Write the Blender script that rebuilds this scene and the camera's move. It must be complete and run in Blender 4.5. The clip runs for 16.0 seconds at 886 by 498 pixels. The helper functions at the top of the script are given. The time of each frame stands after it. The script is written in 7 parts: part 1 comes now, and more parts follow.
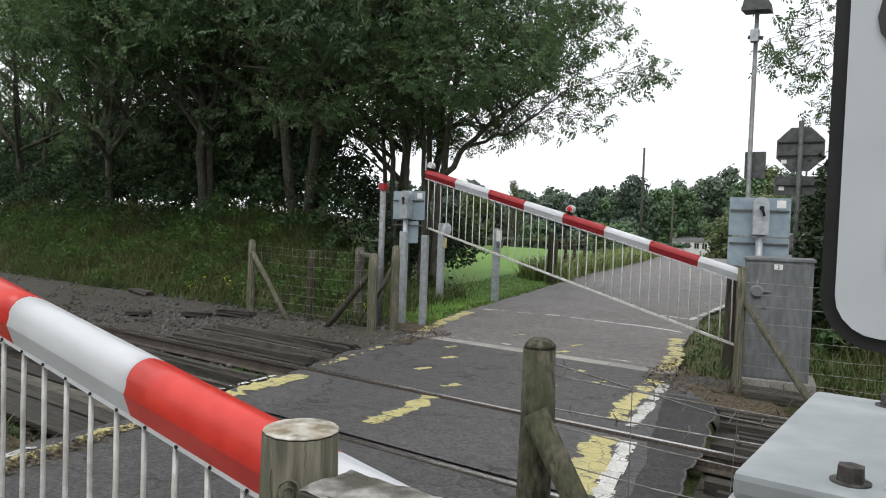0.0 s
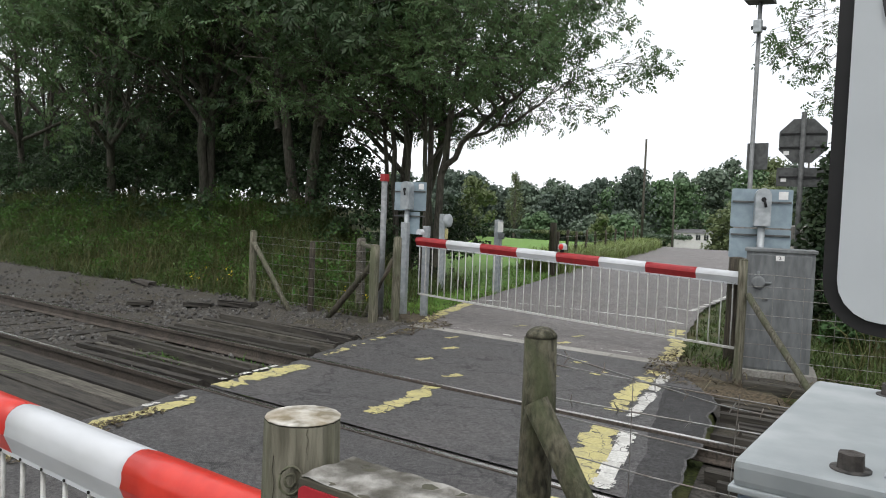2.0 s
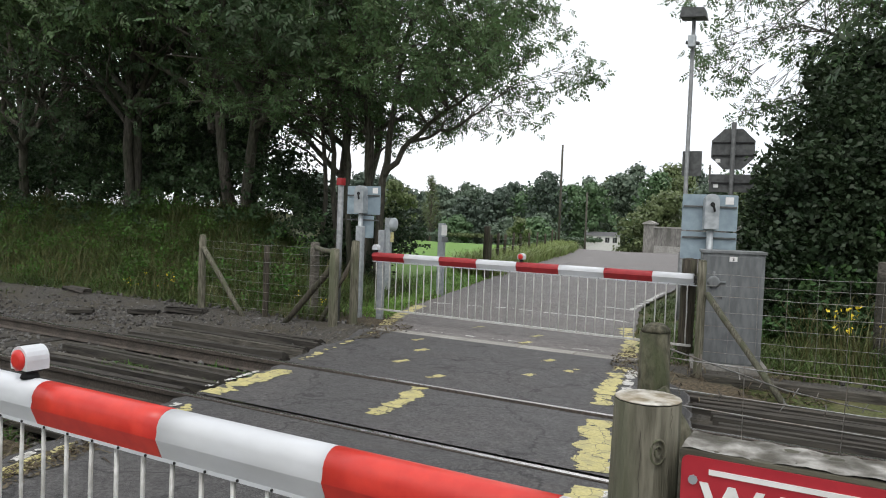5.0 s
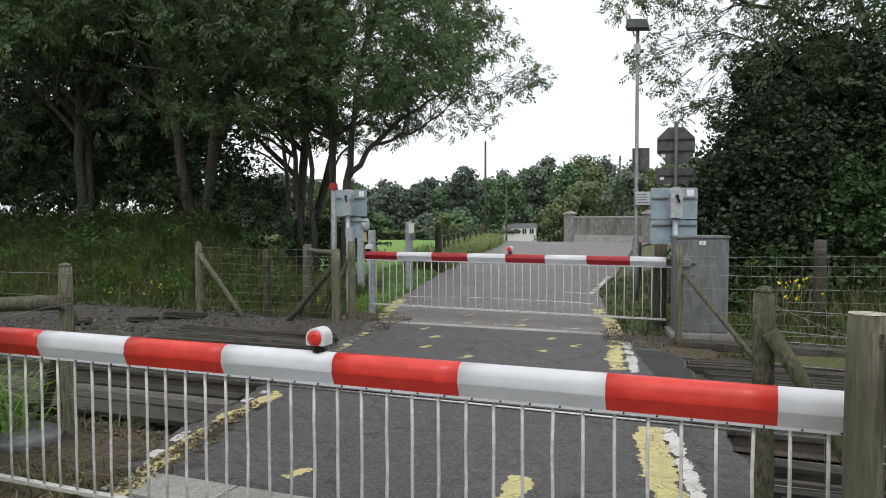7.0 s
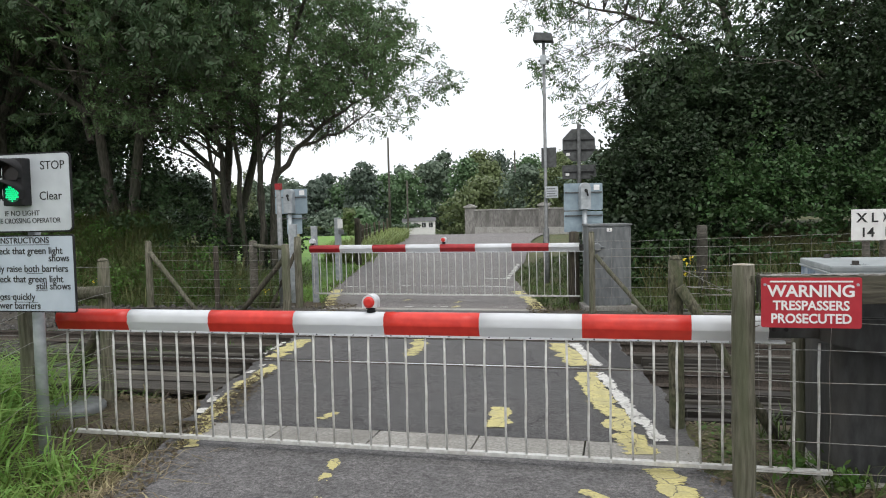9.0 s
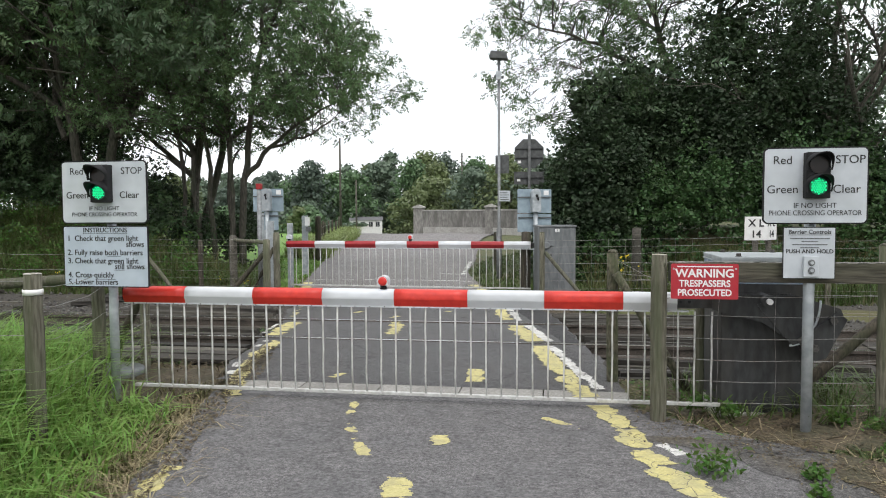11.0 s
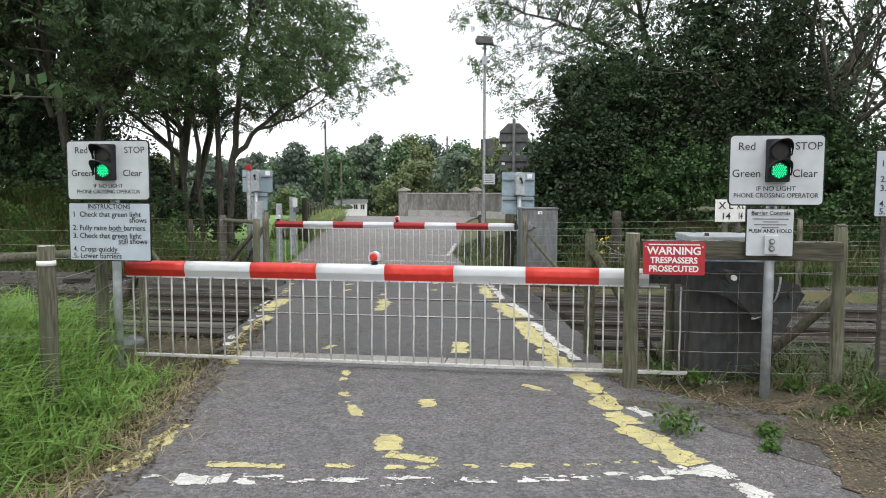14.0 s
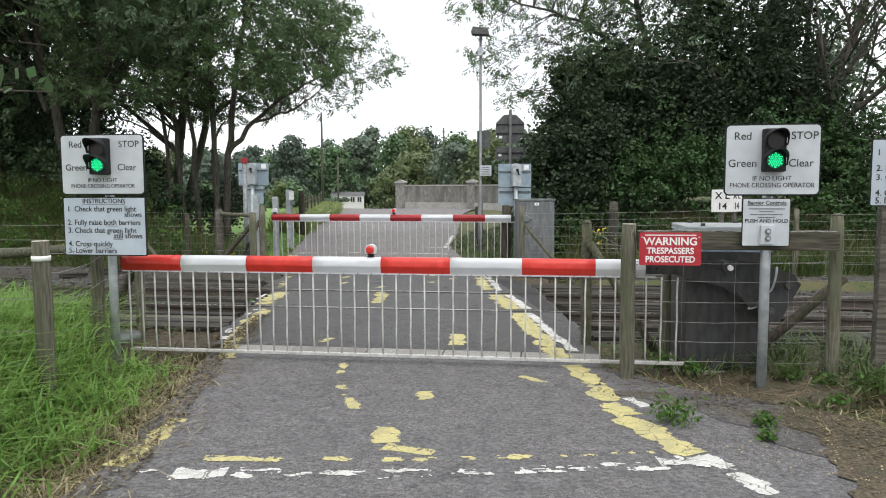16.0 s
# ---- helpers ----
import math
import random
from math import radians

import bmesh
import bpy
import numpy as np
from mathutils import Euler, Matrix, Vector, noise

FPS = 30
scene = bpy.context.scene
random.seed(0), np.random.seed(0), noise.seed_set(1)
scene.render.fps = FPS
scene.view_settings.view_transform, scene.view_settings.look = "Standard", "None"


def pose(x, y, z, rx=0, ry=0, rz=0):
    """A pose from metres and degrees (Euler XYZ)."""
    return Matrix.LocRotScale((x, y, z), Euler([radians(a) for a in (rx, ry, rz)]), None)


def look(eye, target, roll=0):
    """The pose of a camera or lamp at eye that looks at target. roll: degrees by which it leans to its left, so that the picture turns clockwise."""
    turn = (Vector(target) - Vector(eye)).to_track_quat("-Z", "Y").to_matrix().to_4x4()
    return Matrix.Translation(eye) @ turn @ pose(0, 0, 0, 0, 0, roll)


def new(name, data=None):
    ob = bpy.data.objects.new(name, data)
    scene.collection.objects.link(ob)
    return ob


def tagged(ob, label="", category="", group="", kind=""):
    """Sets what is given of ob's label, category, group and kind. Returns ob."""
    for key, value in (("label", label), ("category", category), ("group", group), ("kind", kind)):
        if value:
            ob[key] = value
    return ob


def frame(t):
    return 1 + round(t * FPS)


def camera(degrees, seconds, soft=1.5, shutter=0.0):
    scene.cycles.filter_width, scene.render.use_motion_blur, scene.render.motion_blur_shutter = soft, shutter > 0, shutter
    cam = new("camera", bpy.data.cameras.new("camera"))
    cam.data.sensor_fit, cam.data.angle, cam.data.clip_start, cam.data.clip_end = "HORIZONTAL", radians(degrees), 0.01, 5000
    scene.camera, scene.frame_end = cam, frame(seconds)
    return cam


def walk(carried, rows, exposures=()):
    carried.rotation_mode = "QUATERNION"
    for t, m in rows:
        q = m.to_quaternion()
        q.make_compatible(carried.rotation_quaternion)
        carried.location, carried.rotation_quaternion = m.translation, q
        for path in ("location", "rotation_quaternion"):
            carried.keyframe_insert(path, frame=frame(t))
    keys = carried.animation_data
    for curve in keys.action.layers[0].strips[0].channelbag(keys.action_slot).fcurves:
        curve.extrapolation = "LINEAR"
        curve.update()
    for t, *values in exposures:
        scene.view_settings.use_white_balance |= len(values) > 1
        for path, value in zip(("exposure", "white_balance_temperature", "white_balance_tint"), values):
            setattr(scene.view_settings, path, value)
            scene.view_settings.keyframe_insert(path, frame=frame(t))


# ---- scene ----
cam = camera(62.6, 16.0, soft=1.05)
PATH = [
    (0, (-0.055, -0.906, 1.72), (-1.22, 0.717, 1.649), 2.1),
    (0.5, (-0.052, -0.908, 1.718), (-1.219, 0.715, 1.642), 2.4),
    (1, (-0.051, -0.909, 1.717), (-1.21, 0.719, 1.631), 2.4),
    (1.5, (-0.053, -0.905, 1.715), (-1.217, 0.719, 1.621), 2.3),
    (2, (-0.055, -0.907, 1.714), (-1.222, 0.714, 1.619), 2.2),
    (2.5, (-0.054, -0.903, 1.715), (-1.19, 0.74, 1.617), 2.3),
    (3, (-0.057, -0.901, 1.715), (-1.172, 0.757, 1.612), 2.4),
    (3.5, (-0.058, -0.911, 1.717), (-1.14, 0.768, 1.611), 2.5),
    (3.7, (-0.065, -0.911, 1.716), (-1.138, 0.773, 1.61), 2.6),
    (5.8, (-0.935, -2.142, 1.675), (-1.849, -0.364, 1.613), 1.6),
    (6, (-0.971, -2.321, 1.672), (-1.914, -0.558, 1.617), 0.5),
    (6.5, (-1.149, -2.663, 1.688), (-1.994, -0.851, 1.622), 1.0),
    (7, (-1.348, -2.99, 1.712), (-2.092, -1.135, 1.629), -0.1),
    (7.5, (-1.401, -3.379, 1.702), (-2.096, -1.506, 1.611), -0.5),
    (8, (-1.545, -3.728, 1.72), (-2.054, -1.794, 1.665), 0.1),
    (8.2, (-1.622, -3.897, 1.72), (-2.116, -1.96, 1.65), -0.8),
    (10.3, (-1.606, -5.74, 1.731), (-2.011, -3.785, 1.616), -0.5),
    (10.5, (-1.643, -5.893, 1.726), (-2.02, -3.931, 1.635), -0.4),
    (11, (-1.72, -6.272, 1.741), (-2.038, -4.3, 1.638), -0.3),
    (11.5, (-1.676, -6.597, 1.716), (-1.994, -4.626, 1.599), -0.4),
    (12, (-1.681, -6.676, 1.72), (-1.986, -4.704, 1.59), -0.5),
    (12.5, (-1.697, -6.686, 1.717), (-1.996, -4.713, 1.582), -0.0),
    (13, (-1.701, -6.685, 1.714), (-1.993, -4.712, 1.573), 0.4),
    (13.5, (-1.694, -6.686, 1.711), (-1.977, -4.712, 1.567), 0.4),
    (14, (-1.688, -6.681, 1.709), (-1.963, -4.706, 1.561), 0.2),
    (14.5, (-1.689, -6.683, 1.707), (-1.957, -4.707, 1.554), -0.1),
    (15, (-1.682, -6.681, 1.71), (-1.948, -4.705, 1.55), -0.4),
    (15.5, (-1.677, -6.673, 1.708), (-1.943, -4.698, 1.543), -0.4),
    (16, (-1.679, -6.669, 1.71), (-1.947, -4.694, 1.54), -0.2),
]
walk(cam, [(t, look(eye, target, roll)) for t, eye, target, roll in PATH],
     exposures=[(0, 0.0), (3.5, 0.10), (7, 0.0), (10.5, 0.30), (12, 0.34), (16, 0.36)])

# ---- world, light ----
world = bpy.data.worlds.new("overcast_sky")
scene.world = world
world.use_nodes = True
wn = world.node_tree.nodes
wl = world.node_tree.links
sky = wn.new("ShaderNodeTexSky")
sky.sky_type = 'NISHITA'
sky.sun_disc = False
sky.sun_elevation = radians(52)
sky.sun_rotation = radians(200)
sky.dust_density = 4.0
sky.ozone_density = 1.0
SKY_MIX = wn.new("ShaderNodeMixRGB")
SKY_MIX.inputs[0].default_value = 0.86
cloud_noise = wn.new("ShaderNodeTexNoise")
cloud_noise.inputs["Scale"].default_value = 2.2
cloud_noise.inputs["Detail"].default_value = 5
cloud_ramp = wn.new("ShaderNodeValToRGB")
cloud_ramp.color_ramp.elements[0].position, cloud_ramp.color_ramp.elements[1].position = 0.3, 0.75
cloud_ramp.color_ramp.elements[0].color = (8.2, 8.5, 9.0, 1)
cloud_ramp.color_ramp.elements[1].color = (10.8, 10.9, 11.0, 1)
cloud_coord = wn.new("ShaderNodeTexCoord")
wl.new(cloud_coord.outputs["Generated"], cloud_noise.inputs["Vector"])
wl.new(cloud_noise.outputs["Fac"], cloud_ramp.inputs[0])
wl.new(sky.outputs[0], SKY_MIX.inputs[1])
wl.new(cloud_ramp.outputs[0], SKY_MIX.inputs[2])
wl.new(SKY_MIX.outputs[0], wn["Background"].inputs[0])
wn["Background"].inputs[1].default_value = 0.135

sun_data = bpy.data.lights.new("sun", 'SUN')
sun_data.energy = 1.1
sun_data.angle = radians(25)
sun_data.color = (1.0, 0.97, 0.92)
sun = new("sun", sun_data)
sun.matrix_world = look((6, -9, 18), (0, 0, 0))


# ---- materials ----
def mat(name, dark, light, third=None, rough=0.7, metal=0.0, fine=60.0, coarse=3.0, bump=0.2, mix=0.5,
        stretch=(1, 1, 1), island=0.0, spread=0.085, rand=0.12, rough_var=0.15):
    """Surface with fine grain between two colours, coarse patches of a third one, relief, and a change from piece to piece."""
    m = bpy.data.materials.new(name)
    m.use_nodes = True
    nt = m.node_tree
    bsdf = nt.nodes["Principled BSDF"]
    coord = nt.nodes.new("ShaderNodeTexCoord")
    info = nt.nodes.new("ShaderNodeObjectInfo")
    off = nt.nodes.new("ShaderNodeVectorMath")
    off.operation = 'MULTIPLY_ADD'
    off.inputs[1].default_value = stretch
    shift = nt.nodes.new("ShaderNodeVectorMath")
    shift.operation = 'SCALE'
    shift.inputs[0].default_value = (37.0, 61.0, 23.0)
    nt.links.new(info.outputs["Random"], shift.inputs["Scale"])
    nt.links.new(coord.outputs["Object"], off.inputs[0])
    nt.links.new(shift.outputs[0], off.inputs[2])

    def noise_node(scale, detail):
        n = nt.nodes.new("ShaderNodeTexNoise")
        n.inputs["Scale"].default_value, n.inputs["Detail"].default_value = scale, detail
        nt.links.new(off.outputs[0], n.inputs["Vector"])
        return n

    n1, n2 = noise_node(fine, 6), noise_node(coarse, 5)
    ramp = nt.nodes.new("ShaderNodeValToRGB")
    ramp.color_ramp.elements[0].position, ramp.color_ramp.elements[1].position = 0.5 - spread * 1.6, 0.5 + spread * 1.6
    ramp.color_ramp.elements[0].color, ramp.color_ramp.elements[1].color = (*dark, 1), (*light, 1)
    nt.links.new(n1.outputs["Fac"], ramp.inputs[0])
    cur = ramp.outputs[0]
    if third:
        r2 = nt.nodes.new("ShaderNodeValToRGB")
        r2.color_ramp.elements[0].position, r2.color_ramp.elements[1].position = 0.46, 0.62
        r2.color_ramp.elements[1].color = (mix, mix, mix, 1)
        nt.links.new(n2.outputs["Fac"], r2.inputs[0])
        mx = nt.nodes.new("ShaderNodeMixRGB")
        mx.inputs[2].default_value = (*third, 1)
        nt.links.new(r2.outputs[0], mx.inputs[0])
        nt.links.new(cur, mx.inputs[1])
        cur = mx.outputs[0]
    hsv = nt.nodes.new("ShaderNodeHueSaturation")
    val = nt.nodes.new("ShaderNodeMapRange")
    val.inputs[3].default_value, val.inputs[4].default_value = 1 - max(rand, island), 1 + max(rand, island)
    if island:
        geo = nt.nodes.new("ShaderNodeNewGeometry")
        nt.links.new(geo.outputs["Random Per Island"], val.inputs[0])
        hue = nt.nodes.new("ShaderNodeMapRange")
        hue.inputs[3].default_value, hue.inputs[4].default_value = 0.5 - island * 0.06, 0.5 + island * 0.05
        nt.links.new(geo.outputs["Random Per Island"], hue.inputs[0])
        nt.links.new(hue.outputs[0], hsv.inputs["Hue"])
    else:
        nt.links.new(info.outputs["Random"], val.inputs[0])
    nt.links.new(val.outputs[0], hsv.inputs["Value"])
    nt.links.new(cur, hsv.inputs["Color"])
    nt.links.new(hsv.outputs[0], bsdf.inputs["Base Color"])
    rr = nt.nodes.new("ShaderNodeMapRange")
    rr.inputs[3].default_value, rr.inputs[4].default_value = max(0.05, rough - rough_var), min(1, rough + rough_var)
    nt.links.new(n2.outputs["Fac"], rr.inputs[0])
    nt.links.new(rr.outputs[0], bsdf.inputs["Roughness"])
    bsdf.inputs["Metallic"].default_value = metal
    if bump:
        b = nt.nodes.new("ShaderNodeBump")
        b.inputs["Strength"].default_value = bump
        b.inputs["Distance"].default_value = 0.02
        nt.links.new(n1.outputs["Fac"], b.inputs["Height"])
        nt.links.new(b.outputs[0], bsdf.inputs["Normal"])
    return m


def leaf_mat(name, dark, light, island=0.35, through_light=0.3):
    """Leaves: varied greens, a little light passing through."""
    m = mat(name, dark, light, rough=0.5, fine=1.2, coarse=0.4, bump=0.0, island=island, spread=0.2)
    nt = m.node_tree
    bsdf = nt.nodes["Principled BSDF"]
    bsdf.inputs["Specular IOR Level"].default_value = 0.3
    tr = nt.nodes.new("ShaderNodeBsdfTranslucent")
    mx = nt.nodes.new("ShaderNodeMixShader")
    mx.inputs[0].default_value = through_light
    src = bsdf.inputs["Base Color"].links[0].from_socket
    nt.links.new(src, tr.inputs["Color"])
    nt.links.new(bsdf.outputs[0], mx.inputs[1])
    nt.links.new(tr.outputs[0], mx.inputs[2])
    nt.links.new(mx.outputs[0], nt.nodes["Material Output"].inputs["Surface"])
    return m


def glow(name, colour, strength):
    m = bpy.data.materials.new(name)
    m.use_nodes = True
    b = m.node_tree.nodes["Principled BSDF"]
    b.inputs["Base Color"].default_value = (*colour, 1)
    b.inputs["Emission Color"].default_value = (*colour, 1)
    b.inputs["Emission Strength"].default_value = strength
    b.inputs["Roughness"].default_value = 0.3
    return m


def asphalt(name, low, high, patch, rough, crack):
    """Road surface: chippings, broad worn patches, tar stains and hair cracks."""
    m = mat(name, low, high, patch, rough=rough, fine=95, coarse=1.3, bump=0.55, mix=0.8, spread=0.07)
    nt = m.node_tree
    bsdf = nt.nodes["Principled BSDF"]
    coord = nt.nodes.new("ShaderNodeTexCoord")
    src = bsdf.inputs["Base Color"].links[0].from_socket

    def layer(kind, scale, lo, hi, a, b, socket):
        n = nt.nodes.new(kind)
        n.inputs["Scale"].default_value = scale
        if kind == "ShaderNodeTexNoise":
            n.inputs["Detail"].default_value = 8
            n.inputs["Roughness"].default_value = 0.68
            nt.links.new(coord.outputs["Object"], n.inputs["Vector"])
        else:
            n.feature = 'DISTANCE_TO_EDGE'
            warp = nt.nodes.new("ShaderNodeTexNoise")
            warp.inputs["Scale"].default_value, warp.inputs["Detail"].default_value = 3.0, 6
            nt.links.new(coord.outputs["Object"], warp.inputs["Vector"])
            add = nt.nodes.new("ShaderNodeVectorMath")
            add.operation = 'MULTIPLY_ADD'
            add.inputs[1].default_value = (0.7, 0.7, 0.7)
            nt.links.new(warp.outputs["Color"], add.inputs[0])
            nt.links.new(coord.outputs["Object"], add.inputs[2])
            nt.links.new(add.outputs[0], n.inputs["Vector"])
        r = nt.nodes.new("ShaderNodeMapRange")
        r.inputs[1].default_value, r.inputs[2].default_value, r.inputs[3].default_value, r.inputs[4].default_value = lo, hi, a, b
        nt.links.new(n.outputs[socket], r.inputs[0])
        return r.outputs[0]

    cur = src
    for fac in (layer("ShaderNodeTexNoise", 7.0, 0.32, 0.68, 0.72, 1.28, "Fac"), layer("ShaderNodeTexNoise", 30.0, 0.34, 0.66, 0.48, 1.52, "Fac"), layer("ShaderNodeTexNoise", 17.0, 0.585, 0.625, 1.0, 0.62, "Fac"), layer("ShaderNodeTexVoronoi", 0.55, 0.0, 0.012, crack, 1.0, "Distance")):
        mx = nt.nodes.new("ShaderNodeVectorMath")
        mx.operation = 'SCALE'
        nt.links.new(cur, mx.inputs[0])
        nt.links.new(fac, mx.inputs["Scale"])
        cur = mx.outputs[0]
    nt.links.new(cur, bsdf.inputs["Base Color"])
    return m


M_ASPHALT = asphalt("asphalt", (0.085, 0.083, 0.084), (0.20, 0.192, 0.192), (0.135, 0.132, 0.134), 0.82, 0.75)
M_ASPHALT_NEW = asphalt("crossing_asphalt", (0.040, 0.039, 0.040), (0.098, 0.095, 0.094), (0.082, 0.078, 0.077), 0.66, 0.3)
M_ASPHALT_OLD = asphalt("old_asphalt", (0.045, 0.043, 0.042), (0.12, 0.115, 0.11), (0.10, 0.085, 0.06), 0.85, 0.4)
# Lighter than the near lane: the sheen at a low angle is painted in.
M_ASPHALT_FAR = asphalt("sheen_pale_asphalt", (0.138, 0.128, 0.124), (0.242, 0.226, 0.219), (0.178, 0.165, 0.159), 0.75, 0.7)
M_ASPHALT_DARK = asphalt("black_asphalt", (0.020, 0.020, 0.021), (0.056, 0.055, 0.055), (0.034, 0.033, 0.033), 0.8, 0.7)
M_CONCRETE = mat("concrete", (0.24, 0.23, 0.21), (0.36, 0.35, 0.32), (0.20, 0.19, 0.17), rough=0.85, fine=45, coarse=2.2, bump=0.25)
M_YELLOW = mat("yellow_road_paint", (0.47, 0.42, 0.17), (0.60, 0.54, 0.25), (0.36, 0.33, 0.20), rough=0.7, fine=55, coarse=7, bump=0.3, rand=0.05)
M_WHITELINE = mat("white_road_paint", (0.50, 0.50, 0.47), (0.72, 0.71, 0.68), (0.42, 0.41, 0.38), rough=0.7, fine=55, coarse=7, bump=0.3, rand=0.05)


def crackle(m, scale, width, under):
    """Fine crazing that lets the road show through old paint."""
    nt = m.node_tree
    bsdf = nt.nodes["Principled BSDF"]
    src = bsdf.inputs["Base Color"].links[0].from_socket
    coord = nt.nodes.new("ShaderNodeTexCoord")
    warp = nt.nodes.new("ShaderNodeTexNoise")
    warp.inputs["Scale"].default_value = 9.0
    add = nt.nodes.new("ShaderNodeVectorMath")
    add.operation = 'MULTIPLY_ADD'
    add.inputs[1].default_value = (0.12, 0.12, 0.12)
    cells = nt.nodes.new("ShaderNodeTexVoronoi")
    cells.feature = 'DISTANCE_TO_EDGE'
    cells.inputs["Scale"].default_value = scale
    fac = nt.nodes.new("ShaderNodeMapRange")
    fac.inputs[1].default_value, fac.inputs[2].default_value, fac.inputs[3].default_value, fac.inputs[4].default_value = width * 0.4, width, 0.85, 0.0
    mx = nt.nodes.new("ShaderNodeMixRGB")
    mx.inputs[2].default_value = (*under, 1)
    nt.links.new(coord.outputs["Object"], warp.inputs["Vector"])
    nt.links.new(warp.outputs["Color"], add.inputs[0])
    nt.links.new(coord.outputs["Object"], add.inputs[2])
    nt.links.new(add.outputs[0], cells.inputs["Vector"])
    nt.links.new(cells.outputs["Distance"], fac.inputs[0])
    nt.links.new(fac.outputs[0], mx.inputs[0])
    nt.links.new(src, mx.inputs[1])
    nt.links.new(mx.outputs[0], bsdf.inputs["Base Color"])


crackle(M_YELLOW, 5.5, 0.022, (0.10, 0.095, 0.085))
crackle(M_WHITELINE, 4.5, 0.022, (0.12, 0.115, 0.11))
M_GRASSGROUND = mat("grassy_soil", (0.030, 0.040, 0.012), (0.085, 0.105, 0.028), (0.10, 0.085, 0.040), rough=0.95, fine=26, coarse=1.1, bump=0.8, mix=0.7)
M_LAWN = mat("meadow", (0.075, 0.17, 0.020), (0.13, 0.26, 0.035), (0.15, 0.24, 0.05), rough=0.9, fine=9, coarse=0.35, bump=0.5, mix=0.5)
M_LITTER = mat("leaf_litter", (0.034, 0.027, 0.017), (0.125, 0.097, 0.060), (0.045, 0.048, 0.026), rough=0.95, fine=38, coarse=2.5, bump=0.9, mix=0.6)
M_BALLAST = mat("ballast_bed", (0.028, 0.026, 0.022), (0.082, 0.076, 0.066), (0.050, 0.042, 0.024), rough=0.95, fine=30, coarse=1.2, bump=1.0)
M_STONE = mat("ballast_stone", (0.046, 0.044, 0.042), (0.130, 0.126, 0.120), (0.066, 0.052, 0.034), rough=0.9, fine=30, coarse=9, bump=0.4, island=0.45)
M_RAILTOP = mat("rail_head_steel", (0.62, 0.61, 0.60), (0.78, 0.77, 0.76), (0.50, 0.46, 0.42), rough=0.24, metal=0.95, fine=40, coarse=2, bump=0.05, stretch=(0.2, 6, 6))
M_RAIL = mat("rail_web_rust", (0.048, 0.040, 0.034), (0.105, 0.086, 0.070), (0.040, 0.036, 0.032), rough=0.85, fine=50, coarse=4, bump=0.4)
M_TIMBER = mat("tarred_timber", (0.014, 0.012, 0.010), (0.050, 0.044, 0.036), (0.060, 0.056, 0.046), rough=0.85, fine=30, coarse=5, bump=0.6, stretch=(0.12, 1, 1), rand=0.35)
M_TIMBER_GREY = mat("grey_timber", (0.050, 0.045, 0.036), (0.125, 0.115, 0.095), (0.035, 0.036, 0.026), rough=0.9, fine=40, coarse=5, bump=0.6, stretch=(0.12, 1, 1), rand=0.25)
M_POST = mat("weathered_post_wood", (0.066, 0.062, 0.042), (0.172, 0.162, 0.122), (0.088, 0.098, 0.056), rough=0.92, fine=34, coarse=6, bump=1.0, stretch=(1.5, 1.5, 0.16), rand=0.2, mix=0.75)
M_POST_MOSS = mat("mossy_post_wood", (0.034, 0.032, 0.020), (0.125, 0.118, 0.080), (0.062, 0.074, 0.034), rough=0.95, fine=40, coarse=7, bump=1.0, stretch=(1.2, 1.2, 0.5), rand=0.15, mix=0.8)
M_POSTTOP = mat("sawn_post_top", (0.20, 0.18, 0.13), (0.62, 0.60, 0.55), (0.24, 0.18, 0.09), rough=0.9, fine=30, coarse=9, bump=0.6)
M_POST_DARK = mat("dark_post_wood", (0.030, 0.025, 0.018), (0.085, 0.072, 0.052), (0.05, 0.06, 0.03), rough=0.9, fine=32, coarse=4, bump=0.6, stretch=(1.5, 1.5, 0.12), rand=0.2)
# Lichened wood, darkened overall to stand for the board's shadow side.
M_BOARD = mat("lichened_board_shade_toned", (0.038, 0.034, 0.025), (0.092, 0.085, 0.062), (0.05, 0.06, 0.032), rough=0.9, fine=36, coarse=4, bump=0.6, stretch=(0.12, 1, 1))
M_BOARDTOP = mat("pale_lichen_wood", (0.16, 0.15, 0.13), (0.42, 0.41, 0.38), (0.07, 0.065, 0.05), rough=0.95, fine=30, coarse=10, bump=0.9, mix=0.9)
M_RED = mat("red_boom_paint", (0.56, 0.030, 0.022), (0.66, 0.045, 0.030), (0.50, 0.03, 0.022), rough=0.35, fine=14, coarse=2.5, bump=0.04, rand=0.03)
# Boom red darkened to stand for shade on the far boom; also the cap's red.
M_MAROON = mat("shaded_boom_and_cap_red", (0.30, 0.014, 0.020), (0.37, 0.022, 0.026), (0.26, 0.014, 0.018), rough=0.4, fine=14, coarse=2.5, bump=0.04, rand=0.03)
M_WHITE = mat("white_boom_paint", (0.57, 0.59, 0.62), (0.66, 0.68, 0.71), (0.50, 0.51, 0.52), rough=0.38, fine=10, coarse=3, bump=0.04, rand=0.03, stretch=(0.4, 1, 1))
M_PICKET = mat("galvanised_picket", (0.52, 0.52, 0.50), (0.68, 0.68, 0.66), (0.38, 0.36, 0.33), rough=0.5, metal=0.2, fine=25, coarse=8, bump=0.08, rand=0.08)
M_GALV = mat("galvanised_steel", (0.34, 0.37, 0.39), (0.47, 0.50, 0.52), (0.28, 0.31, 0.33), rough=0.5, metal=0.35, fine=14, coarse=3, bump=0.05, rand=0.06)
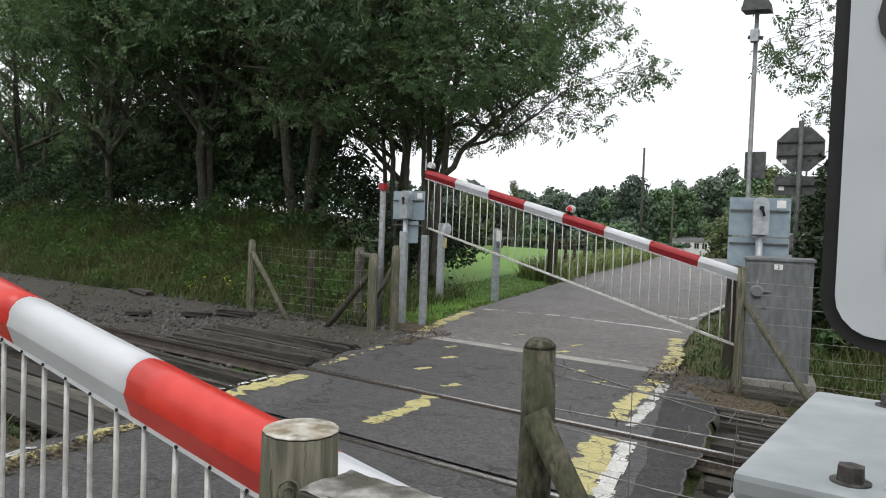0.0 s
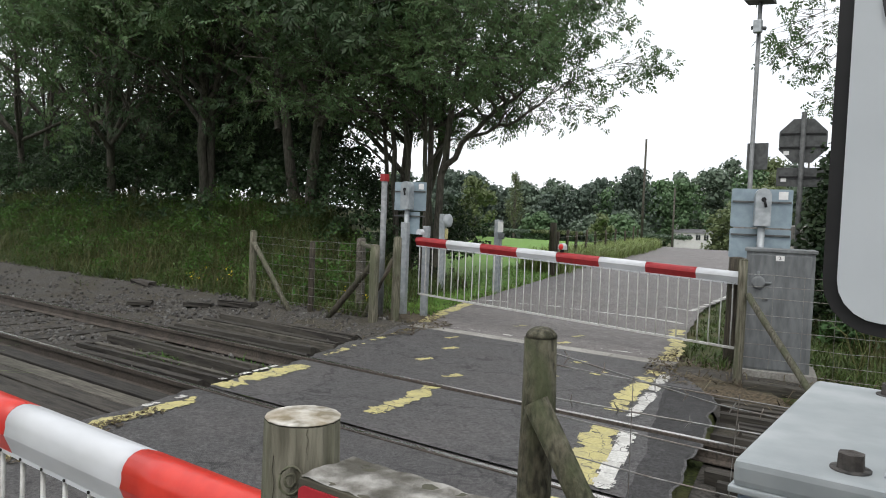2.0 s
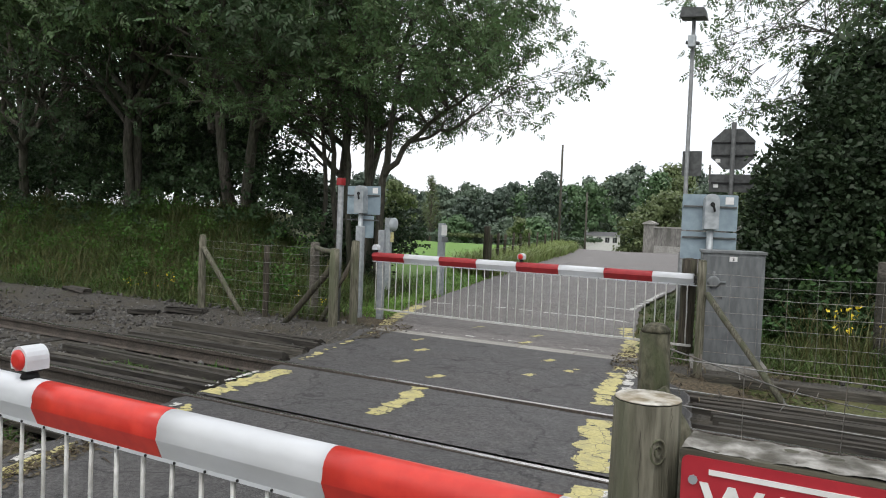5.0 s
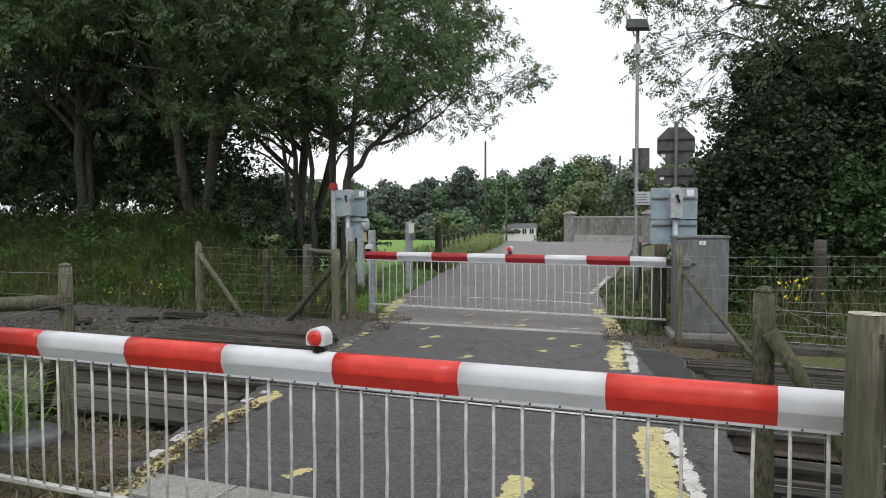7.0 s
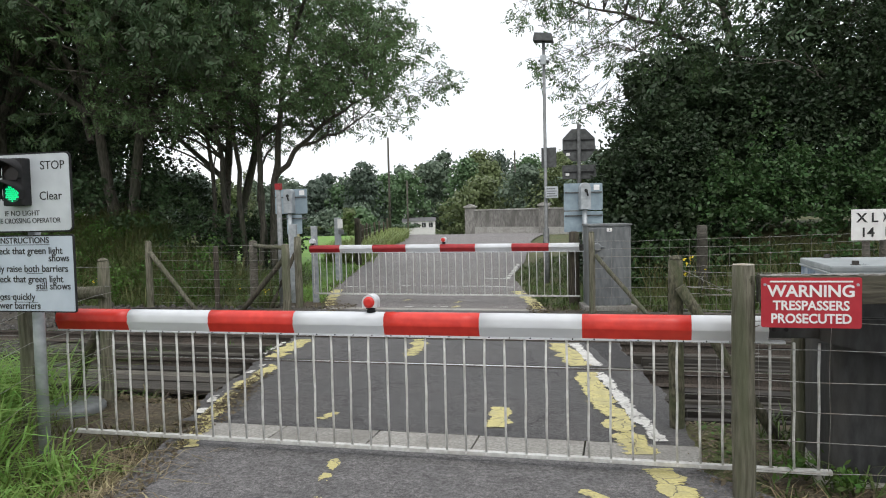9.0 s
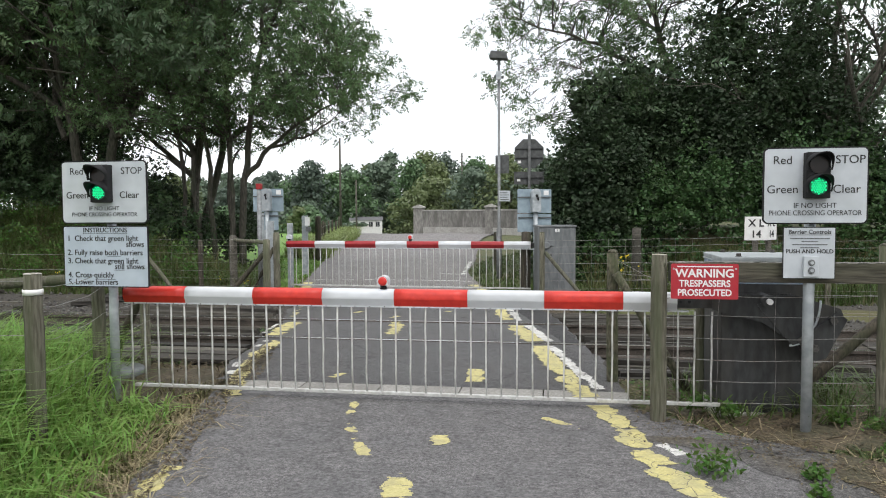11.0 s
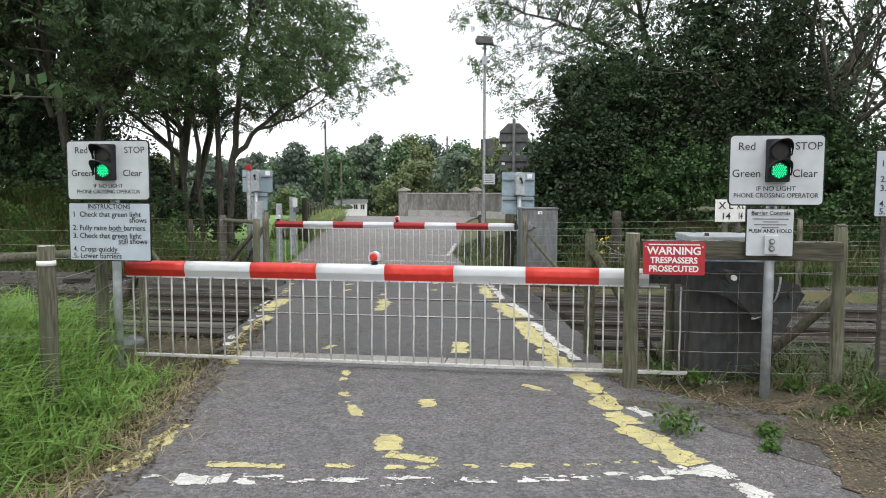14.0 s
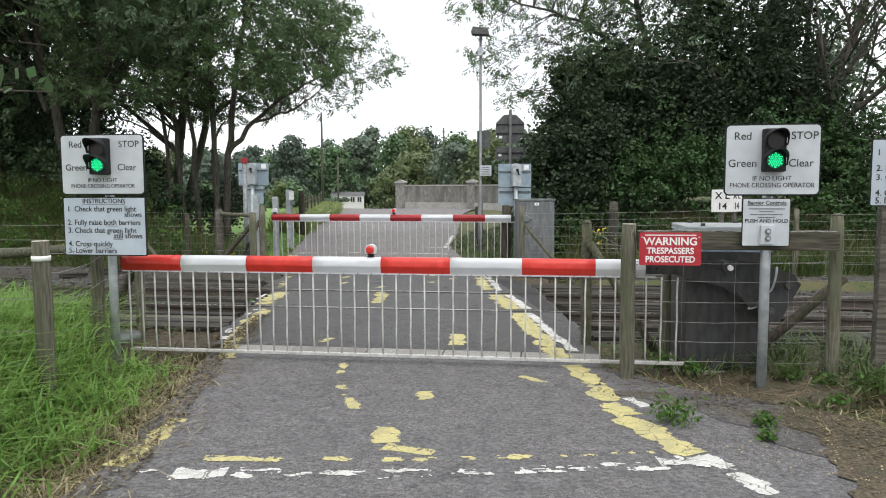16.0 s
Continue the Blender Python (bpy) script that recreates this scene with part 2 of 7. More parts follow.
M_POLE = mat("dull_pole_steel", (0.16, 0.17, 0.175), (0.24, 0.25, 0.255), (0.13, 0.135, 0.135), rough=0.6, metal=0.3, fine=14, coarse=3, bump=0.05)
M_BLUEGREY = mat("blue_grey_sign_back", (0.24, 0.31, 0.36), (0.31, 0.39, 0.44), (0.21, 0.27, 0.31), rough=0.5, metal=0.1, fine=9, coarse=2.5, bump=0.05, rand=0.04)
M_DARKBACK = mat("dark_sign_back", (0.055, 0.058, 0.058), (0.10, 0.105, 0.105), rough=0.6, fine=12, coarse=3, bump=0.05)
M_CABINET = mat("grey_cabinet_paint", (0.120, 0.128, 0.133), (0.185, 0.198, 0.203), (0.085, 0.09, 0.086), rough=0.6, fine=16, coarse=2.2, bump=0.1, stretch=(1, 1, 0.3))
M_DARKSTEEL = mat("dark_steel_and_shaded_body", (0.020, 0.021, 0.022), (0.046, 0.048, 0.049), (0.060, 0.055, 0.047), rough=0.6, fine=18, coarse=2.4, bump=0.15, stretch=(1, 1, 0.35), mix=0.6)
M_LID = mat("pale_lid_paint", (0.33, 0.365, 0.375), (0.41, 0.44, 0.45), (0.27, 0.30, 0.31), rough=0.5, fine=12, coarse=3.5, bump=0.06)
M_PEEL = mat("peeling_blue_paint", (0.15, 0.20, 0.28), (0.26, 0.34, 0.43), (0.40, 0.44, 0.50), rough=0.6, fine=16, coarse=8, bump=0.25, mix=0.9)
M_PRIMER = mat("pink_primer", (0.42, 0.27, 0.20), (0.56, 0.38, 0.29), (0.45, 0.20, 0.12), rough=0.8, fine=30, coarse=8, bump=0.15)
M_BOLT = mat("rusty_bolt", (0.045, 0.044, 0.043), (0.135, 0.13, 0.122), (0.07, 0.055, 0.045), rough=0.7, metal=0.5, fine=60, coarse=15, bump=0.3)
M_SIGNWHITE = mat("sign_face", (0.48, 0.515, 0.55), (0.54, 0.575, 0.61), (0.43, 0.46, 0.48), rough=0.45, fine=8, coarse=2.2, bump=0.02, mix=0.4, rand=0.02)
M_SIGNBLUE = mat("sign_face_bluish", (0.42, 0.48, 0.555), (0.48, 0.54, 0.615), (0.39, 0.44, 0.49), rough=0.45, fine=8, coarse=2.2, bump=0.02, mix=0.4, rand=0.02)
M_BLACK = mat("black_plastic", (0.007, 0.007, 0.008), (0.014, 0.014, 0.015), rough=0.8, fine=20, coarse=4, bump=0.04, rand=0.05)
M_LETTER = mat("black_lettering", (0.015, 0.015, 0.016), (0.03, 0.03, 0.03), rough=0.6, fine=20, coarse=5, bump=0, rand=0.03)
M_SIGNRED = mat("red_sign_enamel", (0.36, 0.016, 0.028), (0.43, 0.024, 0.036), rough=0.4, fine=12, coarse=3, bump=0.02, rand=0.02)
M_WHITELETTER = mat("white_lettering", (0.75, 0.74, 0.73), (0.82, 0.82, 0.81), rough=0.5, fine=15, coarse=4, bump=0, rand=0.02)
# Faint emission stands for light that the boom lens reflects back.
M_LENSRED = glow("red_lens_return_glow", (0.55, 0.03, 0.025), 0.06)
M_LENSOFF = mat("dark_red_lens", (0.008, 0.004, 0.004), (0.014, 0.006, 0.005), rough=0.35, fine=30, coarse=8, bump=0)
M_LED = glow("green_led", (0.0, 0.80, 0.30), 1.05)
M_LENSBACK = glow("green_lens_glow", (0.0, 0.10, 0.045), 0.5)
M_WIRE = mat("fence_wire", (0.20, 0.20, 0.19), (0.36, 0.36, 0.35), (0.18, 0.12, 0.08), rough=0.5, metal=0.5, fine=40, coarse=9, bump=0)
M_WALLSTONE = mat("rendered_wall", (0.17, 0.165, 0.155), (0.29, 0.28, 0.26), (0.11, 0.105, 0.095), rough=0.9, fine=10, coarse=1.4, bump=0.3, mix=0.7, stretch=(1, 1, 0.35))
M_WALLPALE = mat("pale_plinth_render", (0.34, 0.33, 0.31), (0.46, 0.45, 0.42), (0.25, 0.24, 0.22), rough=0.9, fine=10, coarse=1.4, bump=0.3)
M_SLATE = mat("slate_roof", (0.09, 0.092, 0.098), (0.16, 0.16, 0.165), rough=0.7, fine=8, coarse=2, bump=0.3)
M_HOUSEWHITE = mat("whitewash", (0.66, 0.66, 0.64), (0.78, 0.78, 0.76), rough=0.9, fine=8, coarse=1.5, bump=0.1)
M_GLASS = mat("dark_window_glass", (0.02, 0.023, 0.026), (0.04, 0.044, 0.048), rough=0.12, fine=5, coarse=2, bump=0)
M_BARK = mat("tree_bark", (0.046, 0.041, 0.033), (0.118, 0.106, 0.086), (0.050, 0.060, 0.034), rough=0.95, fine=16, coarse=2.2, bump=0.9, stretch=(1.4, 1.4, 0.3), rand=0.15)
M_LEAF = leaf_mat("ash_leaves", (0.052, 0.098, 0.042), (0.135, 0.205, 0.085), through_light=0.38)
# Like the ash leaves, but darkened to stand for shade among the trees.
M_LEAF_SHADED = leaf_mat("leaves_shade_toned", (0.034, 0.062, 0.032), (0.088, 0.135, 0.064), through_light=0.34)
M_IVY = leaf_mat("ivy_leaves", (0.022, 0.052, 0.017), (0.068, 0.132, 0.042), island=0.3, through_light=0.2)
# Ivy again, darkened in colour for the shaded inside of hedge and wood.
M_IVY_SHADED = leaf_mat("ivy_leaves_shade_toned", (0.014, 0.028, 0.014), (0.046, 0.074, 0.032), island=0.28, through_light=0.2)
# Far foliage: haze is mixed into these paler, greyer greens.
M_FARLEAF = leaf_mat("hazed_distant_leaves", (0.088, 0.128, 0.090), (0.145, 0.192, 0.132), island=0.12, through_light=0.12)
M_FARLEAF_DARK = leaf_mat("hazed_dark_distant_leaves", (0.062, 0.090, 0.070), (0.104, 0.140, 0.104), island=0.12, through_light=0.12)
M_FARLEAF_FRESH = leaf_mat("hazed_fresh_distant_leaves", (0.068, 0.128, 0.058), (0.128, 0.205, 0.098), island=0.12, through_light=0.12)
M_FARLEAF_OLIVE = leaf_mat("hazed_olive_distant_leaves", (0.090, 0.122, 0.052), (0.158, 0.195, 0.084), island=0.12, through_light=0.12)
M_GRASS = leaf_mat("long_grass", (0.12, 0.235, 0.048), (0.29, 0.44, 0.12), island=0.4, through_light=0.42)
# Olive blades, darkened further in place of the trees' shade on the bank.
M_GRASS_BANK = leaf_mat("bank_grass_shade_toned", (0.040, 0.074, 0.020), (0.110, 0.150, 0.046), island=0.4, through_light=0.25)
M_GRASS_DRY = leaf_mat("seeding_grass", (0.062, 0.072, 0.026), (0.165, 0.16, 0.066), island=0.4, through_light=0.25)
M_GRASS_PALE = leaf_mat("pale_fence_grass", (0.14, 0.20, 0.06), (0.29, 0.34, 0.13), island=0.35, through_light=0.3)
# Bramble green lowered too, for the shade under the trees.
M_BRAMBLE = leaf_mat("bramble_leaves_shade_toned", (0.026, 0.052, 0.024), (0.074, 0.122, 0.052), island=0.35, through_light=0.25)
M_WEED = leaf_mat("weed_leaves", (0.040, 0.095, 0.018), (0.10, 0.19, 0.040), island=0.4)
M_STRAW = leaf_mat("dead_stalks", (0.045, 0.035, 0.020), (0.155, 0.122, 0.072), island=0.5, through_light=0.1)
M_STRAW_PALE = leaf_mat("bleached_straw", (0.17, 0.135, 0.075), (0.38, 0.32, 0.20), island=0.4, through_light=0.15)
M_FLOWER = mat("yellow_petals", (0.55, 0.42, 0.02), (0.75, 0.60, 0.04), rough=0.7, fine=30, coarse=9, bump=0)


# ---- building tools ----
def box(bm, x0, x1, y0, y1, z0, z1, bevel=0.0):
    m = Matrix.LocRotScale(((x0 + x1) / 2, (y0 + y1) / 2, (z0 + z1) / 2), None, (abs(x1 - x0), abs(y1 - y0), abs(z1 - z0)))
    made = bmesh.ops.create_cube(bm, size=1, matrix=m)["verts"]
    if bevel:
        edges = list({e for v in made for e in v.link_edges})
        bmesh.ops.bevel(bm, geom=edges, offset=bevel, segments=2, affect='EDGES', profile=0.6)


def tube(bm, points, radii, sides=8, cap=True):
    """A round bar along points, with a radius at each."""
    rings = []
    pts = [Vector(p) for p in points]
    for i, p in enumerate(pts):
        d = (pts[min(i + 1, len(pts) - 1)] - pts[max(i - 1, 0)]).normalized()
        a = d.cross(Vector((0, 0, 1)) if abs(d.z) < 0.9 else Vector((1, 0, 0))).normalized()
        b = d.cross(a)
        r = radii[i] if isinstance(radii, (list, tuple)) else radii
        rings.append([bm.verts.new(p + r * (math.cos(t) * a + math.sin(t) * b)) for t in [2 * math.pi * k / sides for k in range(sides)]])
    for r0, r1 in zip(rings, rings[1:]):
        for k in range(sides):
            f = bm.faces.new((r0[k], r0[(k + 1) % sides], r1[(k + 1) % sides], r1[k]))
            f.smooth = True
    if cap:
        bm.faces.new(rings[0][::-1])
        bm.faces.new(rings[-1])


def prism(bm, outline, y0, y1):
    """A flat outline in x and z, given depth from y0 to y1."""
    a = [bm.verts.new((x, y0, z)) for x, z in outline]
    b = [bm.verts.new((x, y1, z)) for x, z in outline]
    bm.faces.new(a)
    bm.faces.new(b[::-1])
    n = len(a)
    for i in range(n):
        bm.faces.new((a[i], b[i], b[(i + 1) % n], a[(i + 1) % n]))


def rounded(x0, x1, z0, z1, r, steps=5):
    out = []
    for cx, cz, a0 in ((x1 - r, z0 + r, -90), (x1 - r, z1 - r, 0), (x0 + r, z1 - r, 90), (x0 + r, z0 + r, 180)):
        for k in range(steps + 1):
            a = radians(a0 + 90 * k / steps)
            out.append((cx + r * math.cos(a), cz + r * math.sin(a)))
    return out


def mesh_of(bm, name, material):
    bmesh.ops.recalc_face_normals(bm, faces=bm.faces)
    me = bpy.data.meshes.new(name)
    bm.to_mesh(me)
    bm.free()
    for m in material if isinstance(material, (list, tuple)) else [material]:
        me.materials.append(m)
    return me


def part(name, bm, material, parent, label="", m=None):
    ob = new(name, mesh_of(bm, name, material))
    ob.parent = parent
    if m is not None:
        ob.matrix_basis = m
    return tagged(ob, label)


def thing(name, m, label, category, group="", kind=""):
    ob = new(name)
    ob.empty_display_size = 0.2
    ob.matrix_basis = m
    return tagged(ob, label, category, group, kind)


def solid(name, bm, material, label, category, group="", kind="", m=None):
    ob = new(name, mesh_of(bm, name, material))
    if m is not None:
        ob.matrix_basis = m
    return tagged(ob, label, category, group, kind)


def raw(name, verts, faces, material, smooth=False):
    me = bpy.data.meshes.new(name)
    me.from_pydata(verts, [], faces)
    me.materials.append(material)
    if smooth:
        me.shade_smooth()
    return me


def fast_quads(name, verts, material, per=4):
    """A mesh of separate faces of four corners, from an array of corners."""
    n = len(verts) // per
    me = bpy.data.meshes.new(name)
    me.vertices.add(len(verts))
    me.vertices.foreach_set("co", np.asarray(verts, dtype=np.float32).ravel())
    me.loops.add(len(verts))
    me.loops.foreach_set("vertex_index", np.arange(len(verts), dtype=np.int32))
    me.polygons.add(n)
    me.polygons.foreach_set("loop_start", np.arange(0, len(verts), per, dtype=np.int32))
    me.update(calc_edges=True)
    me.materials.append(material)
    return me


def smoothstep(a, b, x):
    t = min(1.0, max(0.0, (x - a) / (b - a)))
    return t * t * (3 - 2 * t)


def along(table, y):
    """Linear reading of a table of (y, value)."""
    if y <= table[0][0]:
        return table[0][1]
    for (y0, v0), (y1, v1) in zip(table, table[1:]):
        if y <= y1:
            return v0 + (v1 - v0) * (y - y0) / (y1 - y0)
    return table[-1][1]


def words(text, size, x, z, y, parent, material, name="lettering", align='CENTER', bold=0.0, squeeze=1.0):
    """Raised lettering that faces -y, its baseline at z."""
    cu = bpy.data.curves.new(name, 'FONT')
    cu.body, cu.size, cu.align_x, cu.extrude, cu.offset = text, size, align, 0.0012, bold
    cu.resolution_u = 4
    tmp = new("tmp_text", cu)
    bpy.context.view_layer.update()
    me = bpy.data.meshes.new_from_object(tmp.evaluated_get(bpy.context.evaluated_depsgraph_get()))
    bpy.data.objects.remove(tmp)
    bpy.data.curves.remove(cu)
    me.materials.clear()
    me.materials.append(material)
    ob = new(name, me)
    ob.parent = parent
    ob.matrix_basis = pose(x, y, z, 90, 0, 0) @ Matrix.Diagonal((squeeze, 1, 1, 1))
    return ob


# ---- ground ----
ROAD_L = [(-16, -3.0), (-6, -4.0), (-2.5, -4.35), (0, -4.95), (3, -5.6), (4.6, -5.9), (7.5, -6.75), (10, -7.75), (14, -8.8), (20, -10.4), (24, -11.6), (38, -14.6), (50, -17.6), (62, -20.8), (75, -24)]
ROAD_R = [(-16, 3.6), (-6, 2.6), (-2.6, 1.5), (-1.0, 0.5), (-0.3, -0.6), (0.3, -1.05), (2.0, -1.2), (3.5, -1.43), (5, -1.68), (6.5, -1.98), (7.5, -2.75), (9.5, -3.3), (14, -4.3), (20, -4.75), (36, -6.4), (44, -6.8), (54, -7.0), (62, -9.0), (75, -16)]


def road_z(x, y):
    return -2.6 * smoothstep(50, 75, y) + 0.02 * math.sin(x * 0.9 + y * 0.35) * smoothstep(8, 14, y)


def ground_z(x, y):
    """Height of the land beside the road."""
    left, right = along(ROAD_L, y), along(ROAD_R, y)
    out = max(left - x, x - right)
    z = -0.05 + road_z(x, y)
    if 1.6 < y < 8.5 and out > -0.34:
        z -= 0.17 * smoothstep(-0.34, -0.06, out) * smoothstep(1.6, 2.1, y) * (1 - smoothstep(7.9, 8.5, y) if x < left else 1 - smoothstep(6.6, 7.6, y))
    if x < left:
        z += 1.9 * smoothstep(8.6, 14.0, y) * smoothstep(-0.3, -4.0, x + 0.77 * (y + 0.86)) * smoothstep(-8.5, -10.5, x)
        z += 0.35 * smoothstep(-0.6, -3.0, x - left) * (1 - smoothstep(-0.8, 1.4, y))
    if x > right:
        z += 1.3 * smoothstep(9.0, 14.0, y) * smoothstep(0.8, 4.0, out) * (1 - smoothstep(24, 36, y))
        z += 0.10 * smoothstep(0.6, 3.0, out) * (1 - smoothstep(-0.6, 1.4, y))
    if y < 1.6 or y > 7.6:
        z += 0.05 * noise.noise(Vector((x * 0.6, y * 0.6, 0))) * smoothstep(0.1, 1.0, out)
    far = max(abs(x + 5), abs(y - 10))
    z += 2.5 * smoothstep(120, 420, far) * smoothstep(0, 90, y)
    if 1.0 > out > -0.4:
        z -= 0.02
    if out <= -0.4:
        z -= 0.07
    return z


def spaced(a, b, fine0, fine1, step, growth=1.3):
    mid = list(np.arange(fine0, fine1 + 1e-6, step))
    up, d = fine1, step
    while up < b:
        d *= growth
        up += d
        mid.append(min(up, b))
    dn, d = fine0, step
    while dn > a:
        d *= growth
        dn -= d
        mid.insert(0, max(dn, a))
    return mid


def ground_sheet():
    xs, ys = spaced(-900, 900, -16, 8, 0.28), spaced(-300, 1800, -9, 18, 0.28)
    verts = [(x, y, ground_z(x, y)) for y in ys for x in xs]
    w = len(xs)
    faces = [(j * w + i, j * w + i + 1, (j + 1) * w + i + 1, (j + 1) * w + i) for j in range(len(ys) - 1) for i in range(w - 1)]
    ob = new("ground", raw("ground", verts, faces, M_GRASSGROUND, True))
    tagged(ob, "rough grassy soil beside the lane and railway", "ground", kind="structure")


def strip(name, left, right, y0, y1, step, lift, material, label, category, kind="structure", cols=14):
    """A sheet between two edges along y, laid on the road's level."""
    ys = list(np.arange(y0, y1, step)) + [y1]
    verts, faces = [], []
    for y in ys:
        a, b = left(y), right(y)
        for k in range(cols + 1):
            x = a + (b - a) * k / cols
            verts.append((x, y, road_z(x, y) + lift))
    for j in range(len(ys) - 1):
        for k in range(cols):
            i = j * (cols + 1) + k
            faces.append((i, i + 1, i + cols + 2, i + cols + 1))
    ob = new(name, raw(name, verts, faces, material, True))
    return tagged(ob, label, category, kind=kind)


ground_sheet()


def rag(y, seed, amount=0.06):
    return amount * (noise.noise(Vector((seed, y * 2.1, 0))) + 0.6 * noise.noise(Vector((seed, y * 7.0, 3))))


strip("road", lambda y: along(ROAD_L, y) + rag(y, 1.5), lambda y: along(ROAD_R, y) + rag(y, 9.5, 0.10), -16, 0.43, 0.1, 0.0, M_ASPHALT, "worn grey asphalt lane leading to the crossing", "road")
strip("road_far", lambda y: along(ROAD_L, y) + rag(y, 1.5), lambda y: along(ROAD_R, y) + rag(y, 9.5), 8.0, 74, 0.4, 0.0, M_ASPHALT_FAR, "worn grey asphalt lane beyond the crossing", "road")
RAIL_Y = (3.28, 4.96)
for y0, y1 in ((0.80, RAIL_Y[0] - 0.045), (RAIL_Y[0] + 0.10, RAIL_Y[1] - 0.10), (RAIL_Y[1] + 0.045, 7.75)):
    strip("crossing_surface", lambda y: along(ROAD_L, y) - 0.15 + rag(y, 1.5, 0.10), lambda y: along(ROAD_R, y) + rag(y, 9.5), y0, y1, 0.1, 0.004, M_ASPHALT_NEW, "dark patched asphalt between and beside the rails", "road")
for y0, y1 in ((RAIL_Y[0] + 0.10, RAIL_Y[1] - 0.10), (RAIL_Y[1] + 0.045, 6.7)):
    strip("asphalt_patch", lambda y: -0.86 - 0.268 * y + 0.10 + rag(y, 5.5, 0.03), lambda y: along(ROAD_R, y) - 0.02 + rag(y, 9.5), y0, y1, 0.1, 0.0065, M_ASPHALT_DARK, "fresh black asphalt patch at the lane edge", "road")
for y in RAIL_Y:
    strip("flangeway", lambda y: along(ROAD_L, y) - 0.15, lambda y: along(ROAD_R, y), y - 0.13, y + 0.13, 0.13, -0.014, M_ASPHALT_NEW, "dirt-filled groove beside the rail", "road")
# concrete sills under each barrier
for y0, y1, yl in ((0.43, 0.80, 0.6), (7.75, 8.0, 7.9)):
    n = 5
    a, b = along(ROAD_L, yl), along(ROAD_R, yl)
    sill = thing("concrete_sill", pose(0, 0, 0), "cracked pale concrete strip across the lane", "kerb", kind="structure")
    for k in range(n):
        bm = bmesh.new()
        box(bm, a + (b - a) * k / n + 0.006, a + (b - a) * (k + 1) / n - 0.006, y0 + 0.005, y1 - 0.005, -0.12, 0.006, 0.006)
        part("slab", bm, M_CONCRETE, sill)


# ---- railway ----
def rail_line(y):
    """One flat-bottomed rail: rusty web and foot, worn bright head."""
    t = thing("rail", pose(0, y, 0), "worn steel rail with rusty sides", "rail", "running rails", kind="structure")
    bm = bmesh.new()
    prof = [(-0.065, -0.150), (0.065, -0.150), (0.065, -0.140), (0.012, -0.122), (0.010, -0.040), (0.034, -0.028), (0.036, 0.010), (-0.036, 0.010), (-0.034, -0.028), (-0.010, -0.040), (-0.012, -0.122), (-0.065, -0.140)]
    a = [bm.verts.new((-120, py, pz)) for py, pz in prof]
    b = [bm.verts.new((120, py, pz)) for py, pz in prof]
    for i in range(len(prof)):
        bm.faces.new((a[i], a[(i + 1) % len(prof)], b[(i + 1) % len(prof)], b[i]))
    part("rail_web", bm, M_RAIL, t)
    bm = bmesh.new()
    box(bm, -120, 120, -0.022, 0.024, 0.0105, 0.0135)
    part("rail_head", bm, M_RAILTOP, t, "polished running surface")


for y in RAIL_Y:
    rail_line(y)


def slat_mesh(length, width, height, peak):
    bm = bmesh.new()
    prof = [(-width / 2, 0), (width / 2, 0), (width / 2, 0.02), (-width / 2 + 0.035 + peak, height), (-width / 2, height - 0.01)]
    n = 5
    rows = []
    for k in range(n + 1):
        x = length * k / n
        rows.append([bm.verts.new((x, py + random.uniform(-.006, .006), pz + random.uniform(-.008, .004))) for py, pz in prof])
    for r0, r1 in zip(rows, rows[1:]):
        for i in range(len(prof)):
            bm.faces.new((r0[i], r0[(i + 1) % len(prof)], r1[(i + 1) % len(prof)], r1[i]))
    bm.faces.new(rows[0])
    bm.faces.new(rows[-1][::-1])
    return mesh_of(bm, "slat", M_TIMBER)


SLATS = [slat_mesh(2.9, 0.185, 0.115, 0.01), slat_mesh(2.9, 0.19, 0.105, 0.0), slat_mesh(2.9, 0.18, 0.125, 0.02)]
SLATS_GREY = []
for me in SLATS[:2]:
    c = me.copy()
    c.materials.clear()
    c.materials.append(M_TIMBER_GREY)
    SLATS_GREY.append(c)


def cattle_guard(name, x_of, sign, y0, y1, step, grey, z=-0.175, label="rows of ridged tarred timber slats over the ballast"):
    """Ridged boards that lie along the rails beside the lane."""
    t = thing(name, pose(0, 0, 0), label, "cattle guard", "cattle guards")
    y = y0
    while y <= y1 + 1e-6:
        use = SLATS_GREY if random.random() < grey else SLATS
        ob = new("slat", random.choice(use))
        ob.parent = t
        x = x_of(y) + sign * random.uniform(-0.02, 0.26)
        ob.matrix_basis = pose(x, y + random.uniform(-.012, .012), z + random.uniform(-.03, .012), random.uniform(-7, 7), random.uniform(-.6, .6), random.uniform(-1.0, 1.0)) @ pose(-2.9 if sign < 0 else 0, 0, 0)
        y += step
    for k in range(3):
        bm = bmesh.new()
        x = x_of(y0) + sign * (0.35 + 1.05 * k)
        box(bm, x - 0.06, x + 0.06, y0 - 0.1, y1 + 0.1, z - 0.09, z - 0.005, 0.008)
        part("bearer", bm, M_TIMBER, t)
    return t


left_end = lambda y: along(ROAD_L, y) - 0.42
right_end = lambda y: along(ROAD_R, y) + 0.05
cattle_guard("cattle_guard", left_end, -1, 5.28, 7.2, 0.215, 0.08)
cattle_guard("cattle_guard", left_end, -1, 3.52, 4.72, 0.21, 0.12)
cattle_guard("cattle_guard", right_end, 1, 5.28, 7.2, 0.215, 0.15)
cattle_guard("cattle_guard", right_end, 1, 3.52, 4.72, 0.21, 0.12)
cattle_guard("cattle_guard", right_end, 1, 1.9, 3.0, 0.215, 0.12)
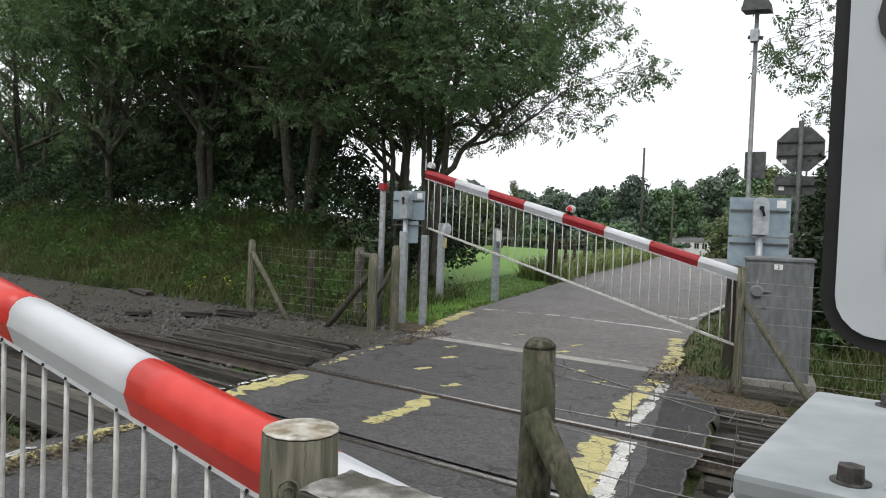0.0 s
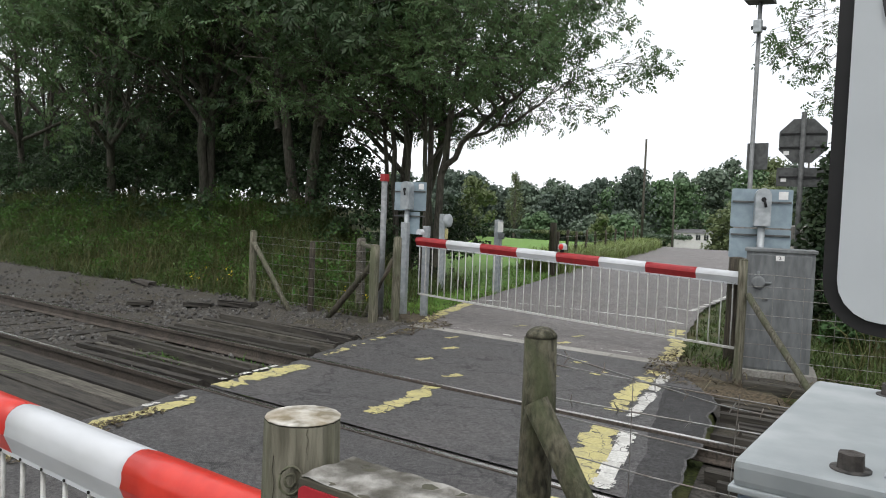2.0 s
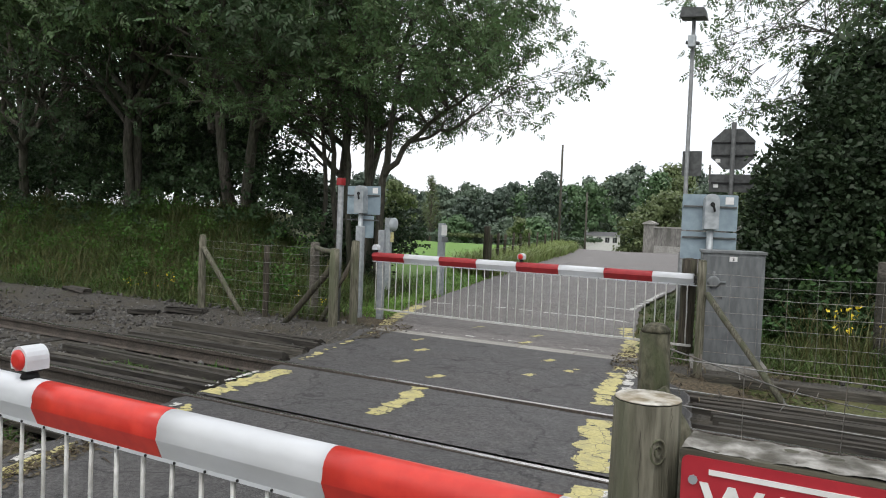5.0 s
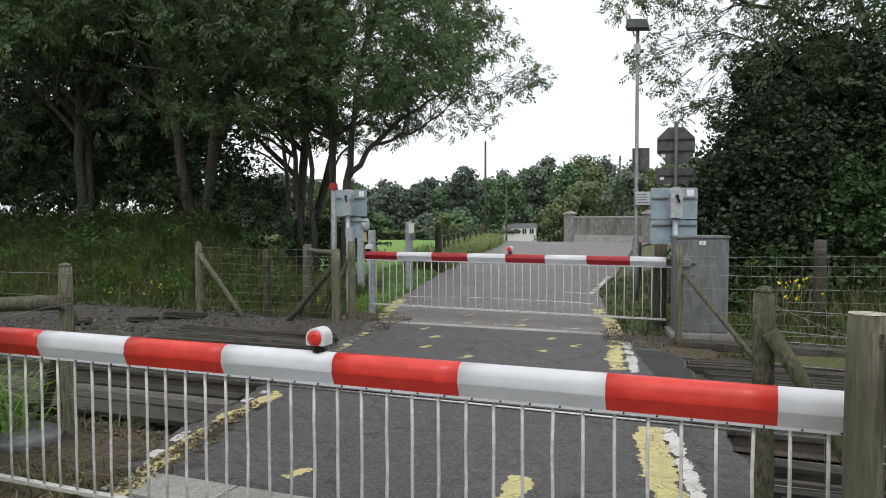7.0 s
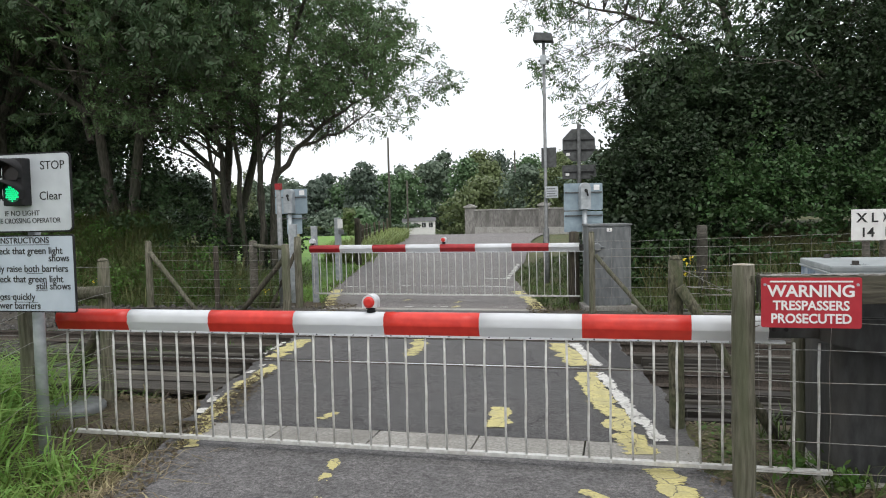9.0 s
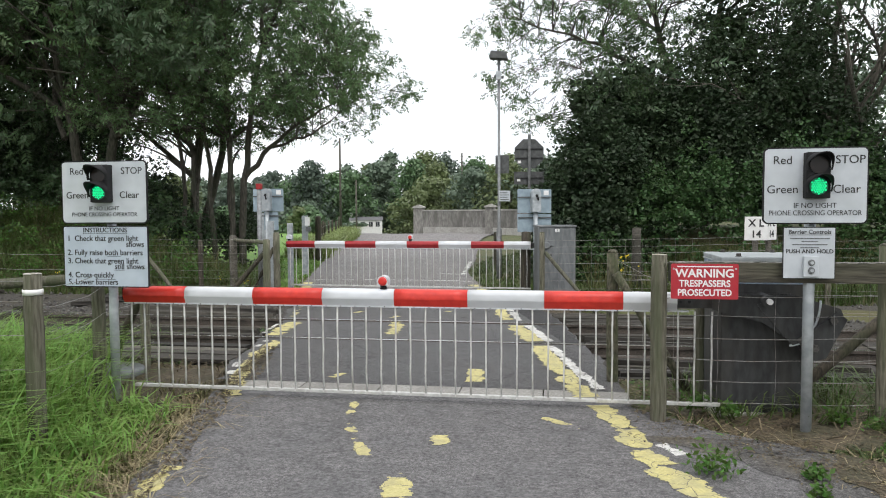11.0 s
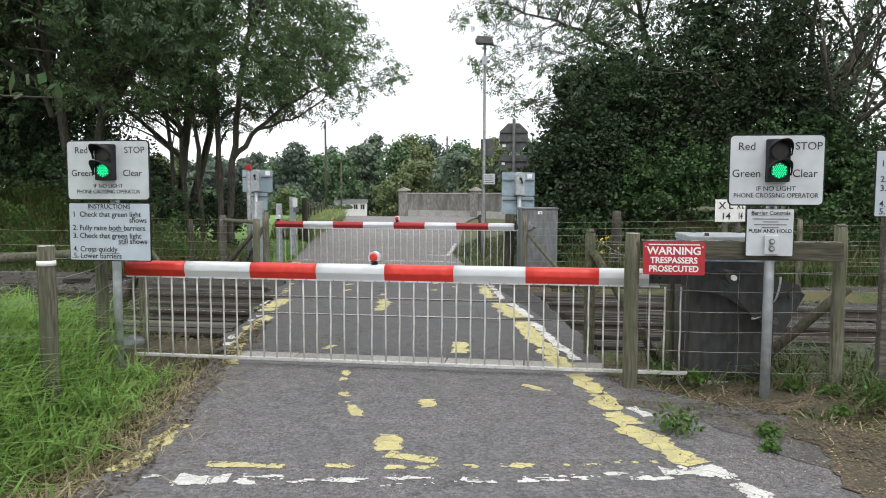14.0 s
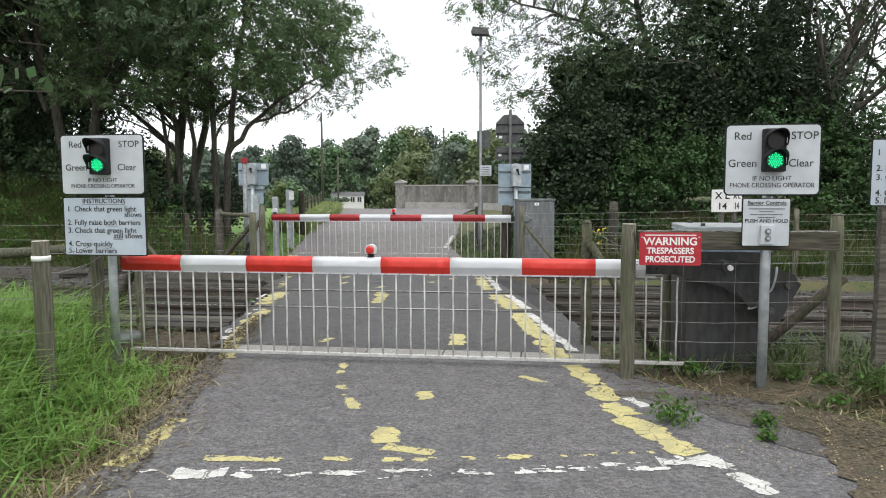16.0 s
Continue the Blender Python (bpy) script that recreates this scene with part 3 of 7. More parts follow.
# flat weathered boards on the near side
boards = thing("board_walk", pose(0, 0, 0), "flat weathered grey boards beside the rail", "boards")
for k in range(5):
    bm = bmesh.new()
    y = 2.0 + 0.215 * k
    box(bm, -9.4 + random.uniform(-.1, .1), along(ROAD_L, y) - 0.32, y, y + 0.2, -0.10, -0.060 + random.uniform(-.02, .01), 0.006)
    part("plank", bm, M_TIMBER_GREY if k == 3 else M_TIMBER, boards)

# sleepers beyond the boards
sl = bmesh.new()
box(sl, -0.125, 0.125, -1.3, 1.3, -0.09, 0.0, 0.012)
SLEEPER = mesh_of(sl, "sleeper", M_TIMBER)
track = thing("sleepers", pose(0, 4.12, 0), "row of dark timber sleepers in ballast", "sleeper", kind="structure")
for k in range(46):
    for side in (-1, 1):
        ob = new("sleeper", SLEEPER)
        ob.parent = track
        x = -9.5 - 0.7 * k if side < 0 else 1.9 + 0.7 * k
        ob.matrix_basis = pose(x, random.uniform(-.02, .02), -0.148 + random.uniform(-.008, .004), 0, 0, random.uniform(-1, 1))

# ballast bed and loose stones
for x0, x1, nm in ((-60, -5.85, "ballast_bed"), (-2.8, 60, "ballast_bed")):
    xs = np.arange(x0, x1 + 0.01, 0.35)
    ys = np.arange(1.75, 8.45, 0.21)
    verts = []
    for y in ys:
        for x in xs:
            lim = along(ROAD_L, y) - 0.02 if x0 < -20 else along(ROAD_R, y) + 0.02
            xx = min(x, lim) if x0 < -20 else max(x, lim)
            edge = smoothstep(1.75, 2.2, y) * (1 - smoothstep(7.9, 8.4, y))
            verts.append((xx, y, -0.225 + 0.03 * noise.noise(Vector((x * 1.3, y * 1.3, 5))) + 0.055 * edge + (0.15 * smoothstep(7.0, 7.9, y) + 0.12 * (1 - smoothstep(1.75, 2.0, y)))))
    w = len(xs)
    faces = [(j * w + i, j * w + i + 1, (j + 1) * w + i + 1, (j + 1) * w + i) for j in range(len(ys) - 1) for i in range(w - 1)]
    tagged(new(nm, raw(nm, verts, faces, M_BALLAST, True)), "brown-grey railway ballast bed", "ballast", kind="structure")


def stones(name, spots, label, lo=0.018, hi=0.045, material=None):
    """Loose angular stones, each a squashed ten-sided lump."""
    bm = bmesh.new()
    bmesh.ops.create_icosphere(bm, subdivisions=1, radius=1)
    base = np.array([v.co[:] for v in bm.verts])
    tri = np.array([[v.index for v in f.verts] for f in bm.faces])
    bm.free()
    rng = np.random.RandomState(7)
    V, Fc = [], []
    for i, (x, y, z) in enumerate(spots):
        s = rng.uniform(lo, hi) * rng.uniform(0.6, 1.2, 3)
        a = rng.uniform(0, 6.28)
        jag = base * (1 + rng.uniform(-0.25, 0.25, (len(base), 1)))
        p = jag * s
        q = np.column_stack((p[:, 0] * math.cos(a) - p[:, 1] * math.sin(a), p[:, 0] * math.sin(a) + p[:, 1] * math.cos(a), p[:, 2])) + (x, y, z)
        V.append(q)
        Fc.append(tri + i * len(base))
    ob = new(name, raw(name, np.vstack(V).tolist(), np.vstack(Fc).tolist(), material or M_STONE))
    return tagged(ob, label, "ballast", kind="stuff")


rs = random.Random(11)
spots = []
while len(spots) < 6800:
    left_side = rs.random() < 0.72
    x = rs.uniform(-24, -6.0) if left_side else rs.uniform(-1.3, 9)
    if left_side and rs.random() < 0.5:
        x = rs.uniform(-14, -6.2)
    y = rs.choice((rs.uniform(1.9, 3.1), rs.uniform(3.4, 4.85), rs.uniform(5.1, 8.3), rs.uniform(5.5, 8.3)))
    if y > 7.7 and rs.random() < 0.4:
        continue
    spots.append((x, y, -0.165 + (0.14 * smoothstep(7.0, 7.9, y)) + rs.uniform(-.015, .012)))
for x, y, rz, ln in ((-10.6, 7.5, 12, 0.75), (-11.3, 7.2, 30, 0.5), (-14.2, 7.9, -6, 0.8), (-12.2, 6.6, 50, 0.4)):
    bm = bmesh.new()
    box(bm, -ln / 2, ln / 2, -0.09, 0.09, -0.03, 0.055, 0.015)
    for v in bm.verts:
        v.co += Vector((rs.uniform(-.03, .03), rs.uniform(-.02, .02), rs.uniform(-.015, .01)))
    solid("timber_offcut", bm, M_TIMBER, "broken dark sleeper piece lying on the ballast", "timber", "broken timber", m=pose(x, y, -0.12 + 0.14 * smoothstep(7.0, 7.9, y), 0, 0, rz))
stones("ballast_stones", spots, "loose angular brown-grey ballast stones")


# ---- barriers ----
def boom_profile(turned=False):
    """Flat back, rounded front and top; the turned one has an undercut flat front."""
    if turned:
        return [(0.034, -0.070), (0.058, -0.012)] + [(0.056 * math.cos(radians(a)), 0.018 + 0.052 * math.sin(radians(a))) for a in range(10, 171, 20)] + [(-0.060, 0.002), (-0.022, -0.072)]
    pts = [(0.055, -0.078), (0.055, 0.060)]
    for k in range(7):
        a = radians(70 + 20 * k)
        pts.append((0.0 + 0.058 * math.cos(a), 0.020 + 0.058 * math.sin(a)))
    pts += [(-0.062, -0.012), (-0.034, -0.078)]
    return pts


def boom_piece(bm, x0, x1, lift=0.0, turned=False):
    prof = boom_profile(turned)
    n = max(2, int((x1 - x0) / 0.12))
    rows = [[bm.verts.new((x0 + (x1 - x0) * k / n, py * (1 + lift), pz * (1 + lift))) for py, pz in prof] for k in range(n + 1)]
    for r0, r1 in zip(rows, rows[1:]):
        for i in range(len(prof)):
            f = bm.faces.new((r0[i], r0[(i + 1) % len(prof)], r1[(i + 1) % len(prof)], r1[i]))
            f.smooth = 2 <= i <= 8
    bm.faces.new(rows[0])
    bm.faces.new(rows[-1][::-1])


def boom_lamp(parent, x, lenses):
    """Small hooded warning lamp on a black foot."""
    bm = bmesh.new()
    tube(bm, [(x, 0, 0.075), (x, 0, 0.105)], [0.035, 0.025], 10)
    box(bm, x - 0.03, x + 0.03, -0.03, 0.03, 0.10, 0.112, 0.004)
    foot = part("lamp_foot", bm, M_BLACK, parent, "black rubber lamp foot")
    bm = bmesh.new()
    prof = [(-0.05, 0.112)] + [(0.052 * math.cos(radians(a)), 0.150 + 0.052 * math.sin(radians(a))) for a in range(180, -1, -20)] + [(0.05, 0.112)]
    out = [(x + px, pz) for px, pz in prof]
    prism(bm, out, -0.045, 0.045)
    part("lamp_housing", bm, M_WHITE, parent, "white lamp housing")
    for s in lenses:
        bm = bmesh.new()
        tube(bm, [(x, s * 0.044, 0.150), (x, s * 0.052, 0.150), (x, s * 0.060, 0.150)], [0.041, 0.040, 0.022], 16)
        part("lamp_lens", bm, M_LENSRED, parent, "red lamp lens")


def barrier(name, m, label, tip, cuts, end, z_boom, z_skirt, lamp_x, first_picket, last_picket, spacing, turned=False):
    """Lifting barrier: striped boom, hinged pickets that hang upright, and a skirt rail."""
    t = thing(name, m, label, "barrier", "crossing barriers")
    boom_bm = bmesh.new()
    boom_piece(boom_bm, tip, end, 0.0, turned)
    for v in boom_bm.verts:
        v.co.y *= 0.985
        v.co.z = v.co.z * 0.985
    boom = part("boom", boom_bm, M_WHITE, t, "red and white striped boom", pose(0, 0, z_boom))
    bounds = [tip] + cuts + [end]
    for k, (a, b) in enumerate(zip(bounds, bounds[1:])):
        bm = bmesh.new()
        # The turned boom gets its shading from the darker red.
        boom_piece(bm, a + 0.001, b - 0.001, 0.0 if k % 2 else 0.006, turned)
        part("stripe", bm, M_WHITE if k % 2 else M_MAROON if turned else M_RED, boom, "white band" if k % 2 else "red band")
    bm = bmesh.new()
    box(bm, tip, end + 0.1, -0.035, 0.03, -0.090, -0.0775)
    part("boom_channel", bm, M_WHITE, boom, "white channel under the boom")
    n_rivets = int((end - tip) / spacing)
    bm = bmesh.new()
    for k in range(n_rivets):
        x = tip + 0.1 + k * spacing
        tube(bm, [(x, -0.036, -0.083), (x, -0.040, -0.083)], 0.005, 6)
    tagged(part("rivets", bm, M_BLACK, boom), kind="stuff")
    bm = bmesh.new()
    box(bm, end, -0.02, -0.03, 0.03, -0.055, 0.045, 0.006)
    part("boom_arm", bm, M_DARKSTEEL, boom, "dark steel boom arm")
    for x in (end + 0.03, end + 0.1):
        bm = bmesh.new()
        tube(bm, [(x, -0.028, 0.0), (x, -0.045, 0.0)], 0.014, 6)
        part("bolt", bm, M_BLACK, boom)
    bm = bmesh.new()
    box(bm, tip - 0.012, tip, -0.05, 0.05, -0.06, 0.06, 0.006)
    part("end_cap", bm, M_BLACK, boom, "black end cap")
    boom_lamp(boom, lamp_x, (-1, 1))
    boom_lamp(boom, tip + 0.05, (1,))
    bm = bmesh.new()
    box(bm, tip + 0.08, last_picket + 0.06, -0.022, 0.022, -0.014, 0.014, 0.003)
    skirt = part("skirt_rail", bm, M_PICKET, t, "flat white skirt rail", pose(0, 0, z_skirt))
    drop = z_boom - 0.085 - z_skirt
    shapes = []
    for k in range(3):
        bm = bmesh.new()
        pts = [(random.uniform(-.004, .004), -0.012, -drop * j / 4) for j in range(5)]
        tube(bm, pts, 0.0085, 6)
        tube(bm, [(0, -0.03, -drop), (0, 0.0, -drop)], 0.007, 6)
        shapes.append(mesh_of(bm, "picket", M_PICKET))
    pickets = []
    x = first_picket
    while x <= last_picket:
        ob = new("picket", shapes[len(pickets) % 3])
        ob.parent = t
        ob.matrix_basis = pose(x, 0, z_boom - 0.085)
        pickets.append((ob, x))
        x += spacing
    return t, boom, skirt, pickets, z_boom, z_skirt


NEAR = barrier("crossing_barrier", pose(0.0, 0.22, -0.028), "lowered red and white barrier with hanging white pickets", -5.9, [-5.26, -4.575, -3.895, -3.215, -2.54, -1.86, -1.18], -0.73, 0.985, 0.095, -3.32, -5.84, -0.42, 0.1385)
FAR = barrier("crossing_barrier", pose(-1.65, 8.50, 0, 0, 0, -2.8), "lowered red and white barrier beyond the railway", -5.93, [-5.28, -4.60, -3.92, -3.24, -2.56, -1.88, -1.20], -0.66, 1.055, 0.17, -3.17, -5.86, -0.72, 0.1385, True)


def side_plate(bm, outline, y0, y1):
    prism(bm, outline, y0, y1)


def near_pedestal():
    """Control cabinet of the near barrier with pale bolted lid, lever plates and counterweight."""
    t = thing("barrier_cabinet", pose(0, -0.21, 0), "barrier cabinet with shade-darkened body and pale bolted lid behind wire fence", "cabinet")
    # Body below the collar: shade is put into its dark colour.
    bm = bmesh.new()
    box(bm, -0.335, 0.42, 0.55, 1.32, -0.15, 1.245, 0.012)
    part("body", bm, M_DARKSTEEL, t, "steel body darkened as if in shade")
    bm = bmesh.new()
    box(bm, -0.338, 0.425, 0.545, 1.325, 1.10, 1.283, 0.006)
    part("collar", bm, M_PEEL, t, "peeling blue painted collar")
    bm = bmesh.new()
    box(bm, -0.345, 0.445, 0.535, 1.335, 1.290, 1.335, 0.012)
    lid = part("lid", bm, M_LID, t, "pale grey-green lid")
    bm = bmesh.new()
    box(bm, -0.350, 0.45, 0.530, 1.34, 1.281, 1.2915, 0.003)
    part("lid_rim", bm, M_LID, lid)
    for x, y in ((-0.185, 0.61), (-0.18, 1.27), (0.27, 0.61), (0.27, 1.27)):
        bm = bmesh.new()
        tube(bm, [(x, y, 1.333), (x, y, 1.338)], 0.030, 18)
        part("washer", bm, M_BOLT, lid)
        bm = bmesh.new()
        a = bmesh.ops.create_cone(bm, cap_ends=True, segments=6, radius1=0.0215, radius2=0.0205, depth=0.024, matrix=Matrix.Translation((x, y, 1.350)))
        part("bolt", bm, M_BOLT, lid, "rusty hexagon bolt")
    for x, y in ((-0.125, 0.635), (-0.12, 1.25)):
        bm = bmesh.new()
        box(bm, x - 0.014, x + 0.014, y - 0.032, y + 0.032, 1.3335, 1.338, 0.001)
        part("tag_plate", bm, M_GALV, lid, "small riveted aluminium tag")
        for d in (-0.022, 0.022):
            bm = bmesh.new()
            tube(bm, [(x, y + d, 1.3375), (x, y + d, 1.341)], 0.004, 8)
            part("rivet", bm, M_GALV, lid)
    bm = bmesh.new()
    side_plate(bm, [(-0.338, 1.225), (-0.338, 0.90), (-0.50, 0.95), (-0.48, 1.06)], 0.60, 0.80)
    part("cover_plate", bm, M_PRIMER, t, "bare pink primed cover plate")
    # lever plates that carry boom and weight
    for y0, y1 in ((0.34, 0.358), (0.44, 0.458)):
        bm = bmesh.new()
        side_plate(bm, [(-0.45, 1.03), (-0.45, 0.90), (-0.05, 0.80), (0.25, 0.60), (0.36, 0.50), (0.44, 0.52), (0.60, 0.82), (0.56, 0.92), (0.2, 1.03)], y0, y1)
        part("lever_plate", bm, M_DARKSTEEL, t, "dark tapered lever plate")
    bm = bmesh.new()
    tube(bm, [(0.165 + 0.235 * math.sin(radians(a)), 0.332, 0.61 + 0.38 * (1 - math.cos(radians(a)))) for a in range(0, 91, 9)], 0.010, 6)
    part("weight_edge", bm, M_GALV, t, "worn bright rim of the counterweight")
    bm = bmesh.new()
    side_plate(bm, [(0.22, 0.66), (0.34, 0.48), (0.44, 0.52), (0.60, 0.84), (0.52, 0.90), (0.30, 0.72)], 0.30, 0.50)
    part("counterweight", bm, M_DARKSTEEL, t, "rusty dark counterweight")
    for x, z in ((0.49, 0.83), (0.35, 0.60)):
        bm = bmesh.new()
        tube(bm, [(x, 0.30, z), (x, 0.27, z)], 0.032, 6)
        part("bolt", bm, M_BOLT, t)
    bm = bmesh.new()
    tube(bm, [(-0.02, 0.26, 0.985), (-0.02, 0.56, 0.985)], 0.05, 14)
    part("pivot_shaft", bm, M_DARKSTEEL, t)
    bm = bmesh.new()
    tube(bm, [(-0.02, 0.222, 0.985), (-0.02, 0.262, 0.985)], 0.024, 14)
    part("shaft_cap", bm, M_WHITELETTER, t, "white shaft cap")
    bm = bmesh.new()
    side_plate(bm, [(-0.1, 0.95), (0.20, 0.60), (0.24, 0.63), (0.0, 0.98)], 0.325, 0.335)
    part("stiffener", bm, M_DARKSTEEL, t)
    bm = bmesh.new()
    box(bm, -0.42, 0.48, 0.50, 1.38, -0.2, -0.02, 0.01)
    part("plinth", bm, M_CONCRETE, t)
    return t


near_pedestal()


def far_pedestal():
    t = thing("barrier_cabinet", pose(-2.13, 8.0, 0.03, 0, 0, 12), "tall grey steel cabinet with round latch and number plate", "cabinet")
    bm = bmesh.new()
    box(bm, 0.0, 0.72, 0.0, 0.55, -0.1, 1.40, 0.01)
    part("body", bm, M_CABINET, t)
    bm = bmesh.new()
    box(bm, -0.02, 0.74, -0.02, 0.57, 1.395, 1.43, 0.006)
    part("lid", bm, M_CABINET, t)
    bm = bmesh.new()
    box(bm, 0.04, 0.68, -0.012, 0.0, 0.05, 1.36, 0.004)
    door = part("door", bm, M_CABINET, t)
    bm = bmesh.new()
    tube(bm, [(0.14, -0.010, 1.04), (0.14, -0.035, 1.04), (0.14, -0.040, 1.04)], [0.075, 0.072, 0.05], 18)
    part("latch", bm, M_CABINET, door, "round grey latch")
    bm = bmesh.new()
    tube(bm, [(0.14, -0.02, 1.17), (0.14, -0.02, 1.06), (0.16, -0.02, 1.04), (0.28, -0.02, 1.04)], 0.014, 8)
    part("latch_bar", bm, M_CABINET, door)
    bm = bmesh.new()
    box(bm, 0.19, 0.25, -0.02, -0.011, 0.83, 0.87, 0.003)
    part("keyhole_plate", bm, M_DARKBACK, door)
    bm = bmesh.new()
    box(bm, 0.31, 0.40, -0.017, -0.012, 1.30, 1.36)
    plate = part("number_plate", bm, M_WHITELETTER, door, "small white plate")
    words("2", 0.055, 0.355, 1.312, -0.0185, plate, M_LETTER, bold=0.001)
    bm = bmesh.new()
    box(bm, -0.08, 0.80, -0.08, 0.62, -0.15, 0.03, 0.01)
    part("plinth", bm, M_CONCRETE, t)
    bm = bmesh.new()
    box(bm, 0.28, 0.50, 0.55, 0.72, 0.9, 1.15, 0.01)
    part("pivot_block", bm, M_DARKSTEEL, t)
    return t


far_pedestal()


# ---- signs ----
def plate_board(name, x0, x1, z0, z1, y, parent, face, border=0.012, r=0.03, label=""):
    bm = bmesh.new()
    prism(bm, rounded(x0, x1, z0, z1, r), y + 0.0, y + 0.012)
    back = part(name, bm, M_BLACK, parent, label)
    bm = bmesh.new()
    prism(bm, rounded(x0 + border, x1 - border, z0 + border, z1 - border, max(r - border, 0.006)), y - 0.004, y - 0.0005)
    part("sign_face", bm, face, back, "white sign face with lettering")
    return back


def signal_head(parent, x, z0, z1, y):
    """Two-aspect signal: dark housing, deep curved visors, lit green cluster of diodes below."""
    w = 0.089
    bm = bmesh.new()
    box(bm, x - w, x + w, y - 0.05, y + 0.09, z0, z1, 0.012)
    head = part("signal_head", bm, M_BLACK, parent, "black two-lamp signal head")
    for zc, lit in ((z0 + 0.092, True), (z1 - 0.10, False)):
        bm = bmesh.new()
        tube(bm, [(x, y - 0.045, zc), (x, y - 0.056, zc)], 0.066, 24)
        part("lens", bm, M_LENSBACK if lit else M_LENSOFF, head, "lit green lens" if lit else "unlit red lens")
        bm = bmesh.new()
        n = 18
        outer, inner = [], []
        for k in range(n + 1):
            a = radians(-25 + 230 * k / n)
            reach = 0.035 + 0.135 * max(0.0, math.sin(a)) ** 1.3
            for rad, row in ((0.097, outer), (0.091, inner)):
                row.append((bm.verts.new((x + rad * math.cos(a), y - 0.05, zc + rad * math.sin(a))), bm.verts.new((x + rad * 0.96 * math.cos(a), y - 0.05 - reach, zc - 0.004 + rad * 0.98 * math.sin(a)))))
        for row in (outer, inner):
            for (a0, a1), (b0, b1) in zip(row, row[1:]):
                f = bm.faces.new((a0, b0, b1, a1))
                f.smooth = True
        for (o0, o1), (i0, i1), (p0, p1), (q0, q1) in zip(outer, inner, outer[1:], inner[1:]):
            bm.faces.new((o1, p1, q1, i1))
        part("visor", bm, M_BLACK, head, "deep black visor")
        if lit:
            bm = bmesh.new()
            step = 0.0165
            for j in range(-4, 5):
                for i in range(-5, 6):
                    px, pz = (i + 0.5 * (j % 2)) * step, j * step * 0.87
                    if px * px + pz * pz < 0.058 ** 2:
                        tube(bm, [(x + px, y - 0.056, zc + pz), (x + px, y - 0.061, zc + pz)], [0.0066, 0.004], 7)
            tagged(part("diodes", bm, M_LED, head, "bright green diodes"), kind="stuff")


def light_sign(name, m, w, h, z0, label):
    """The sign with the two-lamp signal, on its post's front."""
    t = thing(name, m, label, "crossing sign", "light signs")
    b = plate_board("board", -w / 2, w / 2, z0, z0 + h, 0, t, M_SIGNWHITE, 0.0115, 0.045)
    s = h / 0.6
    y = -0.0055
    words("Red", 0.091 * s, -w * 0.315, z0 + h * 0.785, y, b, M_LETTER)
    words("STOP", 0.091 * s, w * 0.325, z0 + h * 0.785, y, b, M_LETTER)
    words("Green", 0.091 * s, -w * 0.312, z0 + h * 0.405, y, b, M_LETTER)
    words("Clear", 0.091 * s, w * 0.295, z0 + h * 0.405, y, b, M_LETTER)
    words("IF NO LIGHT", 0.056 * s, 0, z0 + h * 0.212, y, b, M_LETTER)
    words("PHONE CROSSING OPERATOR", 0.056 * s, 0, z0 + h * 0.116, y, b, M_LETTER, squeeze=0.88)
    signal_head(t, 0.0, z0 + h * 0.335, z0 + h * 0.93, -0.03)
    bm = bmesh.new()
    tube(bm, [(0, 0.10, -0.3), (0, 0.10, z0 + h * 0.9)], 0.042, 16)
    part("post", bm, M_GALV, t, "grey galvanised post")
    for z in (z0 + 0.15, z0 + h - 0.12):
        bm = bmesh.new()
        box(bm, -w * 0.4, w * 0.4, 0.012, 0.035, z - 0.02, z + 0.02, 0.003)
        part("back_rail", bm, M_GALV, t)
        bm = bmesh.new()
        box(bm, -0.055, 0.055, 0.03, 0.16, z - 0.022, z + 0.022, 0.004)
        part("clamp", bm, M_GALV, t)
    return t


def instructions(parent, x0, x1, z0, z1, y):
    b = plate_board("instruction_board", x0, x1, z0, z1, y, parent, M_SIGNBLUE, 0.010, 0.02, "black bordered instruction board")
    w, h = x1 - x0, z1 - z0
    yy = y - 0.0055
    s = 0.071 * h / 0.55
    words("INSTRUCTIONS", s * 0.86, (x0 + x1) / 2, z1 - h * 0.105, yy, b, M_LETTER, bold=0.0006)
    bars = [((x0 + x1) / 2 - w * 0.26, (x0 + x1) / 2 + w * 0.26, z1 - h * 0.122)]
    rows = [("1  Check that green light", 0.245, 'LEFT'), ("shows", 0.34, 'RIGHT'), ("2. Fully raise both barriers", 0.475, 'LEFT'), ("3. Check that green light", 0.61, 'LEFT'), ("still shows", 0.70, 'RIGHT'), ("4. Cross quickly", 0.84, 'LEFT'), ("5. Lower barriers", 0.955, 'LEFT')]
    for text, f, al in rows:
        words(text, s, x0 + w * 0.05 if al == 'LEFT' else x1 - w * 0.045, z1 - h * f, yy, b, M_LETTER, align=al, bold=0.0006, squeeze=0.97)
    bars += [(x0 + w * 0.52, x0 + w * 0.68, z1 - h * 0.49), (x0 + w * 0.60, x0 + w * 0.72, z1 - h * 0.715), (x0 + w * 0.37, x0 + w * 0.62, z1 - h * 0.865)]
    for a, c, z in bars:
        bm = bmesh.new()
        box(bm, a, c, yy - 0.0012, yy, z - 0.0035, z)
        part("underline", bm, M_LETTER, b)


left_sign = light_sign("light_sign", pose(-5.84, -0.17, 0, 0, 0, 0), 0.855, 0.575, 1.645, "white stop and clear light sign over instruction board on post")
instructions(left_sign, -0.425, 0.425, 1.06, 1.625, 0.0)
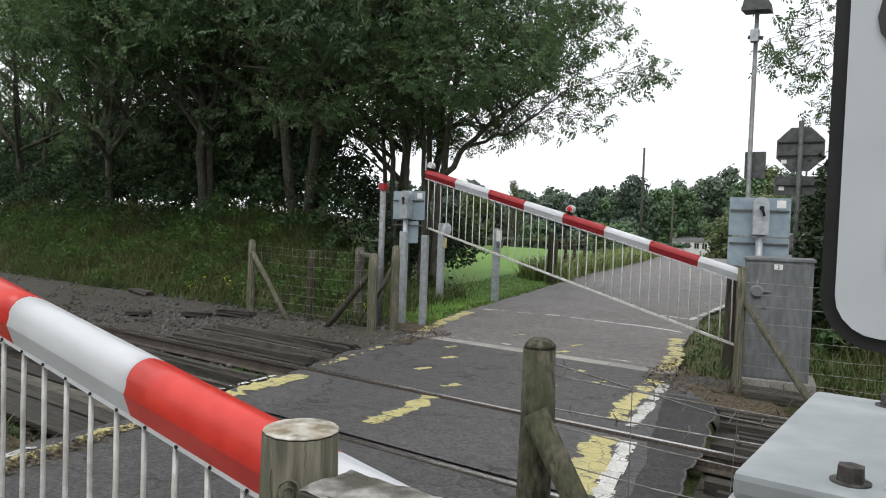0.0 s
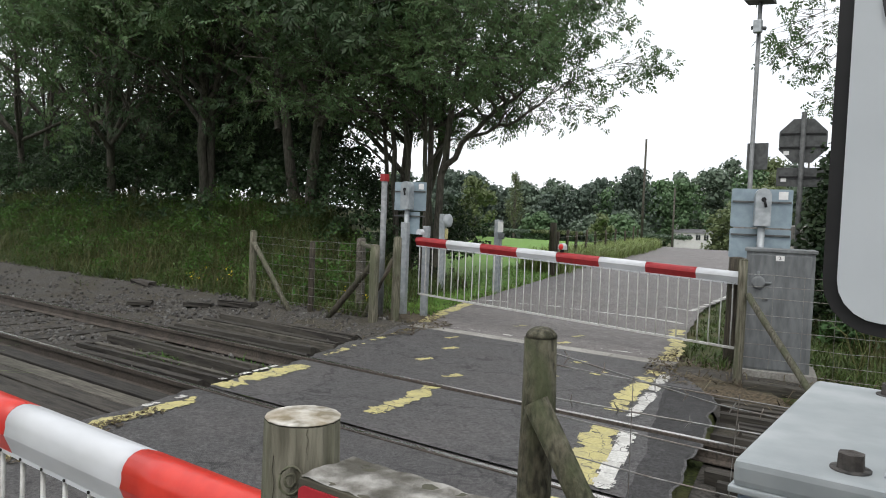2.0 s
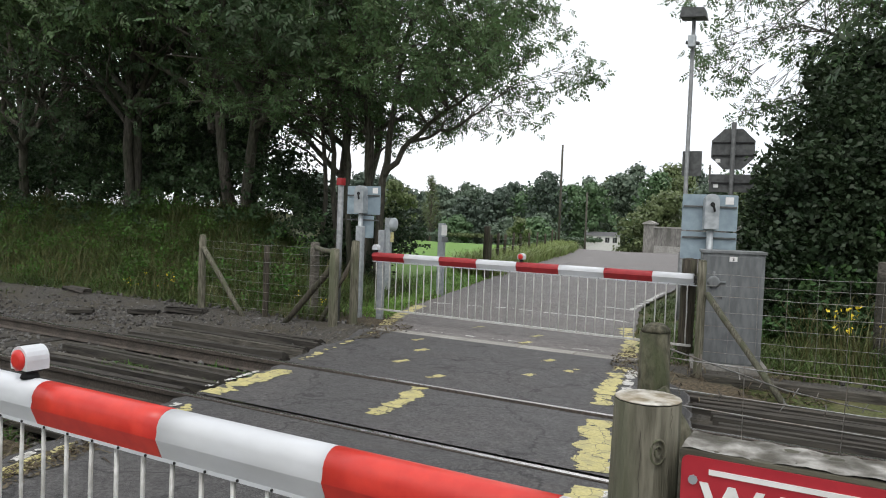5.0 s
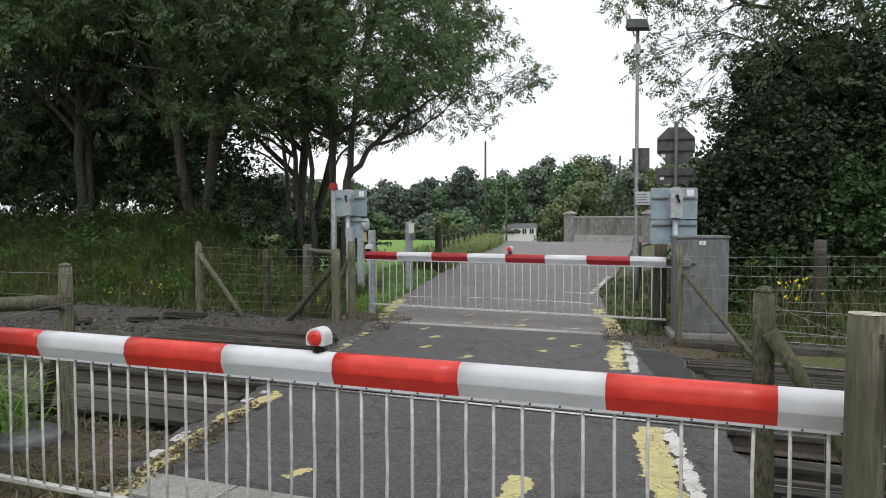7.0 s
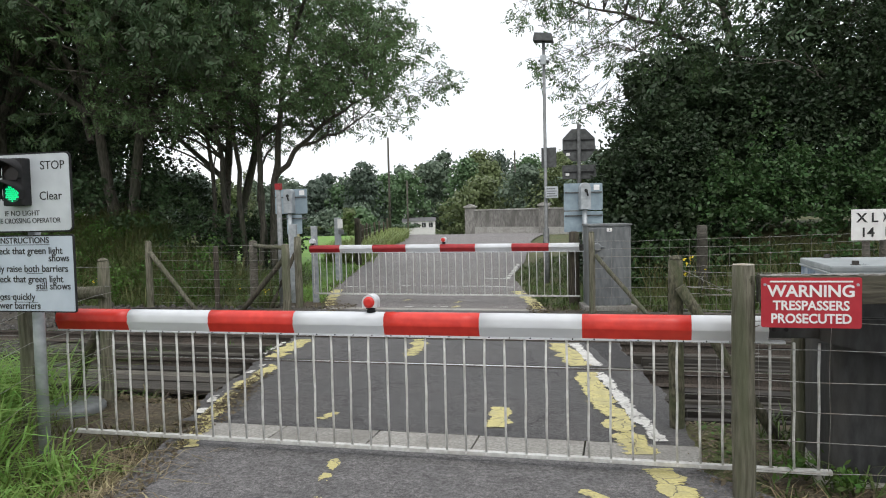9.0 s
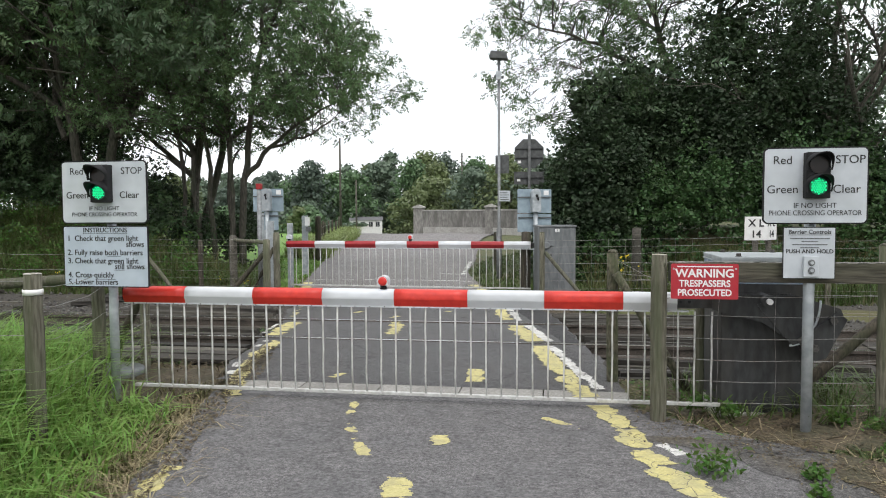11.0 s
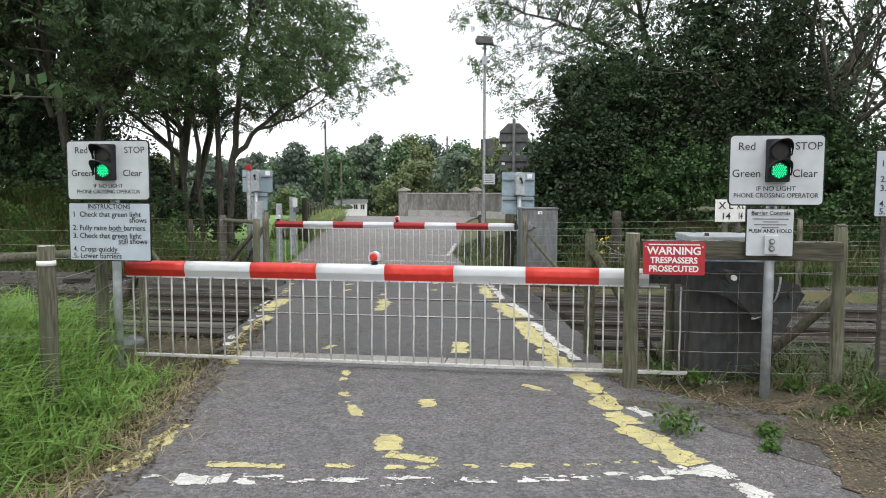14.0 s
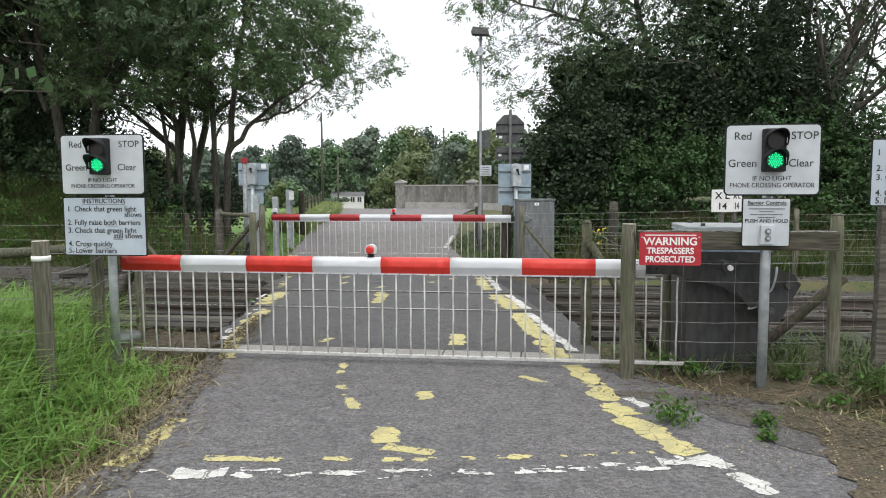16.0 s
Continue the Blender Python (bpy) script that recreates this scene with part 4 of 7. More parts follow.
right_sign = light_sign("light_sign", pose(0.230, -0.215, 0, 0, 0, 0), 0.768, 0.597, 1.627, "white stop and clear light sign over barrier push button")


def control_board(parent):
    b = plate_board("control_board", -0.20, 0.185, 1.235, 1.64, -0.002, parent, M_SIGNWHITE, 0.006, 0.012, "white barrier control notice")
    y = -0.0075
    words("Barrier Controls", 0.046, -0.005, 1.588, y, b, M_LETTER, bold=0.0005)
    bm = bmesh.new()
    box(bm, -0.165, 0.155, y - 0.001, y, 1.578, 1.581)
    part("underline", bm, M_LETTER, b)
    for k, wd in enumerate((0.29, 0.12, 0.26, 0.14)):
        bm = bmesh.new()
        z = 1.552 - 0.024 * k
        box(bm, -0.005 - wd / 2, -0.005 + wd / 2, y - 0.001, y, z - 0.004, z + 0.004)
        part("text_bar", bm, M_CABINET, b)
    words("PUSH AND HOLD", 0.044, -0.005, 1.437, y, b, M_LETTER, bold=0.0007)
    bm = bmesh.new()
    box(bm, -0.055, 0.055, -0.045, -0.006, 1.255, 1.415, 0.006)
    unit = part("push_button_unit", bm, M_SIGNWHITE, parent, "white push button box")
    for z in (1.365, 1.305):
        bm = bmesh.new()
        tube(bm, [(0, -0.044, z), (0, -0.058, z)], [0.026, 0.022], 16)
        part("button", bm, M_CABINET, unit, "grey push button")
        bm = bmesh.new()
        tube(bm, [(0, -0.057, z), (0, -0.064, z)], 0.013, 12)
        part("button_cap", bm, M_GALV, unit)
    return b, unit


for board_part in control_board(right_sign):
    board_part.matrix_basis = pose(-0.028, 0, -0.036)

third_sign = thing("instruction_sign", pose(1.43, -0.15, -0.04), "pale instruction sign on grey wooden post", "crossing sign")
instructions(third_sign, -0.40, 0.42, 1.575, 2.135, 0)
bm = bmesh.new()
box(bm, -0.29, -0.20, 0.016, 0.11, -0.3, 2.05, 0.008)
part("post", bm, M_TIMBER_GREY, third_sign)

# red trespass notice
notice = thing("trespass_sign", pose(0.012, -0.118, -0.036), "red enamel trespass warning sign on wooden board", "warning sign")
bm = bmesh.new()
prism(bm, rounded(-0.845, -0.325, 1.06, 1.345, 0.012), -0.050, -0.042)
nb = part("sign_plate", bm, M_SIGNRED, notice)
bm = bmesh.new()
box(bm, -0.80, -0.37, -0.0525, -0.0505, 1.318, 1.327)
part("text_bar", bm, M_WHITELETTER, nb)
words("WARNING", 0.093, -0.585, 1.238, -0.052, nb, M_WHITELETTER, bold=0.0022)
words("TRESPASSERS", 0.074, -0.585, 1.162, -0.052, nb, M_WHITELETTER, bold=0.0018, squeeze=0.92)
words("PROSECUTED", 0.074, -0.585, 1.088, -0.052, nb, M_WHITELETTER, bold=0.0018, squeeze=0.92)
for x in (-0.825, -0.345):
    bm = bmesh.new()
    tube(bm, [(x, -0.050, 1.305), (x, -0.055, 1.305)], 0.008, 8)
    part("screw", bm, M_GALV, nb)

# gradient and number plates by the track
for x, y, rz, w in ((0.358, 2.0, 0, 0.235), (0.545, 2.12, 48, 0.235)):
    t = thing("number_sign", pose(x, y, -0.042, 0, 0, rz), "small white crossing number plate on grey post", "sign", "crossing number plates")
    bm = bmesh.new()
    box(bm, -w / 2, w / 2, 0, 0.01, 1.455, 1.71, 0.002)
    b = part("plate", bm, M_WHITELETTER, t)
    words("X L", 0.108, 0, 1.605, -0.002, b, M_LETTER, bold=0.002)
    words("14", 0.108, 0, 1.485, -0.002, b, M_LETTER, bold=0.002)
    bm = bmesh.new()
    tube(bm, [(0, 0.03, -0.3), (0, 0.03, 1.6)], 0.03, 10)
    part("post", bm, M_TIMBER_GREY, t)


def sign_back(name, x, y, rz, w, z0, z1, low, label, pole_dx=0.0, low_dx=0.0, low_w=None):
    """The back of a light sign: grey boards on a pole with the hooded rear of the signal."""
    t = thing(name, pose(x, y, 0, 0, 0, rz), label, "crossing sign", "sign backs")
    bm = bmesh.new()
    prism(bm, rounded(-w / 2, w / 2, z0, z1, 0.02), 0, 0.01)
    b = part("board", bm, M_BLUEGREY, t)
    bm = bmesh.new()
    prism(bm, rounded(-(low_w or w) / 2 + low_dx, (low_w or w) / 2 + low_dx, low, z0 - 0.02, 0.02), 0.002, 0.012)
    part("lower_board", bm, M_BLUEGREY, t)
    for z in (z1 - 0.17, z0 - 0.10):
        bm = bmesh.new()
        box(bm, -w * 0.48, w * 0.48, -0.022, -0.002, z - 0.013, z + 0.013, 0.003)
        part("back_rail", bm, M_DARKBACK, t)
    bm = bmesh.new()
    prof = [(-0.095, z0 + 0.02)] + [(0.095 * math.cos(radians(a)), z1 - 0.09 + 0.095 * math.sin(radians(a))) for a in range(180, -1, -15)] + [(0.095, z0 + 0.02)]
    prism(bm, [(px + pole_dx, pz) for px, pz in prof], -0.16, -0.002)
    hood = part("signal_housing", bm, M_GALV, t, "grey round-topped signal housing")
    bm = bmesh.new()
    tube(bm, [(pole_dx + 0.01, -0.16, z1 - 0.15), (pole_dx + 0.01, -0.19, z1 - 0.16), (pole_dx + 0.03, -0.19, z1 - 0.24)], 0.016, 8)
    tube(bm, [(pole_dx, -0.16, z1 - 0.14), (pole_dx, -0.175, z1 - 0.14)], 0.03, 12)
    part("padlock", bm, M_BLACK, hood, "dark padlock")
    bm = bmesh.new()
    tube(bm, [(pole_dx, -0.075, -0.3), (pole_dx, -0.075, z0 + 0.05)], 0.045, 14)
    part("post", bm, M_GALV, t)
    bm = bmesh.new()
    box(bm, w * 0.27, w * 0.42, -0.006, -0.001, z1 - 0.13, z1 - 0.03)
    part("label", bm, M_WHITELETTER, t, "small white label")
    return t


sign_back("light_sign", -2.26, 9.2, 20, 0.74, 1.70, 2.20, 1.30, "blue-grey back of light sign with hooded signal")
sign_back("light_sign", -8.24, 9.39, 0, 0.72, 1.76, 2.27, 1.34, "grey back of light sign beside gate posts", 0.0, 0.06, 0.34)


# ---- posts and fences ----
def round_post(name, x, y, h, r, label, material=None, lean=(0, 0), group="fence posts", dome=0.02, top=None, base=-0.3, m_extra=None):
    """A peeled round post, slightly uneven, with a worn top."""
    t = thing(name, pose(x, y, 0, lean[0], lean[1], random.uniform(0, 360)), label, "post", group)
    bm = bmesh.new()
    n = 7
    pts = [(random.uniform(-.004, .004), random.uniform(-.004, .004), base + (h - base) * k / n) for k in range(n + 1)]
    rad = [r * random.uniform(0.97, 1.04) for _ in pts]
    rad[-1] = r * 0.93
    tube(bm, pts, rad, 16)
    part("post_shaft", bm, material or M_POST, t)
    bm = bmesh.new()
    k = 4
    tube(bm, [(0, 0, h + 0.0015 + dome * math.sin(math.pi / 2 * i / k)) for i in range(k + 1)], [r * 0.925 * math.cos(math.pi / 2 * i / k * 0.96) for i in range(k + 1)] if dome > 0.01 else [r * 0.93, r * 0.93, r * 0.9, r * 0.6, r * 0.1], 16)
    part("post_top", bm, top or material or M_POST, t)
    return t


def square_post(name, x, y, h, w, label, material, rz=0, group="steel posts"):
    t = thing(name, pose(x, y, 0, 0, 0, rz), label, "post", group)
    bm = bmesh.new()
    box(bm, -w / 2, w / 2, -w * 0.3, w * 0.3, -0.3, h, 0.008)
    part("post_shaft", bm, material, t)
    return t


def brace(x0, y0, z0, x1, y1, z1, r, label, material=None):
    bm = bmesh.new()
    a, b = Vector((x0, y0, z0)), Vector((x1, y1, z1))
    tube(bm, [a.lerp(b, k / 4) + Vector((random.uniform(-.006, .006),) * 3) for k in range(5)], [r * random.uniform(.95, 1.05) for _ in range(5)], 10)
    return solid("fence_strut", bm, material or M_POST, label, "strut", "fence struts")


def wire_run(name, a, b, heights, r=0.0024, sag=0.02, barbs=False, uprights=0.0, label="thin galvanised fence wires between posts"):
    """Wires from post to post; uprights make a stock net."""
    t = thing(name, pose(0, 0, 0), label, "wire fence", "wire fences")
    a, b = Vector(a), Vector(b)
    length = (b - a).length
    n = max(4, int(length / 0.35))
    for h in heights:
        bm = bmesh.new()
        pts = []
        for k in range(n + 1):
            p = a.lerp(b, k / n)
            f = k / n
            pts.append(p + Vector((random.uniform(-.004, .004), random.uniform(-.004, .004), h - sag * 4 * f * (1 - f) + random.uniform(-.008, .008))))
        tube(bm, pts, r, 4, False)
        part("wire", bm, M_WIRE, t)
        if barbs:
            bm = bmesh.new()
            for p0, p1 in zip(pts, pts[1:]):
                for f in (0.2, 0.6):
                    p = p0.lerp(p1, f)
                    for s in (-1, 1):
                        d = Vector((random.uniform(-.015, .015), random.uniform(-.015, .015), 0.022 * s))
                        tube(bm, [p - d * 0.3, p + d], r * 0.8, 3, False)
            tagged(part("barbs", bm, M_WIRE, t), kind="stuff")
    if uprights:
        bm = bmesh.new()
        k = int(length / uprights)
        lo, hi = min(heights), max(heights)
        for i in range(1, k):
            p = a.lerp(b, i / k)
            tube(bm, [p + Vector((random.uniform(-.01, .01), 0, lo + (hi - lo) * j / 3)) for j in range(4)], r * 0.75, 3, False)
        tagged(part("stay_wire", bm, M_WIRE, t), kind="stuff")
    return t


NET = [0.12, 0.26, 0.41, 0.57, 0.74, 0.92]
# near side, right of the lane
GATE_POST = round_post("gate_post", -0.914, -0.084, 1.376, 0.066, "stout round wooden gate post with pale sawn top", top=M_POSTTOP, dome=0.004)
spin = Matrix.Rotation(radians(42) - GATE_POST.matrix_basis.to_euler().z, 4, 'Z')
for name, ring in (("knot", 0.017), ("knot_heart", 0.008)):
    bm = bmesh.new()
    tube(bm, [(-0.012 + ring * math.cos(a), -0.0655 + 0.004 * math.cos(a), 1.296 + 1.3 * ring * math.sin(a)) for a in [2 * math.pi * k / 14 for k in range(15)]], 0.0022, 6, False)
    part(name, bm, M_POST, GATE_POST, "raised ring of a knot", spin)
for x, z0, z1 in ((0.012, 1.325, 1.375), (-0.04, 1.2, 1.33)):
    bm = bmesh.new()
    yy = -math.sqrt(0.0655 ** 2 - x * x)
    tube(bm, [(x + 0.002 * math.sin(k * 2.1), yy, z0 + (z1 - z0) * k / 6) for k in range(7)], [0.0002, 0.0004, 0.0006, 0.0006, 0.0005, 0.0006, 0.0007], 4, False)
    part("crack", bm, M_POST_DARK, GATE_POST, "dark drying crack", spin)
round_post("fence_post", 0.855, 0.03, 1.45, 0.055, "tall round wooden post at the end of a board")
round_post("fence_post", -0.47, 0.60, 0.87, 0.045, "short round wooden post beside barrier cabinet")
round_post("fence_post", -1.196, 1.262, 1.315, 0.058, "mossy dark round post with diagonal strut", M_POST_MOSS, dome=0.035)
brace(-1.166, 1.20, 1.12, -0.43, 1.18, -0.12, 0.044, "split wooden strut leaning on a fence post", M_POST_MOSS)
brace(1.25, 0.85, 0.82, 0.33, 0.80, -0.02, 0.05, "dark round wooden strut against a post", M_POST_DARK)
board = bmesh.new()
box(board, -0.84, 0.81, -0.165, -0.045, 1.16, 1.318, 0.008)
solid("fence_board", board, M_BOARD, "thick weathered lichened board between posts", "board")
top = bmesh.new()
bmesh.ops.create_grid(top, x_segments=120, y_segments=9, size=0.5)
for v in top.verts:
    x, y = v.co.x * 1.64 - 0.015, v.co.y * 0.112 - 0.105
    lump = noise.noise(Vector((x * 22, y * 22, 1))) + 0.6 * noise.noise(Vector((x * 60, y * 60, 2)))
    v.co = (x, y, 1.3205 + 0.005 * lump)
for f in top.faces:
    f.smooth = True
solid("board_crust", top, M_BOARDTOP, "pale crusty lichen on top of a fence board", "lichen", kind="stuff")
wire_run("wire_fence", (-1.19, 1.32, 0), (4.0, 1.36, 0), NET + [1.05, 1.22], uprights=0.3)
wire_run("barbed_wire", (-1.19, 1.32, 0.0), (-0.4, 2.6, -0.4), [1.26], 0.003, 0.03, True, label="rusty barbed wire from a fence post")
wire_run("barbed_wire", (-1.19, 1.32, 0.0), (0.9, 2.4, -0.1), [1.10], 0.003, 0.05, True, label="rusty barbed wire from a fence post")
wire_run("wire_fence", (-0.89, -0.06, 0), (0.93, 0.06, 0), [0.16, 0.34, 0.52, 0.70, 0.88, 1.05], uprights=0.42)
wire_run("wire_fence", (0.93, 0.10, 0), (5.5, 0.5, 0.1), NET + [1.1], uprights=0.4)
wire_run("post_wire", (-0.95, -0.12, 0), (-0.83, -0.12, 0), [0.86, 0.92, 1.02], 0.003, 0.0, label="wire loops round the gate post")
round_post("fence_post", 2.6, 0.25, 1.25, 0.05, "round wooden fence post in grass")
round_post("fence_post", 4.1, 1.36, 1.3, 0.05, "round wooden fence post by the track")

# near side, left of the lane
round_post("fence_post", -6.40, 1.35, 1.33, 0.055, "grey round post carrying a rail", dome=0.03)
round_post("fence_post", -6.13, 0.12, 1.15, 0.060, "round wooden post behind a sign")
round_post("fence_post", -5.52, -1.52, 1.30, 0.066, "round wooden post with white tape in long grass", top=M_POSTTOP, dome=0.006)
bm = bmesh.new()
tube(bm, [(-5.52, -1.52, 1.15), (-5.52, -1.52, 1.19)], 0.0695, 14)
solid("tape_band", bm, M_WHITELETTER, "white tape wrapped round a post", "tape")
brace(-6.34, 1.31, 1.05, -9.6, 1.55, 0.80, 0.062, "long round wooden rail on fence posts")
brace(-6.40, 1.40, 0.92, -7.05, 1.6, -0.1, 0.05, "diagonal round wooden strut", M_POST_DARK)
round_post("fence_post", -9.6, 1.6, 1.2, 0.055, "round wooden fence post by the track")
wire_run("wire_fence", (-6.26, 1.29, 0), (-9.6, 1.6, 0), [0.3, 0.6, 1.1, 1.28])
wire_run("wire_fence", (-5.52, -1.52, 0), (-6.0, 0.0, 0), [0.35, 0.55, 0.8, 1.05, 1.2], sag=0.05)
wire_run("wire_fence", (-5.52, -1.52, 0), (-9.0, -2.2, 0.2), [0.35, 0.6, 0.85, 1.1, 1.25], sag=0.06)
wire_run("wire_fence", (-6.0, 0.0, 0), (-6.26, 1.29, 0), [0.3, 0.55, 0.8, 1.05])
lidbm = bmesh.new()
tube(lidbm, [(0, 0, -0.08), (0, 0, 0.03), (0, 0, 0.055), (0, 0, 0.06)], [0.33, 0.34, 0.32, 0.05], 28)
solid("manhole_cover", lidbm, M_CABINET, "low round grey cover among dead leaves", "cover", m=pose(-6.62, 1.05, -0.03))

# far side, left of the lane
round_post("fence_post", -10.47, 7.72, 1.27, 0.065, "round wooden post with leaning strut", dome=0.03)
brace(-10.43, 7.70, 1.08, -9.45, 7.72, -0.1, 0.045, "pale round strut leaning on a fence post")
round_post("fence_post", -9.10, 7.85, 1.15, 0.05, "thin dark fence post", M_POST_DARK)
round_post("fence_post", -8.8, 8.75, 1.22, 0.085, "broad grey wooden post", M_TIMBER_GREY)
brace(-7.67, 7.85, 0.95, -8.55, 7.68, -0.1, 0.05, "dark diagonal strut against a post", M_POST_DARK)
brace(-7.72, 8.40, 1.0, -8.15, 8.1, -0.1, 0.04, "dark diagonal strut against a post", M_POST_DARK)
round_post("fence_post", -7.62, 7.77, 1.18, 0.075, "mossy round gate post by the lane")
round_post("fence_post", -7.64, 8.35, 1.30, 0.07, "mossy round gate post by the lane")
brace(-7.62, 7.8, 1.12, -8.8, 8.75, 1.14, 0.04, "round wooden top rail")
wire_run("wire_fence", (-10.47, 7.72, 0), (-7.62, 7.77, 0), NET + [1.08, 1.2], uprights=0.25)
pole = thing("capped_pole", pose(-8.05, 8.45, 0.03), "slim grey steel pole with a red cap", "pole")
bm = bmesh.new()
tube(bm, [(0, 0, -0.3), (0, 0, 2.20)], 0.05, 14)
part("shaft", bm, M_POLE, pole)
bm = bmesh.new()
box(bm, -0.055, 0.055, -0.055, 0.055, 2.20, 2.32, 0.008)
part("cap", bm, M_MAROON, pole, "red square cap")
square_post("steel_post", -8.05, 9.05, 1.55, 0.14, "grey galvanised steel post", M_GALV)
square_post("steel_post", -7.62, 9.10, 1.50, 0.12, "grey galvanised steel post", M_GALV)
siren = square_post("steel_post", -9.55, 12.25, 1.72, 0.15, "grey steel post with round white sounder and yellow tag", M_GALV)
bm = bmesh.new()
tube(bm, [(0.10, -0.02, 1.58), (0.17, -0.02, 1.58), (0.20, -0.02, 1.58)], [0.13, 0.15, 0.08], 16)
part("sounder", bm, M_SIGNWHITE, siren, "round white sounder")
bm = bmesh.new()
box(bm, 0.09, 0.17, -0.05, -0.03, 1.18, 1.40)
part("tag", bm, M_YELLOW, siren, "yellow tag")
phone = square_post("phone_post", -8.86, 13.48, 1.64, 0.16, "grey steel post with white notice and phone box", M_GALV)
bm = bmesh.new()
box(bm, 0.02, 0.16, -0.062, -0.05, 1.36, 1.60)
part("notice", bm, M_WHITELETTER, phone, "small white notice")
bm = bmesh.new()
box(bm, 0.06, 0.20, -0.12, -0.05, 1.20, 1.33, 0.01)
part("phone_box", bm, M_CABINET, phone, "small grey phone box")
round_post("fence_post", -10.49, 19.4, 1.57, 0.11, "dark square-cut timber post at the field edge", M_POST_DARK)

# far side, right of the lane
round_post("fence_post", -2.06, 7.60, 1.33, 0.050, "pale round post at the barrier end")
brace(-2.0, 7.58, 0.95, -1.05, 6.9, -0.12, 0.038, "long pale round strut")
round_post("fence_post", -2.42, 8.75, 1.30, 0.10, "dark broad wooden post behind the barrier", M_POST_DARK)
round_post("fence_post", -0.1, 9.9, 1.35, 0.10, "grey wooden post in long grass", M_TIMBER_GREY)
round_post("fence_post", 3.2, 8.2, 1.25, 0.05, "round wooden fence post by the track")
wire_run("wire_fence", (-2.06, 7.6, 0), (3.2, 8.2, 0.1), NET + [1.05, 1.18], r=0.003, uprights=0.3)
wire_run("wire_fence", (3.2, 8.2, 0.1), (12, 8.8, 0.2), NET + [1.05], r=0.003)
kerb = bmesh.new()
box(kerb, 0, 3.0, 0, 0.14, -0.2, 0.03, 0.012)
solid("timber_edge", kerb, M_TIMBER_GREY, "grey timber edging by the far post", "timber", m=pose(-1.95, 7.38, 0, 0, 0, 2))
for k, (y, x) in enumerate(((15.2, -3.55), (17.0, -3.75), (19.0, -3.95))):
    round_post("marker_post", x, y, 1.0, 0.06, "short dark wooden verge post", M_POST_DARK)

# field fence along the left verge
pts = [(20.4, -10.85), (22.4, -11.5), (24.6, -12.2), (27, -12.9), (29.6, -13.6), (32.4, -14.3), (35.4, -15.1), (39, -16.0), (43, -17.1), (47, -18.3)]
for y, x in pts:
    round_post("field_post", x, y, 1.36 + ground_z(x, y) + random.uniform(-.1, .1), 0.055, "weathered field fence post in tall grass", M_POST_DARK, lean=(random.uniform(-3, 3), random.uniform(-4, 4)), group="field fence posts")
wire_run("wire_fence", (-10.85, 20.4, 0), (-18.3, 47, 0.0), [0.4, 0.8, 1.1], r=0.004, sag=0.0)


def pole_lamp():
    t = thing("street_lamp", pose(-3.33, 13.1, -0.03, 0, 0, 0), "tall slim grey lamp post with dark flat lantern", "street lamp")
    bm = bmesh.new()
    tube(bm, [(0, 0, -0.3), (0, 0, 1.3), (0, 0, 1.32), (0, 0, 5.75)], [0.07, 0.07, 0.042, 0.036], 14)
    part("pole", bm, M_POLE, t)
    bm = bmesh.new()
    prism(bm, [(-0.24, 5.78), (0.24, 5.74), (0.20, 5.92), (-0.20, 5.96)], -0.17, 0.17)
    head = part("lantern", bm, M_DARKBACK, t, "dark flat floodlight lantern")
    bm = bmesh.new()
    box(bm, -0.03, 0.03, -0.03, 0.03, 5.55, 5.78, 0.005)
    part("bracket", bm, M_DARKBACK, head)
    bm = bmesh.new()
    box(bm, -0.07, 0.07, -0.16, -0.03, 5.20, 5.42, 0.012)
    part("sensor_box", bm, M_GALV, t, "small grey box on the pole")
    bm = bmesh.new()
    tube(bm, [(-0.12, -0.05, 5.31), (0.13, -0.05, 5.27)], 0.035, 10)
    part("camera_tube", bm, M_DARKBACK, t)
    bm = bmesh.new()
    box(bm, -0.10, 0.26, 0.06, 0.08, 2.77, 3.25, 0.004)
    part("notice_back", bm, M_DARKBACK, t, "dark back of a notice")
    bm = bmesh.new()
    box(bm, 0.0, 0.30, -0.08, -0.06, 2.03, 2.31, 0.004)
    plate = part("notice", bm, M_SIGNWHITE, t, "small white notice")
    for k in range(4):
        bm = bmesh.new()
        box(bm, 0.03, 0.27 - 0.04 * (k % 2), -0.084, -0.081, 2.07 + 0.058 * k, 2.09 + 0.058 * k)
        part("text_bar", bm, M_CABINET, plate)


pole_lamp()


